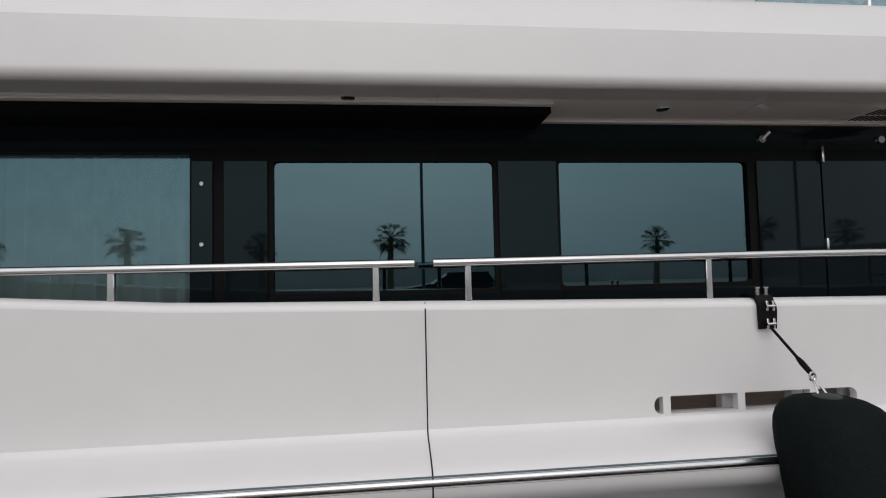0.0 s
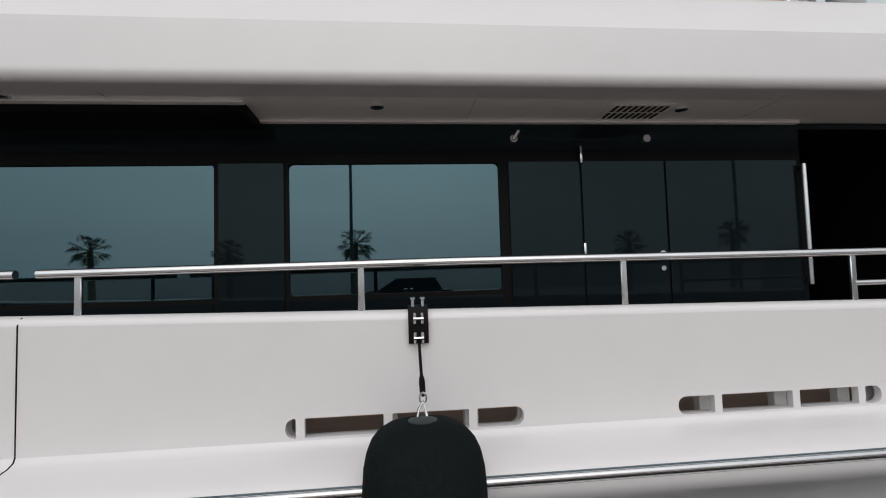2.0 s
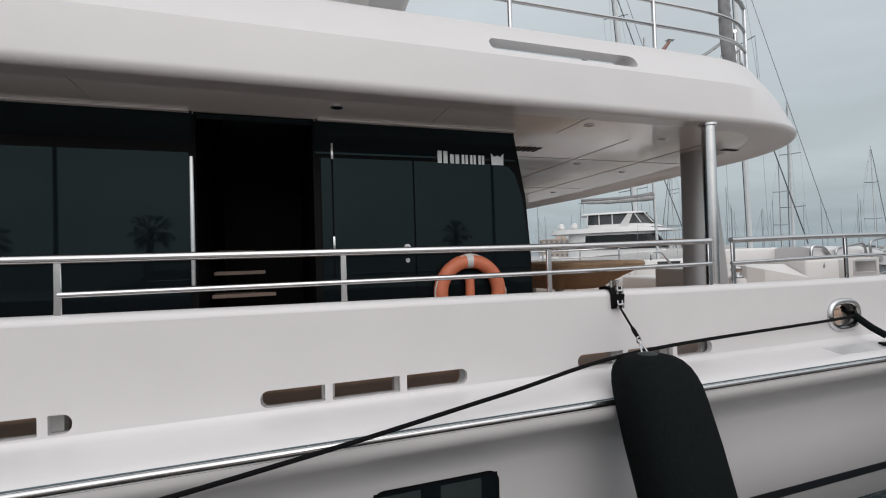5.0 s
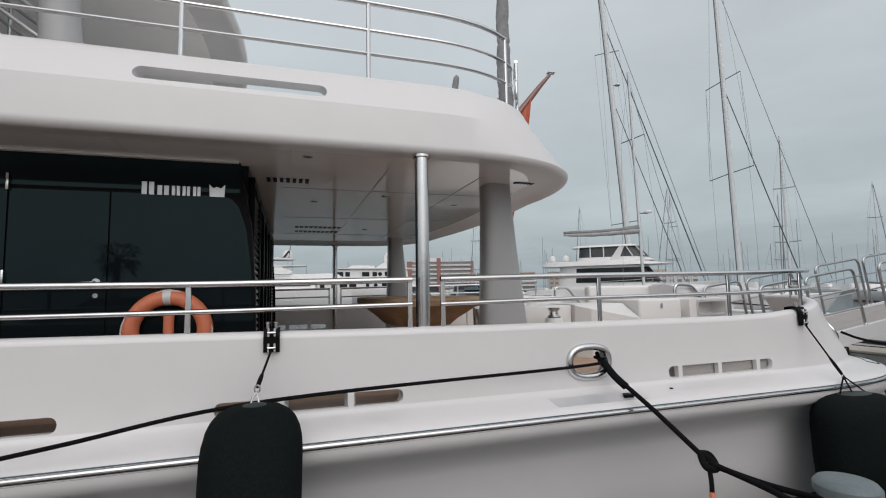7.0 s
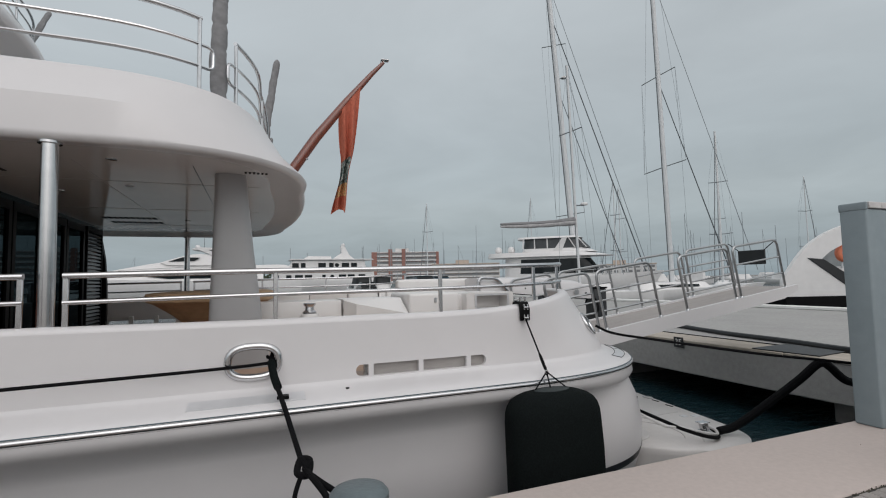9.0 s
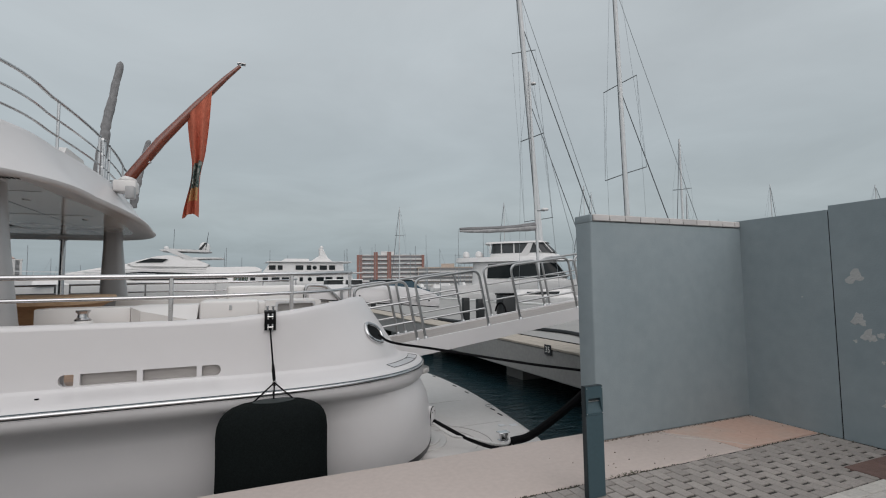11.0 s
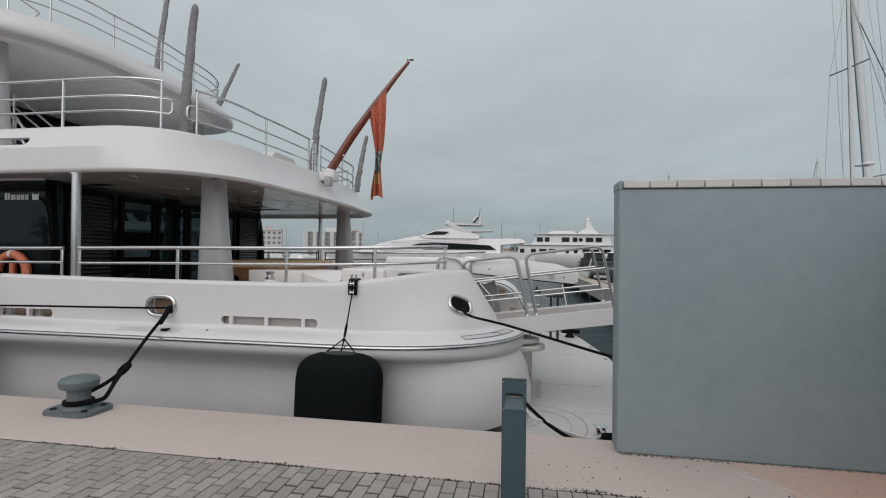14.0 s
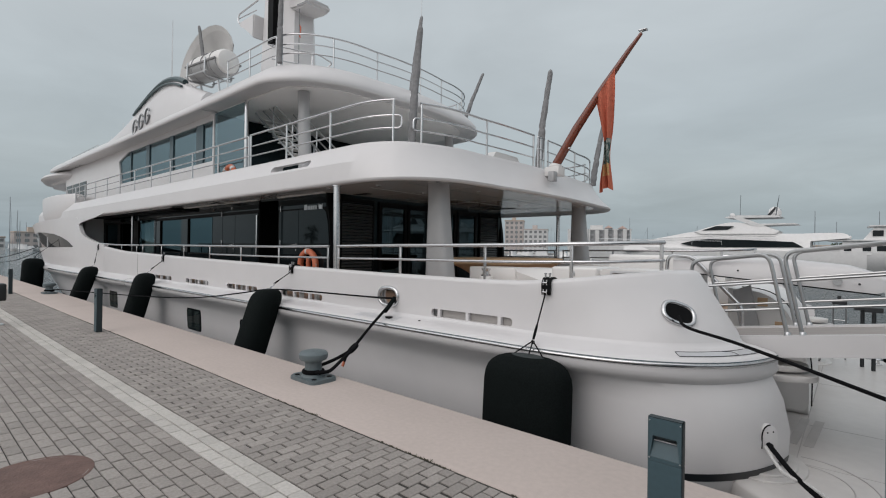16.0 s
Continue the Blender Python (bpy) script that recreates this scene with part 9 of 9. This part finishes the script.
def palm(x, y, h, seed, label):
    rng = random.Random(seed)
    t = thing("palm_tree", (x, y, 0), label, "palm tree", "palms along the promenade")
    bm = B()
    tube(bm, [(x + 0.12 * math.sin(s * 2 + seed), y, h * s) for s in np.linspace(0, 1, 12)], [0.24 - 0.07 * s + 0.012 * (k % 2) for k, s in enumerate(np.linspace(0, 1, 12))], 10)
    part("trunk", bm, M["trunk"], t)
    bm = B()
    top = Vector((x + 0.12 * math.sin(2 + seed), y, h))
    for k in range(40):
        a = rng.uniform(0, 6.28)
        e = radians(rng.uniform(-55, 75))
        L = rng.uniform(0.75, 1.15)
        d = Vector((math.cos(a) * math.cos(e), math.sin(a) * math.cos(e), math.sin(e)))
        base = top + d * L * 0.75
        up = Vector((0, 0, 1))
        side = d.cross(up).normalized()
        tube(bm, [top, base], 0.02, 4)
        for j in range(13):
            b_ = radians(-80 + 160 * j / 12)
            dr = d * math.cos(b_) + side * math.sin(b_)
            tip = base + dr * L * 0.62 + Vector((0, 0, -0.28 * L * rng.uniform(0.4, 1.2)))
            w = up.cross(dr) * 0.035
            mid = base + dr * L * 0.36
            vs = [bm.verts.new(v) for v in (base, mid + w, tip, mid - w)]
            bm.faces.new(vs)
    part("crown", bm, M["leaf"], t)


for k, (x, y, h) in enumerate(((-38, -27, 3.7), (-28.5, -28, 3.8), (-18.3, -26.5, 3.95), (-9.8, -28.3, 3.7), (-0.3, -23.9, 3.85), (20.2, -27.3, 3.6), (28.5, -27, 4.3), (38, -29, 4.1), (47, -27, 3.8), (57, -29, 3.9))):
    palm(x, y, h, k, "fan palm with a ragged crown on the promenade")
for x, y in LAMPS:
    t = thing("street_lamp", (x, y, 0), "tall thin grey street lamp on the promenade", "street lamp", "lamps along the promenade")
    bm = B()
    tube(bm, [(x, y, 0), (x, y, 0.8), (x, y, 6.6)], [0.075, 0.06, 0.045], 12)
    part("pole", bm, M["lampmetal"], t)
    bm = B()
    tube(bm, rounded([(x, y, 6.55), (x, y, 6.95), (x, y + 0.9, 7.05)], 0.25), 0.035, 8)
    part("arm", bm, M["lampmetal"], t)
    bm = B()
    box(bm, x - 0.12, x + 0.12, y + 0.75, y + 1.3, 6.98, 7.08, 0.03, 2)
    part("lamp_head", bm, M["lampmetal"], t)
bm = B()
box(bm, -120, 160, -46, -45.4, -0.1, 2.6)
solo("garden_wall", bm, M["bldg_white"], "low pale wall behind the promenade", "wall", kind="structure")
car((2.5, -12.9, 0), 180, M["carblack"], "black car parked on the promenade")

# ---- pavers ----


def brick_verts(x0, x1, y0, y1, h=0.012):
    e = 0.004
    return [(x0, y0, -h), (x1, y0, -h), (x1, y1, -h), (x0, y1, -h), (x0, y0, -e), (x1, y0, -e), (x1, y1, -e), (x0, y1, -e),
            (x0 + e, y0 + e, 0), (x1 - e, y0 + e, 0), (x1 - e, y1 - e, 0), (x0 + e, y1 - e, 0)]


QUADS = [(0, 1, 5, 4), (1, 2, 6, 5), (2, 3, 7, 6), (3, 0, 4, 7), (4, 5, 9, 8), (5, 6, 10, 9), (6, 7, 11, 10), (7, 4, 8, 11), (8, 9, 10, 11)]


def brick_sheet(name, rects, mat, label):
    vs, fs = [], []
    rng = random.Random(5)
    for x0, x1, y0, y1 in rects:
        k = len(vs)
        dz = rng.uniform(-0.0025, 0.0015)
        vs += [(x, y, z + dz) for x, y, z in brick_verts(x0, x1, y0, y1)]
        fs += [tuple(k + i for i in q) for q in QUADS]
    me = bpy.data.meshes.new(name)
    me.from_pydata(vs, [], fs)
    me.materials.append(mat)
    ob = new(name, me)
    ob.parent = ground
    ob.matrix_parent_inverse = Matrix.Translation(-ground.location)
    return tagged(ob, label=label, kind="stuff")


G, GE = 0.0038, 0.0085
HOLES = ((19.39, 20.15, -0.91, -0.23),)


def free_of(x0, x1, y0, y1):
    far = max(math.hypot(x - 13.47, y + 1.65) for x in (x0, x1) for y in (y0, y1))
    inside = any(x0 > a and x1 < b and y0 > c and y1 < d for a, b, c, d in HOLES)
    return far > 0.33 and not inside


near_full, near_half, rest = [], [], []
for c in range(-500, 203):
    x0, x1 = c * 0.1 + G + 0.01, c * 0.1 + 0.1 - G + 0.01
    if x0 > 20.16:
        continue
    clipped = x1 > 20.19
    x1 = min(x1, 20.194)
    cuts = [0.405, 0.32, 0.12, -0.08, -0.28, -0.48] if c % 2 else [0.405, 0.22, 0.02, -0.18, -0.38, -0.48]
    for a, b in zip(cuts, cuts[1:]):
        r = (x0, x1, b + GE, a - GE)
        if not free_of(*r):
            continue
        if 15.35 < x0 and not clipped:
            (near_full if a - b > 0.15 else near_half).append(r)
        else:
            rest.append(r)
white = []
for row in range(2):
    for c in range(-240, 102):
        x0 = c * 0.2 + 0.1 * row
        if x0 > 20.15:
            continue
        white.append((x0 + G, min(x0 + 0.2 - G, 20.194), -0.60 - 0.12 * row + G, -0.48 - 0.12 * row - G))
for row in range(44):
    for c in range(-190, 102):
        x0 = c * 0.2 + 0.1 * (row % 2)
        if x0 > 20.15 or (x0 < -14 and row > 22):
            continue
        r = (x0 + GE * 0.8, min(x0 + 0.2 - GE * 0.8, 20.194), -0.72 - 0.1 * (row + 1) + G, -0.72 - 0.1 * row - G)
        if free_of(*r):
            rest.append(r)
brick_sheet("paver_field", rest, M["paver_rest"], "grey concrete pavers in running bond")
brick_sheet("paver_band", white, M["paver_white"], "band of white pavers along the quay")


def shared_bricks(rects):
    x0, x1, y0, y1 = rects[0]
    w, d = (x1 - x0) / 2, (y1 - y0) / 2
    me = bpy.data.meshes.new("paver")
    me.from_pydata(brick_verts(-w, w, -d, d), [], QUADS)
    me.materials.append(M["paver"])
    rng = random.Random(3)
    for a, b, c, e in rects:
        ob = new("paver", me)
        ob.parent = ground
        ob.matrix_parent_inverse = Matrix.Translation(-ground.location)
        ob.location = ((a + b) / 2, (c + e) / 2, rng.uniform(-0.0025, 0.0015))


shared_bricks(near_full)
shared_bricks(near_half)
bm = B()
box(bm, -900, 900, -1500, -5.2, -0.011, -0.002)
part("far_paving", bm, M["paver_rest"], ground, "plain grey paving further back")

post = thing("service_post", (4.85, -0.92, 0), "grey service post with a dark box head on the quay", "service post")
bm = B()
box(bm, 4.80, 4.90, -0.97, -0.87, 0.0, 0.54, 0.012, 2)
box(bm, 4.74, 4.96, -1.03, -0.81, 0.0, 0.02, 0.005, 1)
part("stem", bm, M["satin"], post)
bm = B()
box(bm, 4.70, 5.02, -1.08, -0.79, 0.49, 0.83, 0.03, 3)
part("box_head", bm, M["ink"], post, "dark box head")
